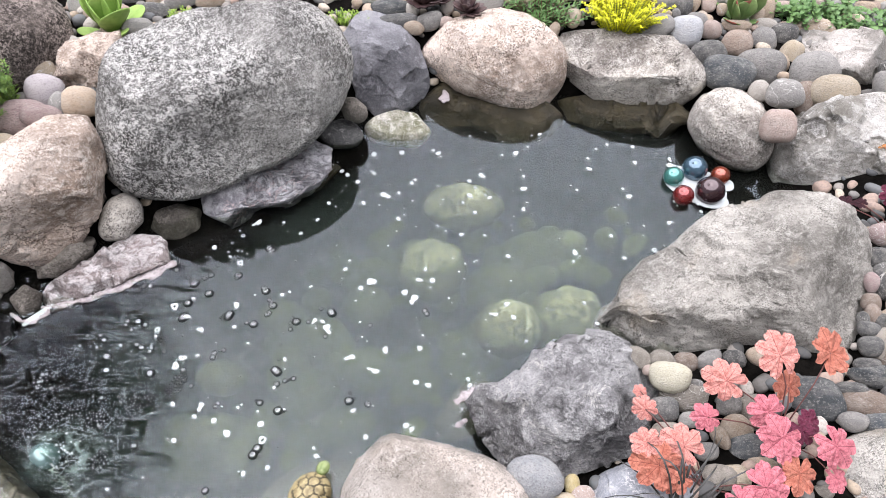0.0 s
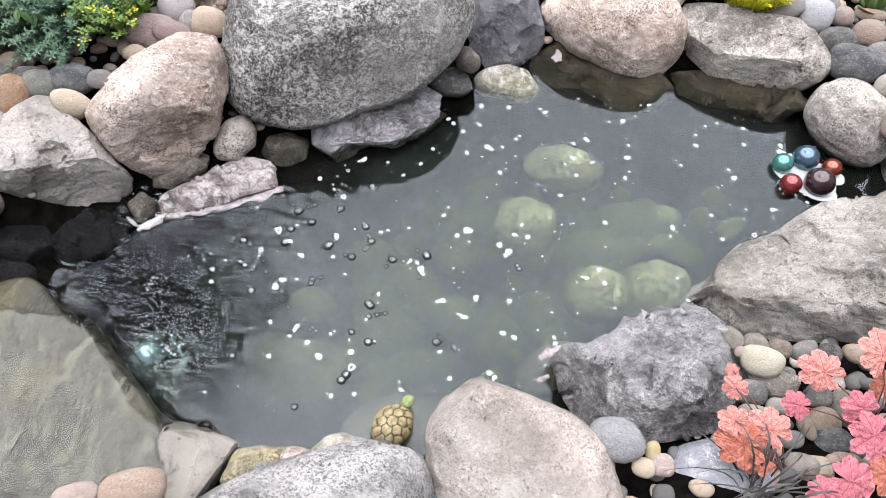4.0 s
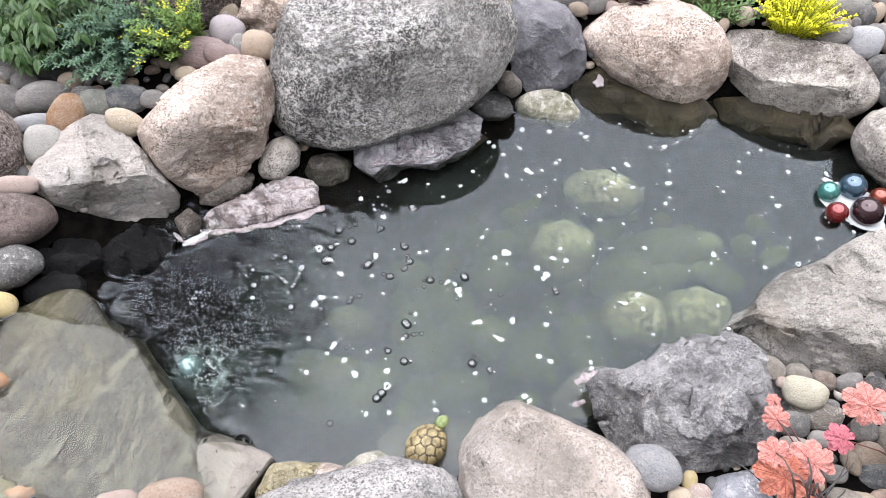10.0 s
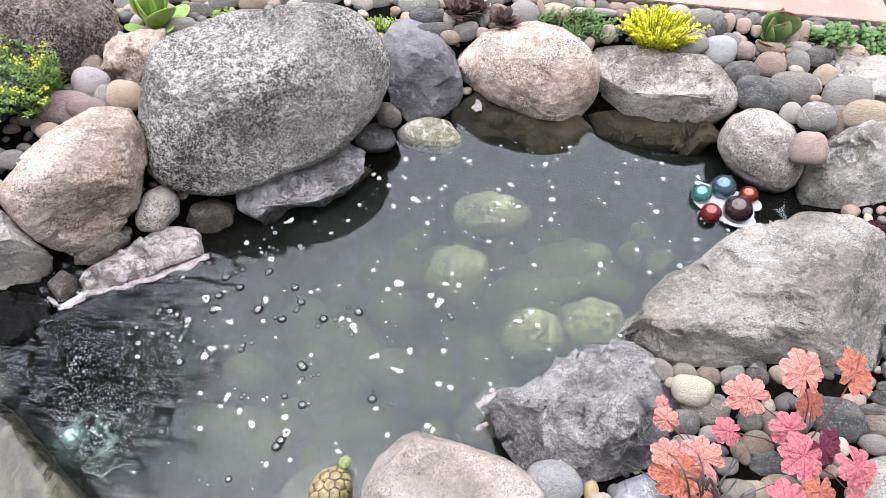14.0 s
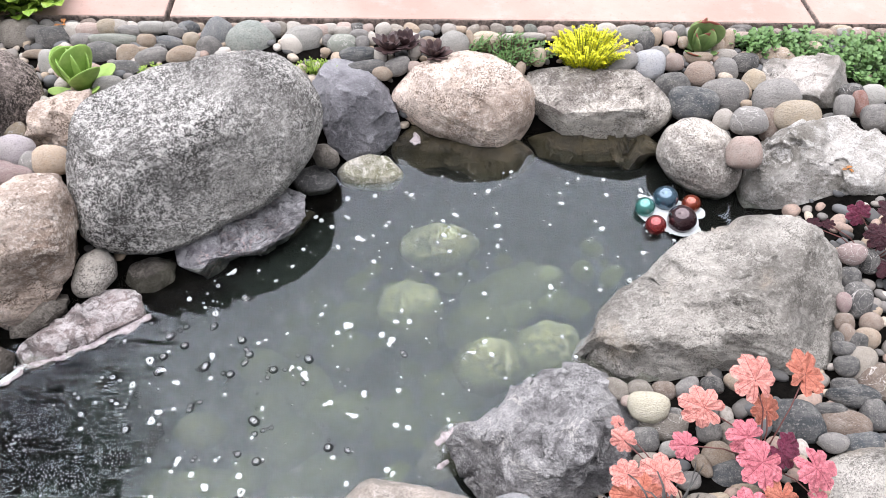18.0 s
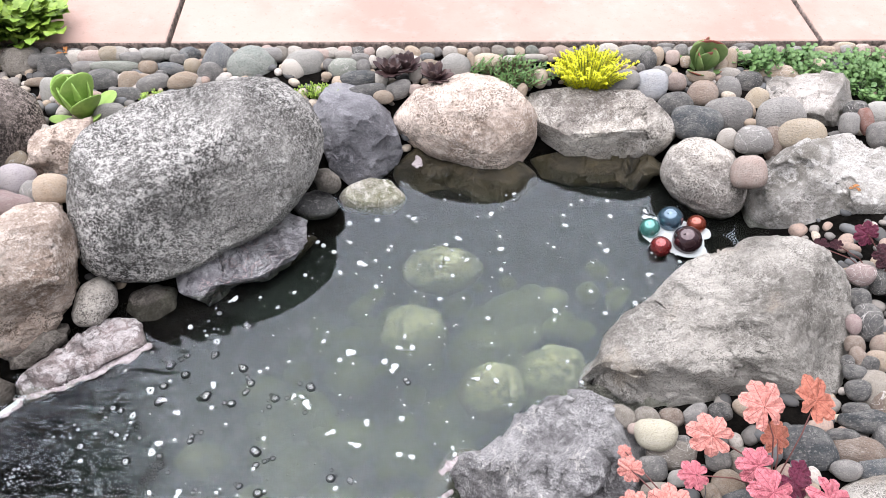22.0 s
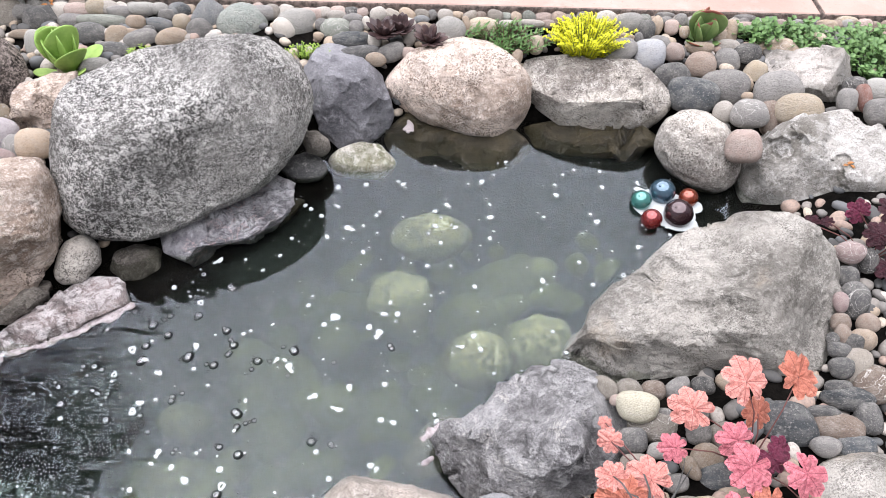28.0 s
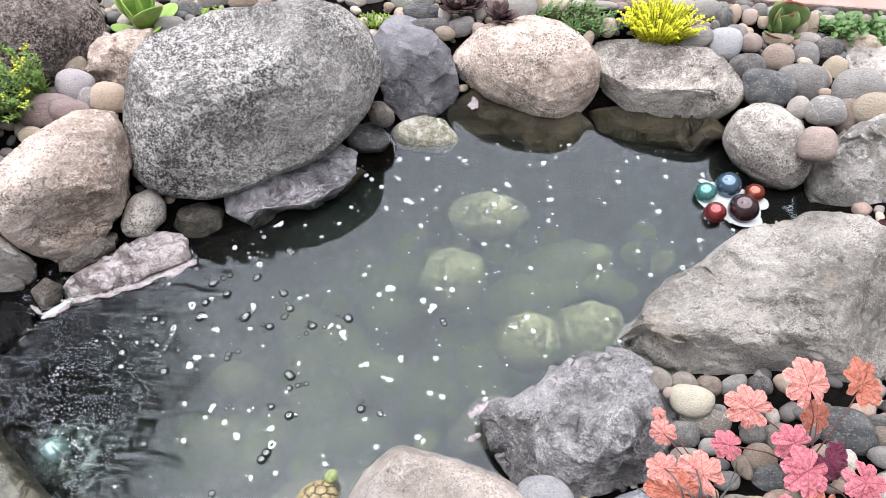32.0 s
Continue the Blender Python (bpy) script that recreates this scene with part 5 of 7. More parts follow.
pebble('bed by the succulents', 'brown', 0.928, 2.378, 0.165, 55, -13, -18, 0.049, 0.041, 0.031)
pebble('bed by the succulents', 'white', 1.034, 2.453, 0.182, 57, -13, -20, 0.041, 0.024, 0.020)
pebble('bed by the succulents', 'grey', 1.017, 2.395, 0.168, 56, -14, -20, 0.042, 0.042, 0.031)
pebble('bed by the succulents', 'dark', 1.084, 2.421, 0.173, 56, -14, -21, 0.051, 0.037, 0.029)
pebble('bed by the succulents', 'tan', 1.015, 2.491, 0.188, 57, -13, -19, 0.021, 0.031, 0.016)
pebble('bed by the succulents', 'tan', 1.058, 2.521, 0.191, 58, -13, -20, 0.021, 0.040, 0.018)
pebble('bed by the succulents', 'grey', 1.119, 2.588, 0.199, 59, -13, -21, 0.037, 0.013, 0.012)
pebble('bed by the succulents', 'pink', 1.111, 2.540, 0.194, 58, -13, -21, 0.029, 0.021, 0.017)
pebble('bed by the succulents', 'tan', 1.181, 2.455, 0.174, 56, -19, -19, 0.083, 0.039, 0.034)
pebble('bed by the succulents', 'cream', 1.315, 2.485, 0.182, 57, -20, -22, 0.054, 0.036, 0.029)
pebble('bed by the succulents', 'grey', 1.382, 2.505, 0.190, 59, -16, -25, 0.038, 0.022, 0.018)
pebble('bed by the succulents', 'blue', 1.412, 2.478, 0.186, 59, -17, -26, 0.044, 0.024, 0.020)
pebble('bed by the succulents', 'cream', 1.472, 2.581, 0.198, 60, -16, -26, 0.034, 0.020, 0.017)
pebble('bed by the succulents', 'tan', 1.393, 2.560, 0.197, 60, -16, -25, 0.039, 0.020, 0.017)
pebble('bed by the succulents', 'dark', 0.824, 2.330, 0.158, 51, -24, -7, 0.057, 0.040, 0.032)
pebble('bed by the succulents', 'dark blue', 0.876, 2.245, 0.146, 54, -5, -24, 0.080, 0.056, 0.044)
pebble('bed by the succulents', 'grey', 0.984, 2.285, 0.147, 54, -14, -19, 0.077, 0.058, 0.045)
pebble('bed by the succulents', 'tan', 1.039, 2.297, 0.159, 56, 2, -32, 0.039, 0.031, 0.024)
pebble('bed by the succulents', 'cream', 1.095, 2.340, 0.163, 56, 6, -35, 0.036, 0.042, 0.027)
pebble('bed by the succulents', 'grey', 1.117, 2.220, 0.198, 51, -28, -12, 0.072, 0.057, 0.044)
pebble('bed by the succulents', 'cream', 1.149, 2.127, 0.201, 53, -18, -23, 0.070, 0.047, 0.038)
pebble('bed by the succulents', 'white', 0.947, 2.161, 0.157, 52, -15, -19, 0.033, 0.033, 0.025)
pebble('bed by the succulents', 'grey', 1.008, 2.126, 0.182, 52, -16, -20, 0.055, 0.044, 0.034)
pebble('bed by the succulents', 'brown', 1.082, 2.137, 0.156, 52, -17, -21, 0.033, 0.052, 0.027)
pebble('bed by the succulents', 'tan', 1.038, 2.227, 0.164, 53, -15, -21, 0.021, 0.014, 0.011)
pebble('bed by the succulents', 'pink', 0.963, 2.009, 0.160, 50, -17, -20, 0.051, 0.049, 0.036)
pebble('bed by the succulents', 'grey', 1.290, 2.138, 0.229, 55, -19, -26, 0.029, 0.037, 0.022)
pebble('bed by the succulents', 'red', 1.346, 2.148, 0.231, 51, -32, -17, 0.022, 0.044, 0.019)
pebble('bed by the succulents', 'dark', 1.346, 2.217, 0.220, 56, -19, -26, 0.035, 0.028, 0.022)
pebble('bed by the succulents', 'pale', 1.412, 2.205, 0.217, 56, -20, -27, 0.042, 0.035, 0.027)
pebble('bed by the succulents', 'grey', 1.374, 2.090, 0.225, 55, -21, -27, 0.044, 0.041, 0.031)
pebble('bed by the succulents', 'grey', 1.289, 2.164, 0.164, 54, -19, -25, 0.030, 0.014, 0.012)
pebble('bed by the spurge', 'dark', -1.693, 1.708, 0.207, 52, 17, 35, 0.046, 0.046, 0.034)
pebble('bed by the spurge', 'dark', -1.707, 1.789, 0.204, 53, 16, 35, 0.056, 0.056, 0.041)
pebble('bed by the spurge', 'grey', -1.587, 1.697, 0.205, 51, 16, 33, 0.053, 0.049, 0.037)
pebble('bed by the spurge', 'grey', -1.523, 1.636, 0.213, 50, 16, 32, 0.036, 0.028, 0.021)
pebble('bed by the spurge', 'grey', -1.605, 1.645, 0.213, 50, 21, 30, 0.057, 0.025, 0.022)
pebble('bed by the spurge', 'cream', -1.611, 1.592, 0.206, 50, 18, 34, 0.057, 0.043, 0.034)
pebble('bed by the spurge', 'grey', -1.531, 1.566, 0.208, 51, -6, 52, 0.038, 0.047, 0.029)
pebble('bed by the spurge', 'grey', -1.460, 1.604, 0.206, 50, 8, 38, 0.071, 0.040, 0.034)
pebble('bed by the spurge', 'orange', -1.368, 1.554, 0.204, 41, 29, 14, 0.045, 0.061, 0.035)
pebble('bed by the spurge', 'pale blue', -1.430, 1.505, 0.213, 48, 11, 37, 0.049, 0.024, 0.021)
pebble('bed by the spurge', 'pale', -1.376, 1.448, 0.205, 42, 24, 23, 0.044, 0.051, 0.033)
pebble('bed by the spurge', 'green grey', -1.313, 1.612, 0.208, 48, 14, 29, 0.042, 0.039, 0.029)
pebble('bed by the spurge', 'dark', -1.354, 1.631, 0.215, 48, 14, 29, 0.033, 0.021, 0.017)
pebble('bed by the spurge', 'tan', -1.413, 1.668, 0.214, 49, 14, 30, 0.032, 0.024, 0.019)
pebble('bed by the spurge', 'dark blue', -1.245, 1.645, 0.207, 47, 12, 27, 0.053, 0.039, 0.030)
pebble('bed by the spurge', 'cream', -1.216, 1.565, 0.209, 41, 27, 11, 0.049, 0.033, 0.026)
pebble('bed by the spurge', 'grey', -1.176, 1.655, 0.214, 47, 11, 26, 0.032, 0.024, 0.019)
pebble('bed by the spurge', 'cream', -1.127, 1.762, 0.214, 49, 9, 24, 0.031, 0.023, 0.018)
pebble('bed by the spurge', 'cream', -1.204, 1.922, 0.215, 52, 9, 25, 0.030, 0.023, 0.018)
pebble('bed by the spurge', 'mauve', -1.117, 1.864, 0.204, 49, 12, 20, 0.071, 0.046, 0.037)
pebble('bed by the spurge', 'cream', -1.127, 2.031, 0.216, 53, 7, 23, 0.030, 0.021, 0.017)
pebble('bed by the spurge', 'dark', -1.500, 1.705, 0.207, 51, 15, 32, 0.052, 0.043, 0.033)
pebble('bed by the spurge', 'dark', -1.792, 1.865, 0.207, 55, 16, 36, 0.058, 0.048, 0.037)
pebble('bed by the spurge', 'pink', -1.364, 1.309, 0.217, 43, 19, 30, 0.047, 0.024, 0.021)
pebble('bed by the spurge', 'grey', -1.552, 1.468, 0.214, 48, 19, 33, 0.033, 0.025, 0.020)
pebble('bed by the spurge', 'grey', -1.728, 1.625, 0.207, 51, 18, 36, 0.054, 0.045, 0.034)
pebble('waterfall edge', 'cream', -1.352, 1.040, 0.139, 35, 23, 30, 0.026, 0.021, 0.016)
pebble('waterfall edge', 'yellow', -1.303, 1.038, 0.133, 30, 27, 19, 0.043, 0.030, 0.024)
pebble('waterfall edge', 'white', -1.338, 1.000, 0.138, 34, 23, 29, 0.031, 0.023, 0.018)
pebble('waterfall edge', 'pink', -1.298, 0.979, 0.139, 39, -7, 69, 0.021, 0.025, 0.016)
pebble('waterfall edge', 'cream', -1.281, 0.936, 0.138, 31, 24, 28, 0.035, 0.020, 0.017)
pebble('waterfall edge', 'white', -1.274, 0.886, 0.134, 30, 24, 27, 0.032, 0.029, 0.022)
pebble('waterfall edge', 'orange', -1.221, 0.858, 0.137, 31, 19, 36, 0.040, 0.022, 0.018)
pebble('waterfall edge', 'tan', -1.350, 0.949, 0.135, 32, 25, 29, 0.029, 0.029, 0.021)
pebble('waterfall edge', 'grey', -1.292, 0.837, 0.135, 28, 26, 27, 0.035, 0.028, 0.022)
pebble('waterfall edge', 'white', -1.421, 1.130, 0.141, 38, 22, 31, 0.018, 0.026, 0.014)
pebble('rim of the stream', 'pink', -0.832, 0.669, 0.185, 20, 14, 29, 0.041, 0.022, 0.019)
pebble('rim of the stream', 'cream', -0.816, 0.641, 0.183, 20, 13, 33, 0.032, 0.027, 0.020)
pebble('rim of the stream', 'blue', -0.863, 0.612, 0.187, 18, 16, 29, 0.029, 0.020, 0.016)
pebble('rim of the stream', 'red', -0.885, 0.599, 0.190, 15, 20, 19, 0.017, 0.017, 0.012)
pebble('rim of the stream', 'peach', -0.739, 0.698, 0.174, 18, 12, 23, 0.060, 0.038, 0.031)
pebble('rim of the stream', 'white', -0.828, 0.566, 0.220, 14, 19, 18, 0.051, 0.028, 0.024)
pebble('rim of the stream', 'pale', -0.933, 0.569, 0.191, 15, 22, 19, 0.024, 0.014, 0.012)
pebble('stream bed', 'olive', -1.096, 0.665, 0.069, 19, 24, 21, 0.050, 0.033, 0.027)
pebble('stream bed', 'olive', -1.103, 0.607, 0.075, 17, 25, 21, 0.040, 0.024, 0.020)
pebble('stream bed', 'olive', -1.076, 0.567, 0.071, 15, 25, 20, 0.049, 0.029, 0.024)
pebble('stream bed', 'rust', -1.010, 0.623, 0.069, 16, 22, 20, 0.052, 0.032, 0.026)
pebble('stream bed', 'orange', -1.056, 0.665, 0.101, 19, 23, 21, 0.026, 0.014, 0.012)
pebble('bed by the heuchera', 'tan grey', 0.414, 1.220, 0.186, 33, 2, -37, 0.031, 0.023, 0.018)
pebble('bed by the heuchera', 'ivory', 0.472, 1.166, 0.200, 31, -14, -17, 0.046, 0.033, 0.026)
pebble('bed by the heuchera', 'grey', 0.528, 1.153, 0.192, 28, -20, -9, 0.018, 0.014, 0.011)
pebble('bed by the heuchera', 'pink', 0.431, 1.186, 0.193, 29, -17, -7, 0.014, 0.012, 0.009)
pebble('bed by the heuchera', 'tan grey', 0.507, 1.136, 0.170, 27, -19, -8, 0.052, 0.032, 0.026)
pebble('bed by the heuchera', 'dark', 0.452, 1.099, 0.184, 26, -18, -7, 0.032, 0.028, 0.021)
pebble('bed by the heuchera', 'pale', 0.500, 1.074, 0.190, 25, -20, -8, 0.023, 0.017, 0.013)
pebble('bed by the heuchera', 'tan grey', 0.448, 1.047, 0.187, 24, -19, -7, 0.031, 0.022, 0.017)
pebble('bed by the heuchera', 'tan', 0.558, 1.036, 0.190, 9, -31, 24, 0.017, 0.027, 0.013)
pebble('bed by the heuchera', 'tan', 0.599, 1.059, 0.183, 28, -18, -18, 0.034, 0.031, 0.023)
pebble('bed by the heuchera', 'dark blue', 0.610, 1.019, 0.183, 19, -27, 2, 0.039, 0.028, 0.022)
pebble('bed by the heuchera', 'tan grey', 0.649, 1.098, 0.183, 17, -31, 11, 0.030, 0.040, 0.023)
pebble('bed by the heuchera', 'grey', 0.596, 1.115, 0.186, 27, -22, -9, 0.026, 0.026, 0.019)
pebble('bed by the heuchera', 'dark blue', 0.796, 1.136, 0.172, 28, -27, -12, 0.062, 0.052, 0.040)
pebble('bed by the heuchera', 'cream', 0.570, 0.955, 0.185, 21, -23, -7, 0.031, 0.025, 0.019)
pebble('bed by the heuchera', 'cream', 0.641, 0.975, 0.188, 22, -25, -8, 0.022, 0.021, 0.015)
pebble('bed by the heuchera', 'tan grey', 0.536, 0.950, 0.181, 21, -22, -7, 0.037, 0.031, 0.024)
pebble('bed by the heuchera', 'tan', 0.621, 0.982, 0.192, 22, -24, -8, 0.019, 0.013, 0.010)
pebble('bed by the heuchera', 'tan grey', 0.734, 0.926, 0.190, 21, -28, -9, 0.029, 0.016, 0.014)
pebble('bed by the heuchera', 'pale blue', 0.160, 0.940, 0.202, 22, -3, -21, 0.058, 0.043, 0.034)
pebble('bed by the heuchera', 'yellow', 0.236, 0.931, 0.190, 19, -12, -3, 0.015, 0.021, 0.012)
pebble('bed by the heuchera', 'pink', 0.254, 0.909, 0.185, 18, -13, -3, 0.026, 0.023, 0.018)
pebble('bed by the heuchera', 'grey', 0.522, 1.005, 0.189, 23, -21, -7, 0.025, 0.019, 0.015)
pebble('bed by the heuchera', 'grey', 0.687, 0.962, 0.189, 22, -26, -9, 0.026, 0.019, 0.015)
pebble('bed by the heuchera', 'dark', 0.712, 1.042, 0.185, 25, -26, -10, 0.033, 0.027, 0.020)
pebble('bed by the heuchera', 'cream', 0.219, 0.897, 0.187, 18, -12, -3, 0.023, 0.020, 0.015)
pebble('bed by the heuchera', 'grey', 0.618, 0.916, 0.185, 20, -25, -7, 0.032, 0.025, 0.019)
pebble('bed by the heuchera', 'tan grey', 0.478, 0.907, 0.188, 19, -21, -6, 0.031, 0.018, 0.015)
# Tones below lean brown and dark for the shade these pebbles lie in.
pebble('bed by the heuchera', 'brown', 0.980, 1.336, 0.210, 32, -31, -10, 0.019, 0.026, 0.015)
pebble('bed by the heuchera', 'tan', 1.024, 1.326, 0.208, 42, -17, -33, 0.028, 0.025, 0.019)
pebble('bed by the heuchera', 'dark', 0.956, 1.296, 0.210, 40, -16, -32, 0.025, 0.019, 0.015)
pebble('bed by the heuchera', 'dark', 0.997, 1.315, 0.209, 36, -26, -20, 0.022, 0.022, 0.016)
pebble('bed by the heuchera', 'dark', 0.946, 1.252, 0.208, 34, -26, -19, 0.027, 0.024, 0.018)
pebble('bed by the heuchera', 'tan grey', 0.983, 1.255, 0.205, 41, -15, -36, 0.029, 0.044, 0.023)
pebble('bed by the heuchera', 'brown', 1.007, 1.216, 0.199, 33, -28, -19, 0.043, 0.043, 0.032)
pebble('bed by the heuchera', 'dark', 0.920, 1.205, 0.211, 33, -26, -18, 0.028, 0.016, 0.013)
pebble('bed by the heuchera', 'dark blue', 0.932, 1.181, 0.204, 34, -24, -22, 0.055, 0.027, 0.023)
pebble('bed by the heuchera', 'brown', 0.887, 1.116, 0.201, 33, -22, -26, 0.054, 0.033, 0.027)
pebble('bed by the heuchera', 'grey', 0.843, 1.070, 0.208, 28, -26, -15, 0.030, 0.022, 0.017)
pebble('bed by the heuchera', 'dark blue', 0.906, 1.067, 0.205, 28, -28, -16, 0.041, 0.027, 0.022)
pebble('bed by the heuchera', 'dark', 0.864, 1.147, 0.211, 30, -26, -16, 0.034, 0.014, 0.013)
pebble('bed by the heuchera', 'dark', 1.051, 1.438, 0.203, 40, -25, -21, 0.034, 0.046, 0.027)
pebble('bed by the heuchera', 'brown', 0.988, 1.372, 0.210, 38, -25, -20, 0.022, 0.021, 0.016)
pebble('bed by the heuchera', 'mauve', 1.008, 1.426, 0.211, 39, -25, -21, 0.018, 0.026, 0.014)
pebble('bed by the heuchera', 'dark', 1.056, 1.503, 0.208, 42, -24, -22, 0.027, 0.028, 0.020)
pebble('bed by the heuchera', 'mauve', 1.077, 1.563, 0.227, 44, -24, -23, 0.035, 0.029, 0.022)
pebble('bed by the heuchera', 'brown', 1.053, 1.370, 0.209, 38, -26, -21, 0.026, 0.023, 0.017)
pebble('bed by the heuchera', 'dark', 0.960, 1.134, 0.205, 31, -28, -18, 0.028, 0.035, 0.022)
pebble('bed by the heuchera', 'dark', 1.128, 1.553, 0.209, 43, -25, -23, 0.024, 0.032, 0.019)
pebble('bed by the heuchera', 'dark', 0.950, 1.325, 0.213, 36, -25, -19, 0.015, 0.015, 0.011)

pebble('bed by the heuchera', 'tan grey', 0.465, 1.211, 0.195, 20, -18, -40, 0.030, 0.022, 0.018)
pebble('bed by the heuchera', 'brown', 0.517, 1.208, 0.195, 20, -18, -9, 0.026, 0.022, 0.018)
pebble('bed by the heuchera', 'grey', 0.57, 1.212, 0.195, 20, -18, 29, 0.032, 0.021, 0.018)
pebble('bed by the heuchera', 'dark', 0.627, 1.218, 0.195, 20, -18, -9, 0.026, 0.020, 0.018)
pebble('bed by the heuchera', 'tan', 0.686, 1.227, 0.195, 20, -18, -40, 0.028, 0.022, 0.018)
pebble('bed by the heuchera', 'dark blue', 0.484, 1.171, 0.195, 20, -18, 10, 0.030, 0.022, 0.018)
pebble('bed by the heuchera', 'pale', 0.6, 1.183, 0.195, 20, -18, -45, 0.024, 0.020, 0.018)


def kerb_pebbles():
    """Small pebbles packed against the edge of the path."""
    rng = random.Random(29)
    x = -1.75
    while x < 1.75:
        a = rng.uniform(0.017, 0.032)
        x += a * 1.7
        pebble("bed by the path", rng.choice(("grey", "tan", "pale", "pink", "dark", "tan grey", "white", "blue", "brown", "green grey")), x, 2.583 - a * 0.5, 0.192, rng.uniform(20, 60), rng.uniform(-15, 15), rng.uniform(-30, 30), a, a * rng.uniform(0.65, 0.95), a * 0.62)


kerb_pebbles()


def stream_pebbles():
    """Pebbles that lie under the running water beside the flagstone."""
    rng = random.Random(23)
    for k in range(46):
        x, y = (rng.uniform(-1.5, -1.24), rng.uniform(0.5, 1.0)) if k % 3 else (rng.uniform(-1.25, -0.92), rng.uniform(0.48, 0.68))
        if any((x - a) ** 2 + (y - b) ** 2 < (0.03 + q) ** 2 * 0.6 for a, b, q in PLACED):
            continue
        a = rng.uniform(0.024, 0.045)
        pebble("stream bed", rng.choice(("olive", "rust", "dark", "brown", "olive", "tan", "green grey")), x, y, 0.035 + a * 0.3, rng.uniform(-15, 15), rng.uniform(-15, 15), rng.uniform(0, 360), a, a * rng.uniform(0.6, 0.9), a * 0.55)


stream_pebbles()


def build_gravel():
    """Small stones that fill the gaps of the beds."""
    rng = np.random.RandomState(11)
    v, faces = ICO[2]
    verts, tris, count = [], [], 0
    while count < 2400:
        x, y = rng.uniform(-1.9, 1.9), rng.uniform(0.3, 2.59)
        d = off_shore(x, y)
        fall = -1.45 < x < -0.66 and y < 1.35
        if d < 0.2 or fall:
            continue
        s = rng.uniform(0.008, 0.022)
        z = float(ground_height(np.array(x), np.array(y))) + s * 0.4
        base = len(verts) * len(v)
        a = rng.uniform(0, 6.3)
        q = v * (s * rng.uniform(0.9, 1.4), s * rng.uniform(0.7, 1.0), s * rng.uniform(0.5, 0.8))
        q = np.stack([q[:, 0] * np.cos(a) - q[:, 1] * np.sin(a) + x, q[:, 0] * np.sin(a) + q[:, 1] * np.cos(a) + y, q[:, 2] + z], 1)
        verts.append(q)
        tris.append(np.array(faces) + base)
        count += 1
    me = mesh_of("gravel", np.concatenate(verts), np.concatenate(tris).tolist(), "gravel")
    tagged(new("gravel", me), "small mixed gravel between the larger pebbles", "gravel", kind="stuff")


def fill_beds():
    """Pebbles of middling size where the beds still show soil."""
    rng = random.Random(17)
    taken = list(PLACED) + [(o.location.x, o.location.y, 0.95 * (o.dimensions.x + o.dimensions.y) / 4) for o in scene.objects
                            if o.get("category") in ("boulder", "rock", "stone") and o.location.z > -0.02]
    v, faces = ICO[3]
    verts, tris = [], []
    for _ in range(12000):
        x, y = rng.uniform(-1.75, 1.75), rng.uniform(0.45, 2.57)
        r = rng.uniform(0.011, 0.025)
        if any((x - a) ** 2 + (y - b) ** 2 < (r + q) ** 2 * 0.75 for a, b, q in taken):
            continue
        if off_shore(x, y) < 0.15 or (-1.5 < x < -0.66 and y < 1.3):
            continue
        z = float(ground_height(np.array(x), np.array(y))) + r * 0.3
        m = np.array(pose(x, y, z, rng.uniform(-20, 20), rng.uniform(-20, 20), rng.uniform(0, 360)))
        k = rng.randrange(len(PEBBLES))
        q = np.array([w.co[:] for w in PEBBLES[k].vertices]) * (r * rng.uniform(1.0, 1.4), r * rng.uniform(0.8, 1.0), r * rng.uniform(0.55, 0.8))
        tris.append(np.array(faces) + len(verts) * len(v))
        verts.append(q @ m[:3, :3].T + m[:3, 3])
        taken.append((x, y, r))
    me = mesh_of("pebble_fill", np.concatenate(verts), np.concatenate(tris).tolist(), "gravel")
    tagged(new("pebble_fill", me), "mixed small pebbles filling the gaps of the beds", "pebbles", kind="stuff")


bpy.context.view_layer.update()
fill_beds()
build_gravel()


# ---- waterfall slab and stream ----
def fall_height(x, y):
    """Skin of the stream: level over the slab, bending down past its lip into the pond."""
    d = pond_distance(x, y)
    return 0.105 - 0.125 * step(0.055, -0.03, d) + 0.02 * step(0.1, 0.5, d)


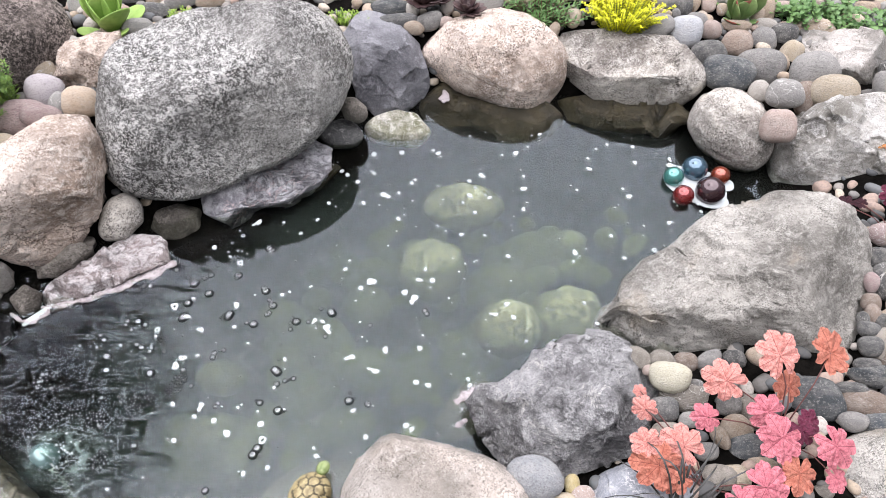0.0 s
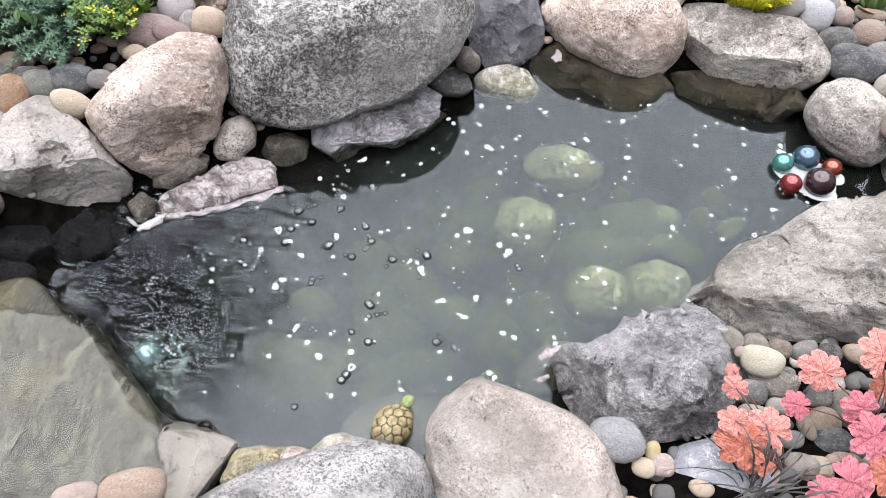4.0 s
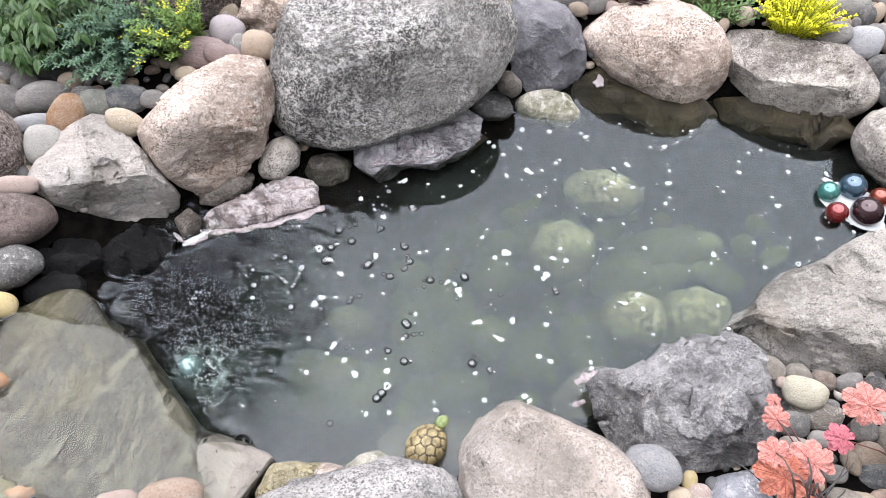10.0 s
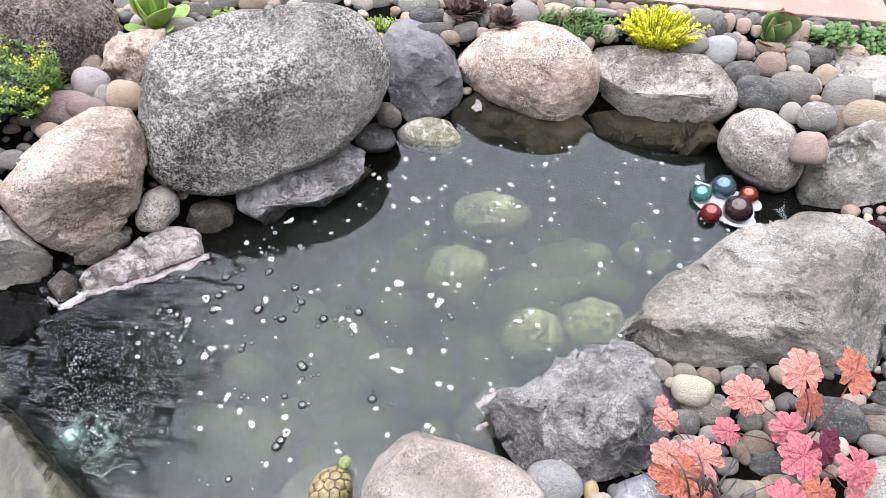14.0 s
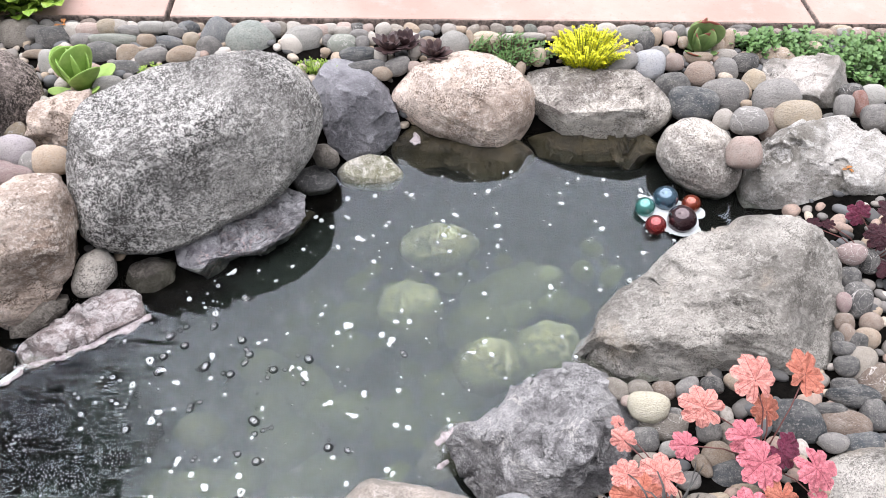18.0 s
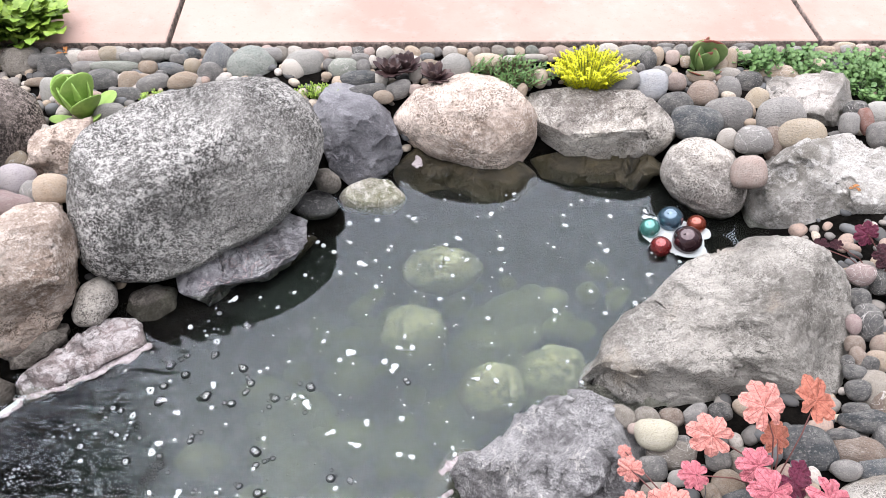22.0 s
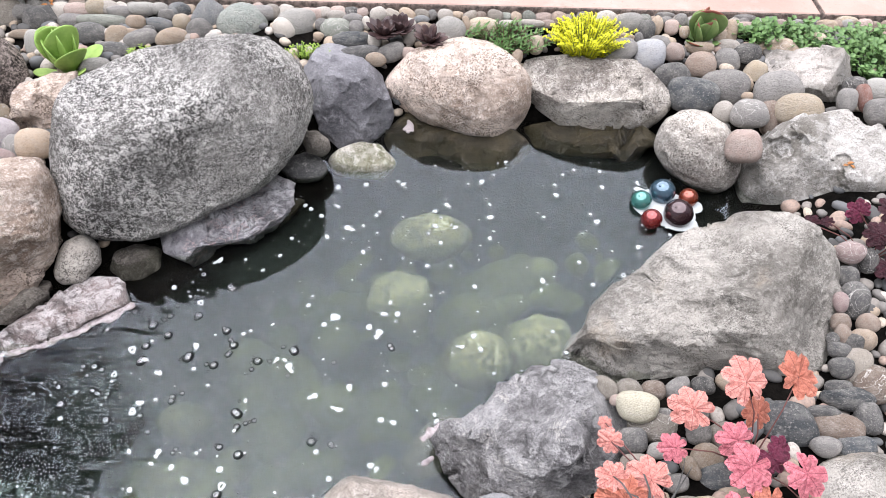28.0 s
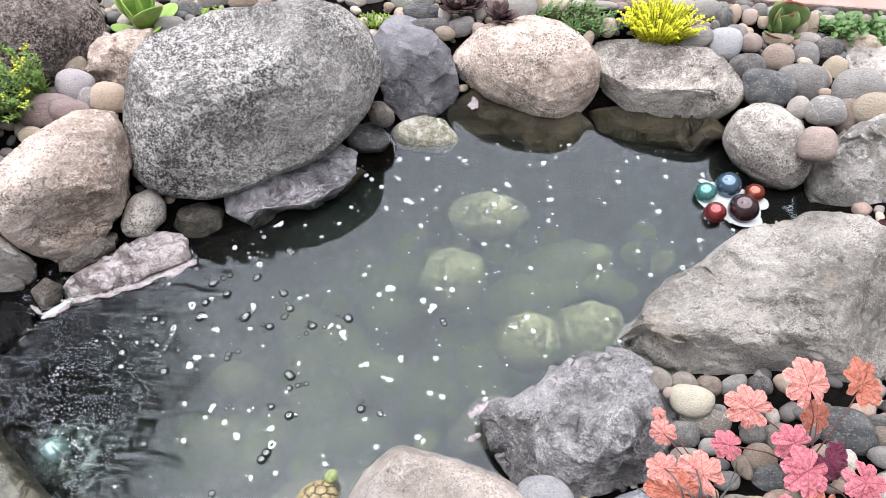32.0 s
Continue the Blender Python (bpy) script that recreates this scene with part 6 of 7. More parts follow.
def build_fall():
    stone_ob = rock("flagstone", (-1.06, 0.86, 0.055), (0, 0, 0),
                    (0.29, 0.205, 0.18, 0.18, 0.2, 0.3, 0.3, 0.25, 0.235, 0.21, 0.19, 0.18, 0.19, 0.22, 0.3, 0.38), 0.045, "caustic_stone",
                    "broad flat grey flagstone under a sheet of running water", power=7, lump=0.02, seed=71)
    stone_ob["category"] = "flagstone"
    stone_ob["group"] = "stones round the pond"
    xs, ys = np.linspace(-1.62, -0.66, 330), np.linspace(0.35, 1.2, 290)
    gx, gy = np.meshgrid(xs, ys)
    gz = fall_height(gx, gy)
    a, b = gx * 0.4 + gy * 0.92, gx * 0.92 - gy * 0.4
    gz += 0.004 * ridges(a, b, 9, 26, 11) + 0.004 * ridges(a, b, 22, 54, 12) + 0.003 * ridges(a, b, 50, 110, 13)
    d = pond_distance(gx, gy)
    gz -= 0.13 * step(1.03, 1.15, gy)
    keep = (d > -0.035) & (d < 0.75) & (gy < 1.17)
    nx, ny = len(xs), len(ys)
    faces = [(j * nx + i, j * nx + i + 1, (j + 1) * nx + i + 1, (j + 1) * nx + i) for j in range(ny - 1) for i in range(nx - 1) if keep[j, i]]
    used = sorted({k for f in faces for k in f})
    at = {k: n for n, k in enumerate(used)}
    pts = np.stack([gx, gy, gz], -1).reshape(-1, 3)[used]
    ob = new("water_stream", mesh_of("water_stream", pts, [[at[k] for k in f] for f in faces], "stream"))
    ob.visible_shadow = False
    tagged(ob, "thin clear sheet of water running over the slab", "water", kind="structure")


def stream_material():
    n = Nodes("stream_water")
    t = n.t
    t.nodes.remove(n.bsdf)
    clear = n.node("ShaderNodeBsdfRefraction", Roughness=0.0, IOR=1.33)
    clear.inputs["Color"].default_value = (0.9, 0.92, 0.88, 1)
    gloss = n.node("ShaderNodeBsdfGlossy", Roughness=0.03)
    fres = n.node("ShaderNodeFresnel", IOR=1.5)
    m = n.node("ShaderNodeMixShader")
    n.link(fres.outputs[0], m.inputs[0])
    n.link(clear.outputs[0], m.inputs[1])
    n.link(gloss.outputs[0], m.inputs[2])
    n.link(m.outputs[0], t.nodes["Material Output"].inputs["Surface"])
    return n.m


MAT["stream"] = stream_material()
build_fall()


# ---- foam, bubbles, floating balls, turtle ----
def blob(rng, r, wobble=0.3, thick=0.002, segs=18, hole=0.0):
    """A flat uneven disc with a rounded rim."""
    a0, a1, a2 = rng.uniform(0, 6.3), rng.uniform(0, 6.3), rng.uniform(0, 6.3)
    th = np.linspace(0, 2 * np.pi, segs, endpoint=False)
    rad = r * (1 + wobble * (np.sin(2 * th + a0) * 0.6 + np.sin(3 * th + a1) * 0.5 + 0.3 * np.sin(5 * th + a2)))
    verts, faces = [(hole * r * math.cos(t) * (1 + 0.3 * math.sin(2 * t + a1)), hole * r * math.sin(t), thick * (0.3 if hole else 1.0)) for t in th], []
    for k, (s, z) in enumerate(((0.8, thick), (1.0, thick * 0.4), (0.97, -thick))):
        verts += [(s * q * math.cos(t), s * q * math.sin(t), z) for q, t in zip(rad, th)]
    for i in range(segs):
        j = (i + 1) % segs
        for k in range(3):
            a, b = k * segs, (k + 1) * segs
            faces.append((a + i, b + i, b + j, a + j))
    return np.array(verts), faces


def foam_worm(rng):
    """A drawn-out, curling shred of foam about one unit long."""
    n, turn, wide = 16, rng.uniform(-1.8, 1.8), rng.uniform(0.17, 0.3)
    t = np.linspace(0, 1, n)
    ang = turn * t + 0.6 * np.sin(t * 6 + rng.uniform(0, 6))
    px, py = np.cumsum(np.cos(ang)) / n - 0.5, np.cumsum(np.sin(ang)) / n
    w = wide * np.sqrt(np.sin(np.pi * (0.06 + 0.88 * t))) * (1 + 0.5 * np.sin(t * 9 + rng.uniform(0, 6)))
    verts = []
    for q, z in ((-1.0, -0.02), (-0.85, 0.1), (0.0, 0.14), (0.85, 0.1), (1.0, -0.02)):
        verts += [(x - q * k * math.sin(a), y + q * k * math.cos(a), z) for x, y, k, a in zip(px, py, w, ang)]
    return np.array(verts), [(k * n + i, k * n + i + 1, (k + 1) * n + i + 1, (k + 1) * n + i) for k in range(4) for i in range(n - 1)]


def build_foam():
    rng = np.random.RandomState(21)
    discs, torn, worms = [], [], []
    for k in range(10):
        discs.append(mesh_of("foam_patch", *blob(rng, 1.0, 0.08 + 0.03 * (k % 4), 0.16, 26, 0.0), "foam"))
        torn.append(mesh_of("foam_patch", *blob(rng, 1.0, 0.22, 0.16, 30, (0.14, 0.26, 0.38)[k % 3]), "foam"))
        worms.append(mesh_of("foam_patch", *foam_worm(rng), "foam"))
    done = 0
    while done < 170:
        x, y = rng.uniform(-0.8, 0.92), rng.uniform(0.98, 2.12)
        if off_shore(x, y) > -0.05:
            continue
        shapes, low, high = ((discs, 0.0035, 0.008), (discs, 0.004, 0.01), (torn, 0.007, 0.0135), (discs, 0.003, 0.007), (worms, 0.02, 0.038))[done % 5 if done < 90 else done % 2]
        ob = new("foam_patch", shapes[rng.randint(10)])
        size = low + (high - low) * rng.uniform(0, 1) ** 1.5
        ob.matrix_world = pose(x, y, surface(x, y) + 0.0012, 0, 0, rng.uniform(0, 360)) @ Matrix.Diagonal((size, size * rng.uniform(0.7, 1.0), 0.01, 1))
        shape = "round" if shapes is discs else "ring-shaped" if shapes is torn else "drawn-out"
        tagged(ob, f"small {shape} white patch of foam floating on the pond", "foam", "foam on the pond")
        done += 1
    verts, faces, base = [], [], 0
    for k in range(520):
        while True:
            x, y = rng.uniform(-0.85, 0.9), rng.uniform(0.95, 2.1)
            if off_shore(x, y) < -0.04:
                break
        v, f = blob(rng, 0.0009 + 0.0025 * rng.uniform(0, 1) ** 2, 0.15, 0.0012, 8)
        verts.append(v + (x, y, surface(x, y) + 0.0008))
        faces += [[i + base for i in q] for q in f]
        base += len(v)
    tagged(new("foam_flecks", mesh_of("foam_flecks", np.concatenate(verts), faces, "foam")), "tiny white foam flecks scattered over the water", "foam", kind="stuff")
    # larger rafts: round the floating balls, round the turtle, at the foot of the rosy rock
    for x, y, a, b, turn, wob in ((0.752, 1.908, 0.094, 0.074, -20, 0.05), (-0.305, 0.957, 0.032, 0.036, 10, 0.06), (-1.0, 1.39, 0.04, 0.01, 52, 0.2),
                                  (0.84, 1.915, 0.03, 0.026, 0, 0.08), (0.79, 1.845, 0.05, 0.026, 0, 0.07)):
        v, f = blob(rng, 1.0, wob, 0.15, 40)
        ob = new("foam_patch", mesh_of("foam_patch", v, f, "foam"))
        ob.matrix_world = pose(x, y, 0.0012, 0, 0, turn) @ Matrix.Diagonal((a, b, 0.012, 1))
        tagged(ob, "lacy white foam gathered at the water edge", "foam", "foam on the pond")


build_foam()


def foam_band(line, widths, seed, label="lacy pinkish white foam gathered along the rosy rock"):
    """A lacy raft of foam that lies along a run of the waterline."""
    rng = np.random.RandomState(seed)
    n = 60
    at = np.linspace(0, len(line) - 1, n)
    px, py = (np.interp(at, range(len(line)), [p[k] for p in line]) for k in (0, 1))
    w = np.interp(at, range(len(line)), widths)
    w = w * (1 + 0.35 * np.sin(at * 5 + rng.uniform(0, 6)) + 0.3 * rng.uniform(-1, 1, n))
    dx, dy = np.gradient(px), np.gradient(py)
    ln = np.hypot(dx, dy)
    nx, ny = -dy / ln, dx / ln
    verts, faces = [], []
    for s, z in ((-0.8, 0.0), (-0.7, 0.0018), (0.0, 0.0025), (0.7, 0.0018), (0.8, 0.0)):
        verts += [(a + u * q * s, b + v * q * s, z + rng.uniform(0, 0.0015)) for a, b, u, v, q in zip(px, py, nx, ny, w)]
    for k in range(4):
        faces += [(k * n + i, k * n + i + 1, (k + 1) * n + i + 1, (k + 1) * n + i) for i in range(n - 1)]
    tagged(new("foam_patch", mesh_of("foam_patch", verts, faces, "crust_foam")), label, "foam", "foam on the pond")


plain("crust_foam", (0.38, 0.34, 0.345), 0.7, (0.2, 0.17, 0.175), 90)
foam_band([(-1.0, 1.412), (-0.953, 1.42), (-0.897, 1.442), (-0.843, 1.471), (-0.79, 1.506), (-0.737, 1.54), (-0.703, 1.562)], (0.004, 0.01, 0.012, 0.014, 0.018, 0.022, 0.006), 3)
foam_band([(-1.067, 1.393), (-1.034, 1.371), (-1.003, 1.372), (-0.981, 1.397), (-0.982, 1.424)], (0.003, 0.007, 0.008, 0.007, 0.004), 4)

stain = "pinkish white scum drawn out over the sunken rock"
foam_band([(0.022, 1.186), (0.042, 1.2), (0.06, 1.214), (0.078, 1.222)], (0.006, 0.016, 0.013, 0.01), 5, stain)
foam_band([(0.022, 1.125), (0.036, 1.136), (0.05, 1.145)], (0.004, 0.009, 0.004), 6, stain)


def build_bubbles():
    """Half-round films on the water; a dark ring paints each one's edge refraction."""
    rng = np.random.RandomState(31)
    v, f = ICO[2]
    films, rims, froth = ([], [], []), ([], [], []), ([], [], [])

    def add(to, pts, faces, at):
        base = len(to[0]) and to[2][-1]
        to[0].append(pts + at)
        to[2].append(base + len(pts))
        to[1].extend([[i + base for i in q] for q in faces])

    th = np.linspace(0, 2 * np.pi, 14, endpoint=False)
    ring_v = np.concatenate([np.stack([(1 + 0.23 * math.cos(a)) * np.cos(th), (1 + 0.23 * math.cos(a)) * np.sin(th), np.full(14, 0.2 * math.sin(a))], 1) for a in np.linspace(0, 2 * np.pi, 5, endpoint=False)])
    ring_f = [(k * 14 + i, k * 14 + (i + 1) % 14, (k + 1) % 5 * 14 + (i + 1) % 14, (k + 1) % 5 * 14 + i) for k in range(5) for i in range(14)]

    def bubble(x, y, r, z=0.0):
        z += surface(x, y)
        add(films, v * (r * 0.66, r * 0.66, r * 0.5), f, (x, y, z))
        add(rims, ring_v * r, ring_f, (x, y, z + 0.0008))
        # White inner ring paints the bright glint inside the larger films.
        if r > 0.005:
            add(froth, ring_v * (r * 0.5, r * 0.5, r * 0.4), ring_f, (x - 0.1 * r, y, z + r * 0.45))

    def raft(x, y, a, b, turn, size):
        """Bubbles of like size packed side by side in an oval."""
        c, s = math.cos(radians(turn)), math.sin(radians(turn))
        for j in range(-12, 13):
            for i in range(-12, 13):
                u, w = (i + 0.5 * (j % 2)) * size * 1.9 + rng.normal(0, size * 0.2), j * size * 1.65 + rng.normal(0, size * 0.2)
                if (u / a) ** 2 + (w / b) ** 2 < 1 + rng.normal(0, 0.15):
                    bubble(x + u * c - w * s, y + u * s + w * c, size * rng.uniform(0.7, 1.15), rng.uniform(0, 0.003))

    for x, y, a, b, turn, size in ((-0.63, 1.21, 0.034, 0.016, 60, 0.0042), (-0.7, 1.17, 0.03, 0.016, 25, 0.004), (-0.92, 1.21, 0.03, 0.022, 10, 0.005), (-0.86, 1.14, 0.045, 0.018, 15, 0.0042),
                                   (-0.79, 1.12, 0.028, 0.018, -10, 0.0042), (-0.76, 1.03, 0.022, 0.016, 70, 0.0042), (-0.69, 1.33, 0.014, 0.01, 30, 0.0042), (-0.55, 1.4, 0.012, 0.009, 0, 0.004), (-0.83, 1.2, 0.02, 0.009, 40, 0.004)):
        raft(x, y, a, b, turn, size)
    placed = 0
    while placed < 90:
        x, y = -0.58 + rng.normal(0, 0.21), 1.4 + rng.normal(0, 0.17)
        if off_shore(x, y) < -0.06:
            placed += 1
            for _ in range(rng.choice((1, 1, 1, 2, 3))):
                bubble(x + rng.normal(0, 0.006), y + rng.normal(0, 0.006), rng.choice((0.003, 0.004, 0.0055, 0.007, 0.0095)))
    tagged(new("bubbles", mesh_of("bubbles", np.concatenate(films[0]), films[1], "bubble")), "clear bubbles drifting below the waterfall", "bubbles", kind="stuff")
    tagged(new("bubble_rims", mesh_of("bubble_rims", np.concatenate(rims[0]), rims[1], "rim")), "dark rings painted for the refraction at the bubble edges", "bubbles", kind="stuff")
    for _ in range(60):
        a, r = rng.uniform(0, 6.3), abs(rng.normal(0, 0.07))
        add(froth, v * rng.uniform(0.0008, 0.0024), f, (-0.84 + r * math.cos(a) * 1.1, 1.05 + r * math.sin(a), rng.uniform(0, 0.006)))
    tagged(new("froth", mesh_of("froth", np.concatenate(froth[0]), froth[1], "foam")), "white froth where the water falls in and painted bubble glints", "froth", kind="stuff")


# Matt black, so the rings paint the bubbles' dark outlines.
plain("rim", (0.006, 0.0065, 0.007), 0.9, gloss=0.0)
build_bubbles()


def build_balls():
    v, f = ICO[4]
    for x, y, r, mat, tint in ((0.683, 1.926, 0.031, "glass_teal", "teal green"), (0.753, 1.959, 0.039, "glass_blue", "smoky blue"), (0.829, 1.939, 0.029, "glass_amber", "amber red"),
                               (0.781, 1.871, 0.043, "glass_plum", "dark plum"), (0.699, 1.853, 0.031, "glass_red", "ruby red"), (-0.887, 1.042, 0.036, "glass_pale", "pale teal")):
        ob = new("glass_ball", mesh_of("glass_ball", v * r, f, mat))
        ob.location = (x, y, r * 0.45 if x > 0 else -0.026)
        tagged(ob, f"glossy {tint} glass ball floating on the pond" if x > 0 else "pale teal glass ball in the splash of the fall", "glass ball", "floating glass balls")
        knob = part("pontil", mesh_of("pontil", ICO[2][0] * (r * 0.09, r * 0.09, r * 0.05), ICO[2][1], mat), ob)
        knob.location = (-0.45 * r, -0.2 * r, r * 0.865)


build_balls()


def build_turtle():
    v, f = ICO[5]
    p = v.copy()
    low = p[:, 2] < 0
    p[low, 2] *= 0.25
    p *= (0.052, 0.044, 0.034)
    hexes = [(0.0, 0.0), (0.024, 0.0), (-0.025, 0.0), (0.012, 0.021), (0.012, -0.021), (-0.013, 0.021), (-0.013, -0.021), (0.039, 0.018), (0.039, -0.018),
             (-0.038, 0.016), (-0.038, -0.016), (0.0, 0.037), (0.0, -0.037), (0.024, 0.034), (0.024, -0.034), (-0.025, 0.034), (-0.025, -0.034), (0.047, 0), (-0.046, 0)]
    d = np.sort(np.stack([np.hypot(p[:, 0] - a, p[:, 1] - b) for a, b in hexes]), 0)
    groove = np.exp(-(((d[1] - d[0]) / 0.003) ** 2)) * (p[:, 2] > 0.002)
    p = p * (1 - 0.06 * groove)[:, None]
    hv, hf = ICO[3]
    pieces = [(hv * (0.017, 0.014, 0.012) + (0.06, 0.004, 0.016), hf)]
    verts, faces, base = [p], [list(q) for q in f], len(p)
    for q, hfaces in pieces:
        verts.append(q)
        faces += [[i + base for i in t] for t in hfaces]
        base += len(q)
    me = mesh_of("turtle_ornament", np.concatenate(verts), faces, "turtle_shell")
    me.materials.append(MAT["turtle_skin"])
    me.materials.append(MAT["groove"])
    for poly in me.polygons:
        i = poly.vertices[0]
        poly.material_index = 1 if i >= len(p) else (2 if groove[i] > 0.4 else 0)
    ob = new("turtle_ornament", me)
    ob.matrix_world = pose(-0.292, 0.955, 0.022, 0, 0, 62)
    tagged(ob, "small cast turtle ornament with a tan plated shell", "ornament")


plain("groove", (0.06, 0.05, 0.03), 0.8)
build_turtle()


# ---- plants ----
def tube(points, r0, r1, sides=6):
    verts, faces, n = [], [], len(points)
    for k, p in enumerate(points):
        p = Vector(p)
        q = Vector(points[min(k + 1, n - 1)]) - Vector(points[max(k - 1, 0)])
        side = q.cross(Vector((0.3, 0.9, 0.2))).normalized()
        up = side.cross(q).normalized()
        r = r0 + (r1 - r0) * k / (n - 1)
        for s in range(sides):
            a = 2 * math.pi * s / sides
            verts.append(tuple(p + side * (r * math.cos(a)) + up * (r * math.sin(a))))
    for k in range(n - 1):
        for s in range(sides):
            t = (s + 1) % sides
            faces.append((k * sides + s, k * sides + t, (k + 1) * sides + t, (k + 1) * sides + s))
    return np.array(verts), faces


def lobed_leaf(rng, mat, lobes=7):
    """A rounded leaf with shallow scalloped lobes, a heart-shaped foot and puckers between its veins."""
    nr, na = 11, 112
    verts, faces, uvs = [(0, 0, 0)], [], [(0.5, 0.0)]
    j0, j1, curl, fold = rng.uniform(0, 6.3), rng.uniform(0, 6.3), rng.uniform(0.06, 0.28), rng.uniform(-0.06, 0.16)
    for k in range(1, nr + 1):
        for i in range(na):
            th = 2 * math.pi * i / na - math.pi
            lobe = abs(math.cos(lobes * th / 2))
            edge = 0.69 + 0.25 * lobe**0.75 + 0.055 * abs(math.cos(lobes * 1.5 * th)) + 0.05 * math.sin(2 * th + j1)
            edge *= (1 + 0.1 * math.cos(th)) * (1 - 0.7 * math.exp(-(((abs(th) - math.pi) / 0.14) ** 2)))
            r = k / nr
            rad = r * (edge * r**0.6 + 0.8 * (1 - r**0.6))
            x, y = rad * math.cos(th), rad * math.sin(th)
            z = 0.14 * r * r * noise.noise(Vector((2.6 * x + j0 * 5, 2.6 * y, j1))) - curl * rad * rad + fold * abs(y)
            z += 0.045 * math.sin(math.pi * r) * (1 - lobe) - 0.02 * r * lobe + 0.035 * r**3 * math.sin(lobes * 2 * th + j0) + 0.05 * r * math.sin(3 * th + j1)
            verts.append((x, y, z))
            uvs.append((th / (2 * math.pi) * lobes + 0.5, r))
    for i in range(na):
        faces.append((0, 1 + i, 1 + (i + 1) % na))
        for k in range(nr - 1):
            a, b = 1 + k * na, 1 + (k + 1) * na
            j = (i + 1) % na
            faces.append((a + i, b + i, b + j, a + j))
    return mesh_of("leaf", verts, faces, mat, True, uvs)


def leafy_plant(name, label, root, leaves, seed):
    """Lobed leaves on thin stalks from one crown. leaves: x, y, z, radius, material, lean east, lean south."""
    rng = random.Random(seed)
    base = tagged(new(name), label, "plant", "coral-leaved plants")
    base.location = root
    for x, y, z, r, mat, east, south in leaves:
        ob = part("leaf", lobed_leaf(rng, mat), base)
        n = Vector((east, -south, 1)).normalized()
        away = Vector((x - root[0], y - root[1], 0))
        if away.length < 1e-3:
            away = Vector((1, 0, 0))
        ahead = (away - n * away.dot(n)).normalized()
        side = n.cross(ahead)
        m = Matrix((ahead, side, n)).transposed().to_4x4()
        place, r = Vector((x, y, z)) - Vector(root), r * 0.9
        ob.matrix_local = Matrix.Translation(place) @ m @ Matrix.Diagonal((r, r, r, 1))
        mid = Vector((place.x * 0.55, place.y * 0.55, place.z * 0.75 + 0.004))
        v, f = tube([(0, 0, 0), tuple(mid * 0.6), tuple(mid), tuple(place)], 0.0018, 0.0013)
        part("stem", mesh_of("stem", v, f, "stem"), base)


heuchera_material("dusk_leaf", (0.035, 0.008, 0.014), (0.018, 0.005, 0.009), (0.07, 0.014, 0.022))
leafy_plant("heuchera", "coral and rose veined heuchera growing among pebbles", (0.68, 1.04, 0.19),
            [(0.650, 1.149, 0.34, 0.057, "coral_leaf", 0.1, 0.4), (0.758, 1.159, 0.34, 0.055, "rust_leaf", 0.3, 0.3), (0.543, 1.106, 0.31, 0.05, "coral_leaf", -0.3, 0.5),
             (0.504, 1.045, 0.27, 0.034, "rose_leaf", -0.1, 0.4), (0.629, 0.993, 0.3, 0.053, "rose_leaf", 0, 0.4), (0.731, 0.978, 0.3, 0.051, "rose_leaf", 0.2, 0.4),
             (0.623, 1.051, 0.29, 0.042, "rose_leaf", -0.1, 0.5), (0.691, 1.022, 0.27, 0.034, "plum_leaf", 0, 0.3), (0.715, 1.045, 0.26, 0.03, "plum_leaf", 0.1, 0.3),
             (0.66, 0.934, 0.27, 0.044, "rust_leaf", 0.1, 0.4), (0.69, 1.115, 0.27, 0.04, "rust_leaf", 0.2, 0.5), (0.735, 0.93, 0.26, 0.03, "rose_leaf", 0.2, 0.2)], 3)
leafy_plant("heuchera", "coral heuchera beside the veined rock", (0.5, 0.93, 0.19),
            [(0.44, 0.979, 0.28, 0.05, "coral_leaf", -0.1, 0.4), (0.388, 0.945, 0.27, 0.056, "rust_leaf", -0.2, 0.4), (0.381, 1.059, 0.27, 0.03, "coral_leaf", -0.4, 0.6),
             (0.37, 0.985, 0.28, 0.035, "coral_leaf", -0.3, 0.3), (0.587, 0.906, 0.27, 0.055, "rose_leaf", 0, 0.4), (0.535, 0.88, 0.26, 0.04, "rose_leaf", 0, 0.3),
             (0.43, 0.93, 0.25, 0.04, "rust_leaf", 0.1, 0.3), (0.375, 1.095, 0.275, 0.016, "coral_leaf", -0.3, 0.4)], 4)
leafy_plant("heuchera", "dark purple heuchera at the rim of the pond", (1.16, 1.58, 0.17),
            [(1.109, 1.65, 0.28, 0.036, "plum_leaf", -0.3, 1.1), (0.998, 1.641, 0.245, 0.028, "dusk_leaf", -0.7, 0.5), (1.14, 1.585, 0.27, 0.04, "dusk_leaf", -0.4, 0.6),
             (1.18, 1.64, 0.29, 0.045, "dusk_leaf", 0.2, 0.5), (1.06, 1.665, 0.225, 0.018, "dusk_leaf", -0.5, 0.3), (1.2, 1.55, 0.25, 0.05, "dusk_leaf", 0, 0.3),
             (1.25, 1.6, 0.27, 0.05, "dusk_leaf", 0.3, 0.3), (1.16, 1.53, 0.22, 0.04, "dusk_leaf", -0.2, 0.2)], 5)


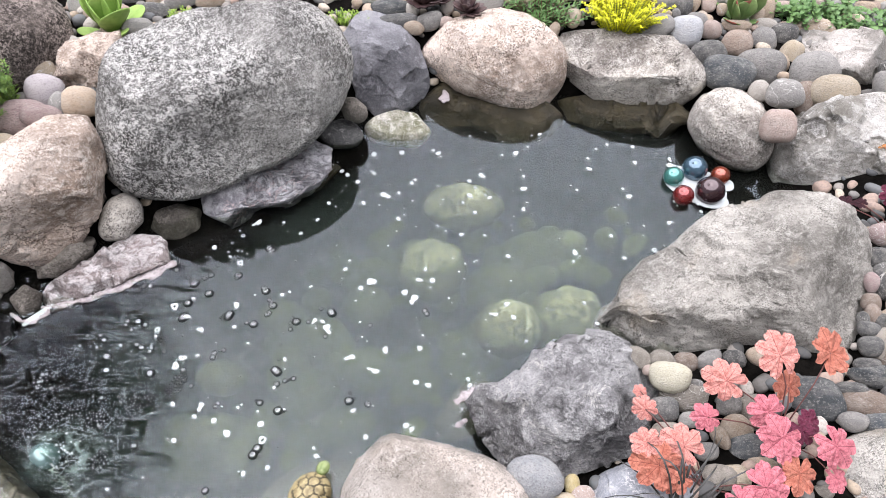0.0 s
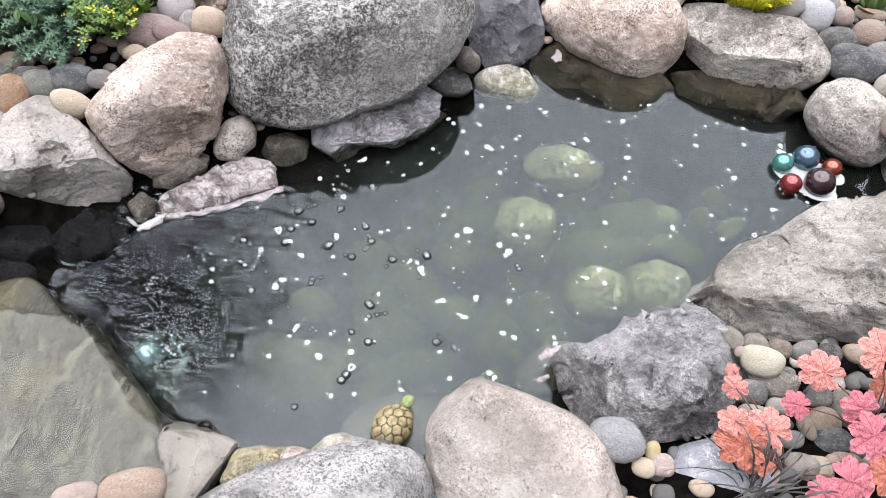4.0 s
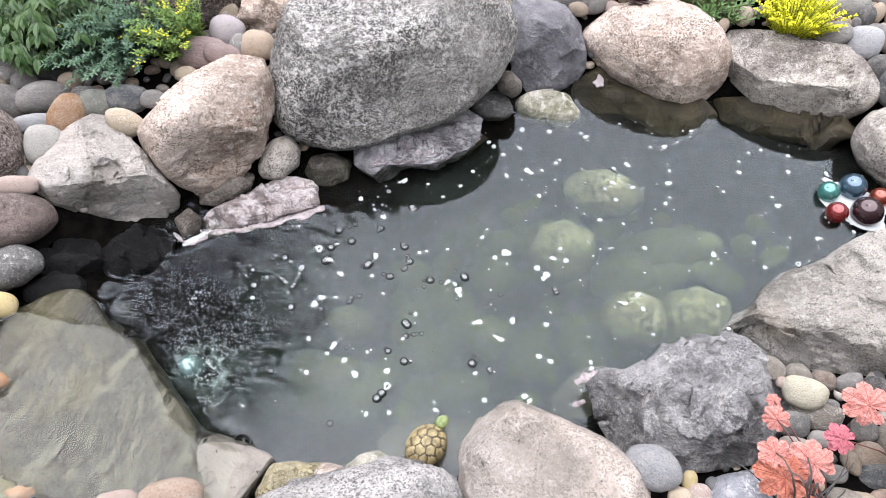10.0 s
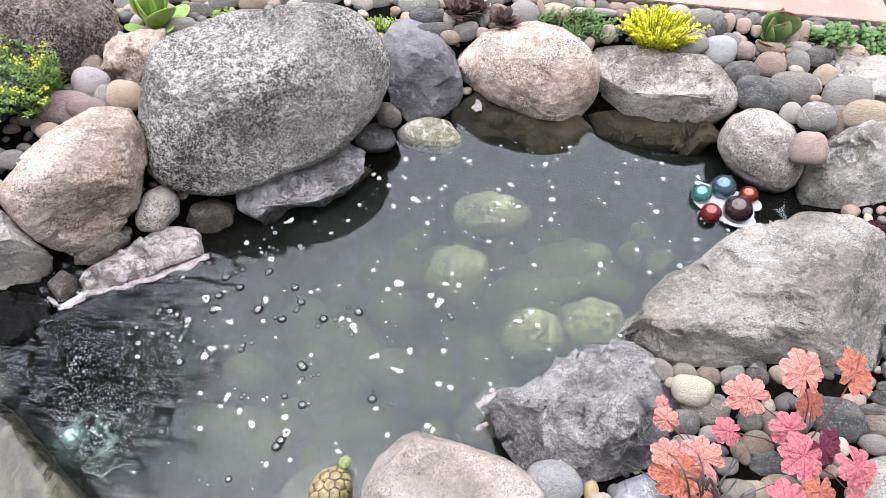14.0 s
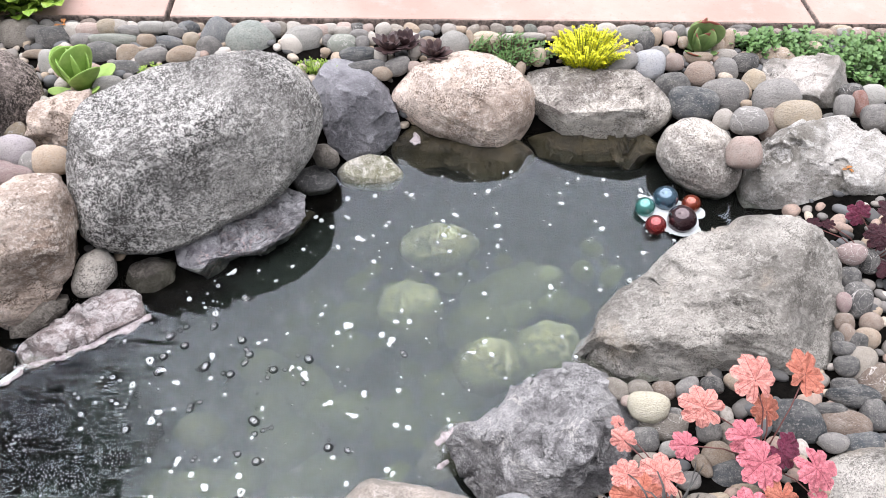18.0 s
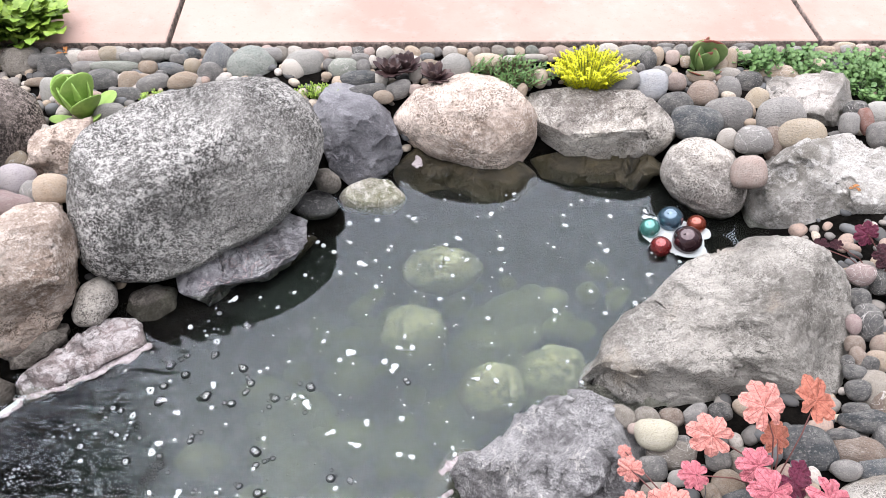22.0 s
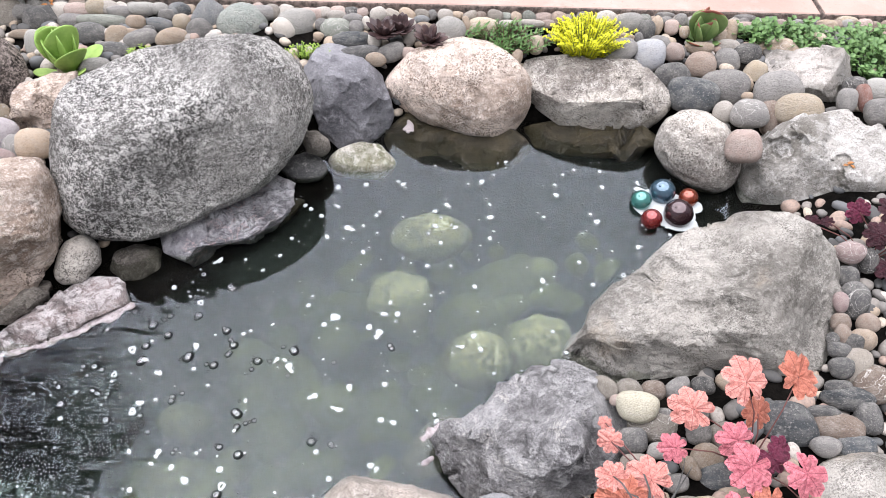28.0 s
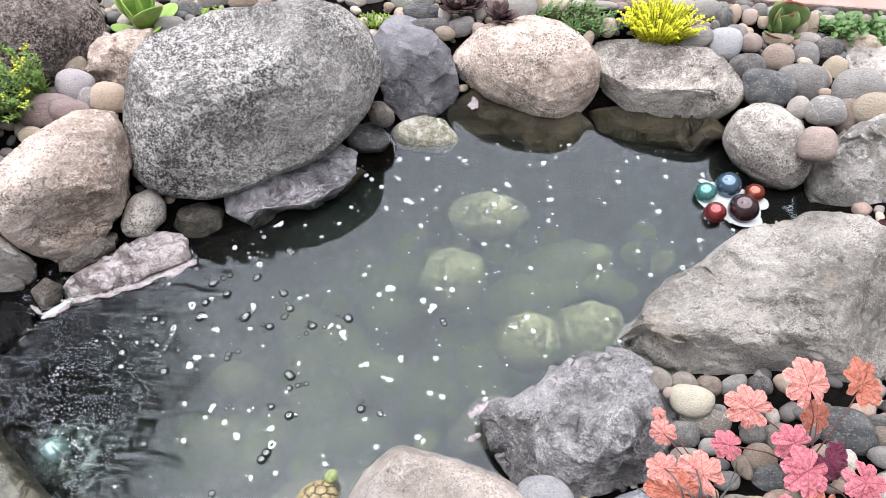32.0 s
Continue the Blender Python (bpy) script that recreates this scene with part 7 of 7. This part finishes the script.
def paddle(length, width, thick, bend=0.2, tip=0.5):
    """A thick fleshy leaf along +x that bends up at its end."""
    v, f = ICO[3]
    p = v.copy()
    s = (p[:, 0] + 1) / 2
    wide = np.where(s < 0.15, 0.5 + s * 3.0, 1.0) * (0.35 + 0.95 * s) * (1 - tip * np.maximum(s - 0.75, 0) * 1.2)
    return np.stack([s * length, p[:, 1] * width * wide, p[:, 2] * thick + bend * length * s * s + 0.25 * width * p[:, 1] ** 2], 1), f


def rosette(name, label, loc, rings, mat, seed, tip=0.5, edge=None):
    """rings: count, lift in degrees, length, width, thickness."""
    rng = random.Random(seed)
    base = tagged(new(name), label, "succulent", "succulents by the path")
    base.location = loc
    for count, lift, length, width, thick in rings:
        v, f = paddle(length, width, thick, 0.22, tip)
        me = mesh_of("leaf", v, f, mat)
        if edge:
            me.materials.append(MAT[edge])
            for poly in me.polygons:
                poly.material_index = 1 if poly.center.x > length * 0.93 else 0
        a0 = rng.uniform(0, 360)
        for k in range(count):
            ob = part("leaf", me, base)
            s = rng.uniform(0.85, 1.1)
            ob.matrix_local = pose(0, 0, 0.005, 0, 0, a0 + k * 360 / count + rng.uniform(-12, 12)) @ pose(0, 0, 0, rng.uniform(-15, 15), -lift + rng.uniform(-8, 8), 0) @ Matrix.Diagonal((s, s, s, 1))


plain("red_edge", (0.2, 0.06, 0.04), 0.5)
plain("olive_leaf", (0.11, 0.19, 0.06), 0.45, (0.2, 0.28, 0.1), 14)
rosette("paddle_succulent", "upright green paddle-leaved succulent among pebbles", (-1.0, 2.27, 0.16), [(3, 76, 0.15, 0.056, 0.008), (4, 52, 0.14, 0.056, 0.008), (4, 15, 0.11, 0.042, 0.007)], "jade_leaf", 2, 0.4)
rosette("paddle_succulent", "dark green paddle succulent with reddish rims", (0.955, 2.5, 0.15), [(3, 80, 0.13, 0.06, 0.008), (3, 58, 0.12, 0.055, 0.008), (4, 12, 0.09, 0.036, 0.006)], "olive_leaf", 8, 0.4, "red_edge")
for x, y, s in ((-0.08, 2.45, 2), (0.06, 2.42, 3), (-0.03, 2.47, 4)):
    rosette("black_rosette", "small near-black rosette succulent in the pebbles", (x, y, 0.19), [(5, 70, 0.03, 0.01, 0.004), (8, 45, 0.055, 0.013, 0.004), (10, 18, 0.065, 0.013, 0.004)], "black_leaf", s, 1.2)


def leaf_quads(verts, faces, p, d, length, width, rng, fold=0.25):
    """One pointed leaf of six faces at p along d."""
    d = Vector(d).normalized()
    side = d.cross(Vector((rng.uniform(-0.3, 0.3), rng.uniform(-0.3, 0.3), 1))).normalized()
    up = side.cross(d)
    p, b = Vector(p), len(verts)
    mid = p + d * (length * 0.45)
    tip = p + d * length - up * (length * 0.12)
    for q in (p, mid + side * width + up * (fold * width), mid, mid - side * width + up * (fold * width), tip,
              p + d * (length * 0.75) + side * (width * 0.7), p + d * (length * 0.75) - side * (width * 0.7)):
        verts.append(tuple(q))
    faces += [(b, b + 1, b + 2), (b, b + 2, b + 3), (b + 2, b + 1, b + 5), (b + 2, b + 5, b + 4), (b + 2, b + 4, b + 6), (b + 2, b + 6, b + 3)]


def clump(name, label, loc, spread, tall, stems, leaf, width, per, mat, stem_mat, seed, flowers=0, lean=(0, 0), category="plant", start=0.15, droop=0.35, hang=0.0):
    """A clump of leafy stems; foliage, stems and flowers are meshes of their own."""
    rng = random.Random(seed)
    base = tagged(new(name), label, category)
    base.location = loc
    lv, lf, sv, sf, heads = [], [], [], [], []
    ball_v, ball_f = ICO[2]
    for _ in range(stems):
        a, r = rng.uniform(0, 2 * math.pi), math.sqrt(rng.random())
        foot = Vector((spread[0] * r * math.cos(a) * 0.45, spread[1] * r * math.sin(a) * 0.45, -0.02))
        top = Vector((spread[0] * r * math.cos(a) + lean[0], spread[1] * r * math.sin(a) + lean[1], tall * rng.uniform(0.6, 1.0) * (1 - droop * r * r)))
        bend = (foot + top) / 2 + Vector((0, 0, tall * 0.18))
        pts = [foot.lerp(bend, t).lerp(bend.lerp(top, t), t) for t in (0, 0.25, 0.5, 0.75, 1)]
        v, f = tube([tuple(p) for p in pts], 0.0017, 0.0009, 4)
        k = len(sv)
        sv += v.tolist()
        sf += [[i + k for i in q] for q in f]
        for i in range(per):
            t = start + (1 - start) * (i + rng.random()) / per
            p = foot.lerp(bend, t).lerp(bend.lerp(top, t), t)
            along = (bend.lerp(top, t) - foot.lerp(bend, t)).normalized()
            w = i * 2.4 + rng.uniform(-0.3, 0.3)
            out = Vector((math.cos(w), math.sin(w), 0.15))
            leaf_quads(lv, lf, p, out * 0.8 + along * rng.uniform(0.35, 0.8) + Vector((0, -0.8, -1.3)) * hang, leaf * rng.uniform(0.7, 1.15) * (1.05 - 0.35 * t), width, rng)
        if flowers and rng.random() < flowers:
            fv, ff = [], []
            heads.append((fv, ff))
            for _ in range(12):
                k = len(fv)
                q = ball_v * rng.uniform(0.0018, 0.0034) * (1, 1, 0.7) + np.array(top) + (rng.gauss(0, 0.009), rng.gauss(0, 0.009), rng.gauss(0.004, 0.004))
                fv += q.tolist()
                ff += [[i + k for i in t] for t in ball_f]
    part("foliage", mesh_of("foliage", lv, lf, mat, False), base)
    part("stem", mesh_of("stem", sv, sf, stem_mat), base)
    for fv, ff in heads:
        part("flower_head", mesh_of("flower_head", fv, ff, "flower_yellow"), base, "small acid yellow flower heads")
    return base


clump("golden_sedum", "bright yellow feathery sedum spilling over pebbles", (0.57, 2.45, 0.16), (0.15, 0.09), 0.125, 115, 0.012, 0.0031, 42, "yellow_leaf", "green_stem", 1, 0.0, start=0.0, droop=0.4)
clump("finger_sedum", "low green finger-leaved sedum by the path", (0.315, 2.46, 0.16), (0.14, 0.08), 0.07, 90, 0.03, 0.003, 9, "sedum_leaf", "stem", 2)
clump("lime_sedum", "small lime green sedum tuft between stones", (-0.8, 2.335, 0.17), (0.055, 0.035), 0.05, 36, 0.012, 0.003, 14, "lime_leaf", "green_stem", 3)
clump("lime_sedum", "small yellow-green sedum tuft behind the boulder", (-0.32, 2.385, 0.16), (0.075, 0.035), 0.045, 44, 0.012, 0.0025, 16, "lime_leaf", "green_stem", 4)
clump("mat_sedum", "dense grey-green mat of small rounded leaves", (1.24, 2.5, 0.15), (0.19, 0.08), 0.1, 130, 0.026, 0.0085, 9, "sedum_leaf", "green_stem", 5)
clump("mat_sedum", "dense green mat of rounded leaves by the pale rock", (1.53, 2.38, 0.15), (0.18, 0.18), 0.12, 190, 0.026, 0.009, 9, "sedum_leaf", "green_stem", 6)
clump("leafy_shrub", "bright green broad-leaved plant beside the path", (-1.42, 2.66, 0.19), (0.3, 0.17), 0.17, 130, 0.07, 0.02, 8, "bright_leaf", "green_stem", 7)
clump("grey_spurge", "blue-green needle-leaved trailing spurge", (-1.37, 1.9, 0.17), (0.17, 0.21), 0.2, 190, 0.024, 0.0023, 50, "grey_leaf", "green_stem", 8, 0.03, (0.02, -0.1))
clump("flowering_spurge", "green spurge with acid yellow flower heads", (-1.2, 1.92, 0.17), (0.1, 0.15), 0.23, 70, 0.02, 0.0026, 40, "spurge_leaf", "green_stem", 9, 0.16, (0.0, -0.08), droop=0.2)
clump("dark_shrub", "dark green lance-leaved shrub over the pebbles", (-1.55, 1.92, 0.17), (0.2, 0.2), 0.27, 90, 0.075, 0.0095, 12, "dark_leaf", "green_stem", 10, 0, (0.02, -0.1), start=0.4, hang=0.7)
clump("weed", "small green seedling between pebbles", (1.33, 2.17, 0.19), (0.03, 0.03), 0.035, 8, 0.016, 0.004, 4, "lime_leaf", "green_stem", 11)


def build_patch():
    rng = np.random.RandomState(4)
    for x, y, z, a, b, turn in ((0.0, 2.205, 0.036, 0.015, 0.026, 10), (-0.004, 2.2, 0.037, 0.02, 0.01, 30)):
        v, f = blob(rng, 1.0, 0.3, 0.1, 30)
        ob = new("mineral_crust", mesh_of("mineral_crust", v, f, "crust_foam"))
        ob.matrix_world = pose(x, y, z, 0, 0, turn) @ Matrix.Diagonal((a, b, 0.02, 1))
        tagged(ob, "white mineral crust on the brown wet ledge", "crust")


build_patch()


def build_grass():
    rng = random.Random(12)
    base = tagged(new("mondo_grass"), "tuft of thin black grass blades over a bluish rock", "grass")
    base.location = (0.44, 0.875, 0.17)
    for k in range(34):
        a = rng.uniform(0, 2 * math.pi)
        length, h = rng.uniform(0.09, 0.2), rng.uniform(0.04, 0.12)
        verts, faces, w = [], [], rng.uniform(0.0014, 0.0026)
        side = Vector((-math.sin(a), math.cos(a), 0))
        for i in range(8):
            t = i / 7
            p = Vector((math.cos(a) * length * t, math.sin(a) * length * t, 0.02 + h * (1 - (1.6 * t - 0.8) ** 2 / 0.64)))
            q = w * (1 - t * t) + 0.0002
            verts += [tuple(p - side * q), tuple(p + Vector((0, 0, 0.0008))), tuple(p + side * q)]
            if i:
                b = 3 * i
                faces += [(b - 3, b - 2, b + 1, b), (b - 2, b - 1, b + 2, b + 1)]
        blade = part("blade", mesh_of("blade", verts, faces, "grass_blade"), base)
        blade.location = (rng.uniform(-0.03, 0.03), rng.uniform(-0.03, 0.03), 0)


build_grass()


def build_litter():
    rng = random.Random(14)
    for x, y, z in ((-1.12, 2.55, 0.215), (-1.3, 1.44, 0.17), (1.22, 1.9, 0.2)):
        verts, faces = [], []
        for _ in range(5):
            leaf_quads(verts, faces, (rng.uniform(-0.01, 0.01), rng.uniform(-0.01, 0.01), 0), (rng.uniform(-1, 1), rng.uniform(-1, 1), 0.3), 0.022, 0.005, rng)
        ob = new("dry_leaves", mesh_of("dry_leaves", verts, faces, "leaf_litter", False))
        ob.location = (x, y, z)
        tagged(ob, "curled rusty dry leaves caught between stones", "leaf litter")


build_litter()


def build_hose():
    """The open end of a black plastic pipe at the foot of the wedge slab."""
    n, verts, faces = 28, [], []
    for r, z in ((0.0205, -0.03), (0.0205, 0.01), (0.0195, 0.0115), (0.0175, 0.0115), (0.0165, 0.01), (0.0165, -0.03)):
        verts += [(r * math.cos(2 * math.pi * i / n), r * math.sin(2 * math.pi * i / n), z) for i in range(n)]
    for k in range(5):
        faces += [(k * n + i, k * n + (i + 1) % n, (k + 1) * n + (i + 1) % n, (k + 1) * n + i) for i in range(n)]
    ob = new("hose_end", mesh_of("hose_end", verts, faces, "black_plastic"))
    ob.matrix_world = pose(-0.695, 0.882, 0.002, -8, 6, 0)
    tagged(ob, "open end of a black plastic hose at the waterline", "hose")


plain("black_plastic", (0.012, 0.012, 0.013), 0.35)
build_hose()


def build_rubble():
    """Small algae-grown stones on the pond's bed."""
    rng = np.random.RandomState(41)
    v, f = ICO[3]
    verts, tris = [], []
    while len(verts) < 130:
        x, y = rng.uniform(-0.7, 0.85), rng.uniform(0.98, 2.1)
        if off_shore(x, y) > -0.08:
            continue
        r = rng.uniform(0.015, 0.05)
        q = v * (1 + 0.2 * fractal(v * 0.9, len(verts), 2))[:, None] * (r * rng.uniform(0.9, 1.5), r, r * 0.8)
        a = rng.uniform(0, 6.3)
        q = np.stack([q[:, 0] * np.cos(a) - q[:, 1] * np.sin(a) + x, q[:, 0] * np.sin(a) + q[:, 1] * np.cos(a) + y, q[:, 2] - 0.27 + rng.uniform(0, 0.06)], 1)
        tris.append(np.array(f) + len(verts) * len(v))
        verts.append(q)
    me = mesh_of("pond_rubble", np.concatenate(verts), np.concatenate(tris).tolist(), "rock_algae")
    tagged(new("pond_rubble", me), "small algae-grown stones on the bed of the pond", "stones", kind="stuff")


build_rubble()
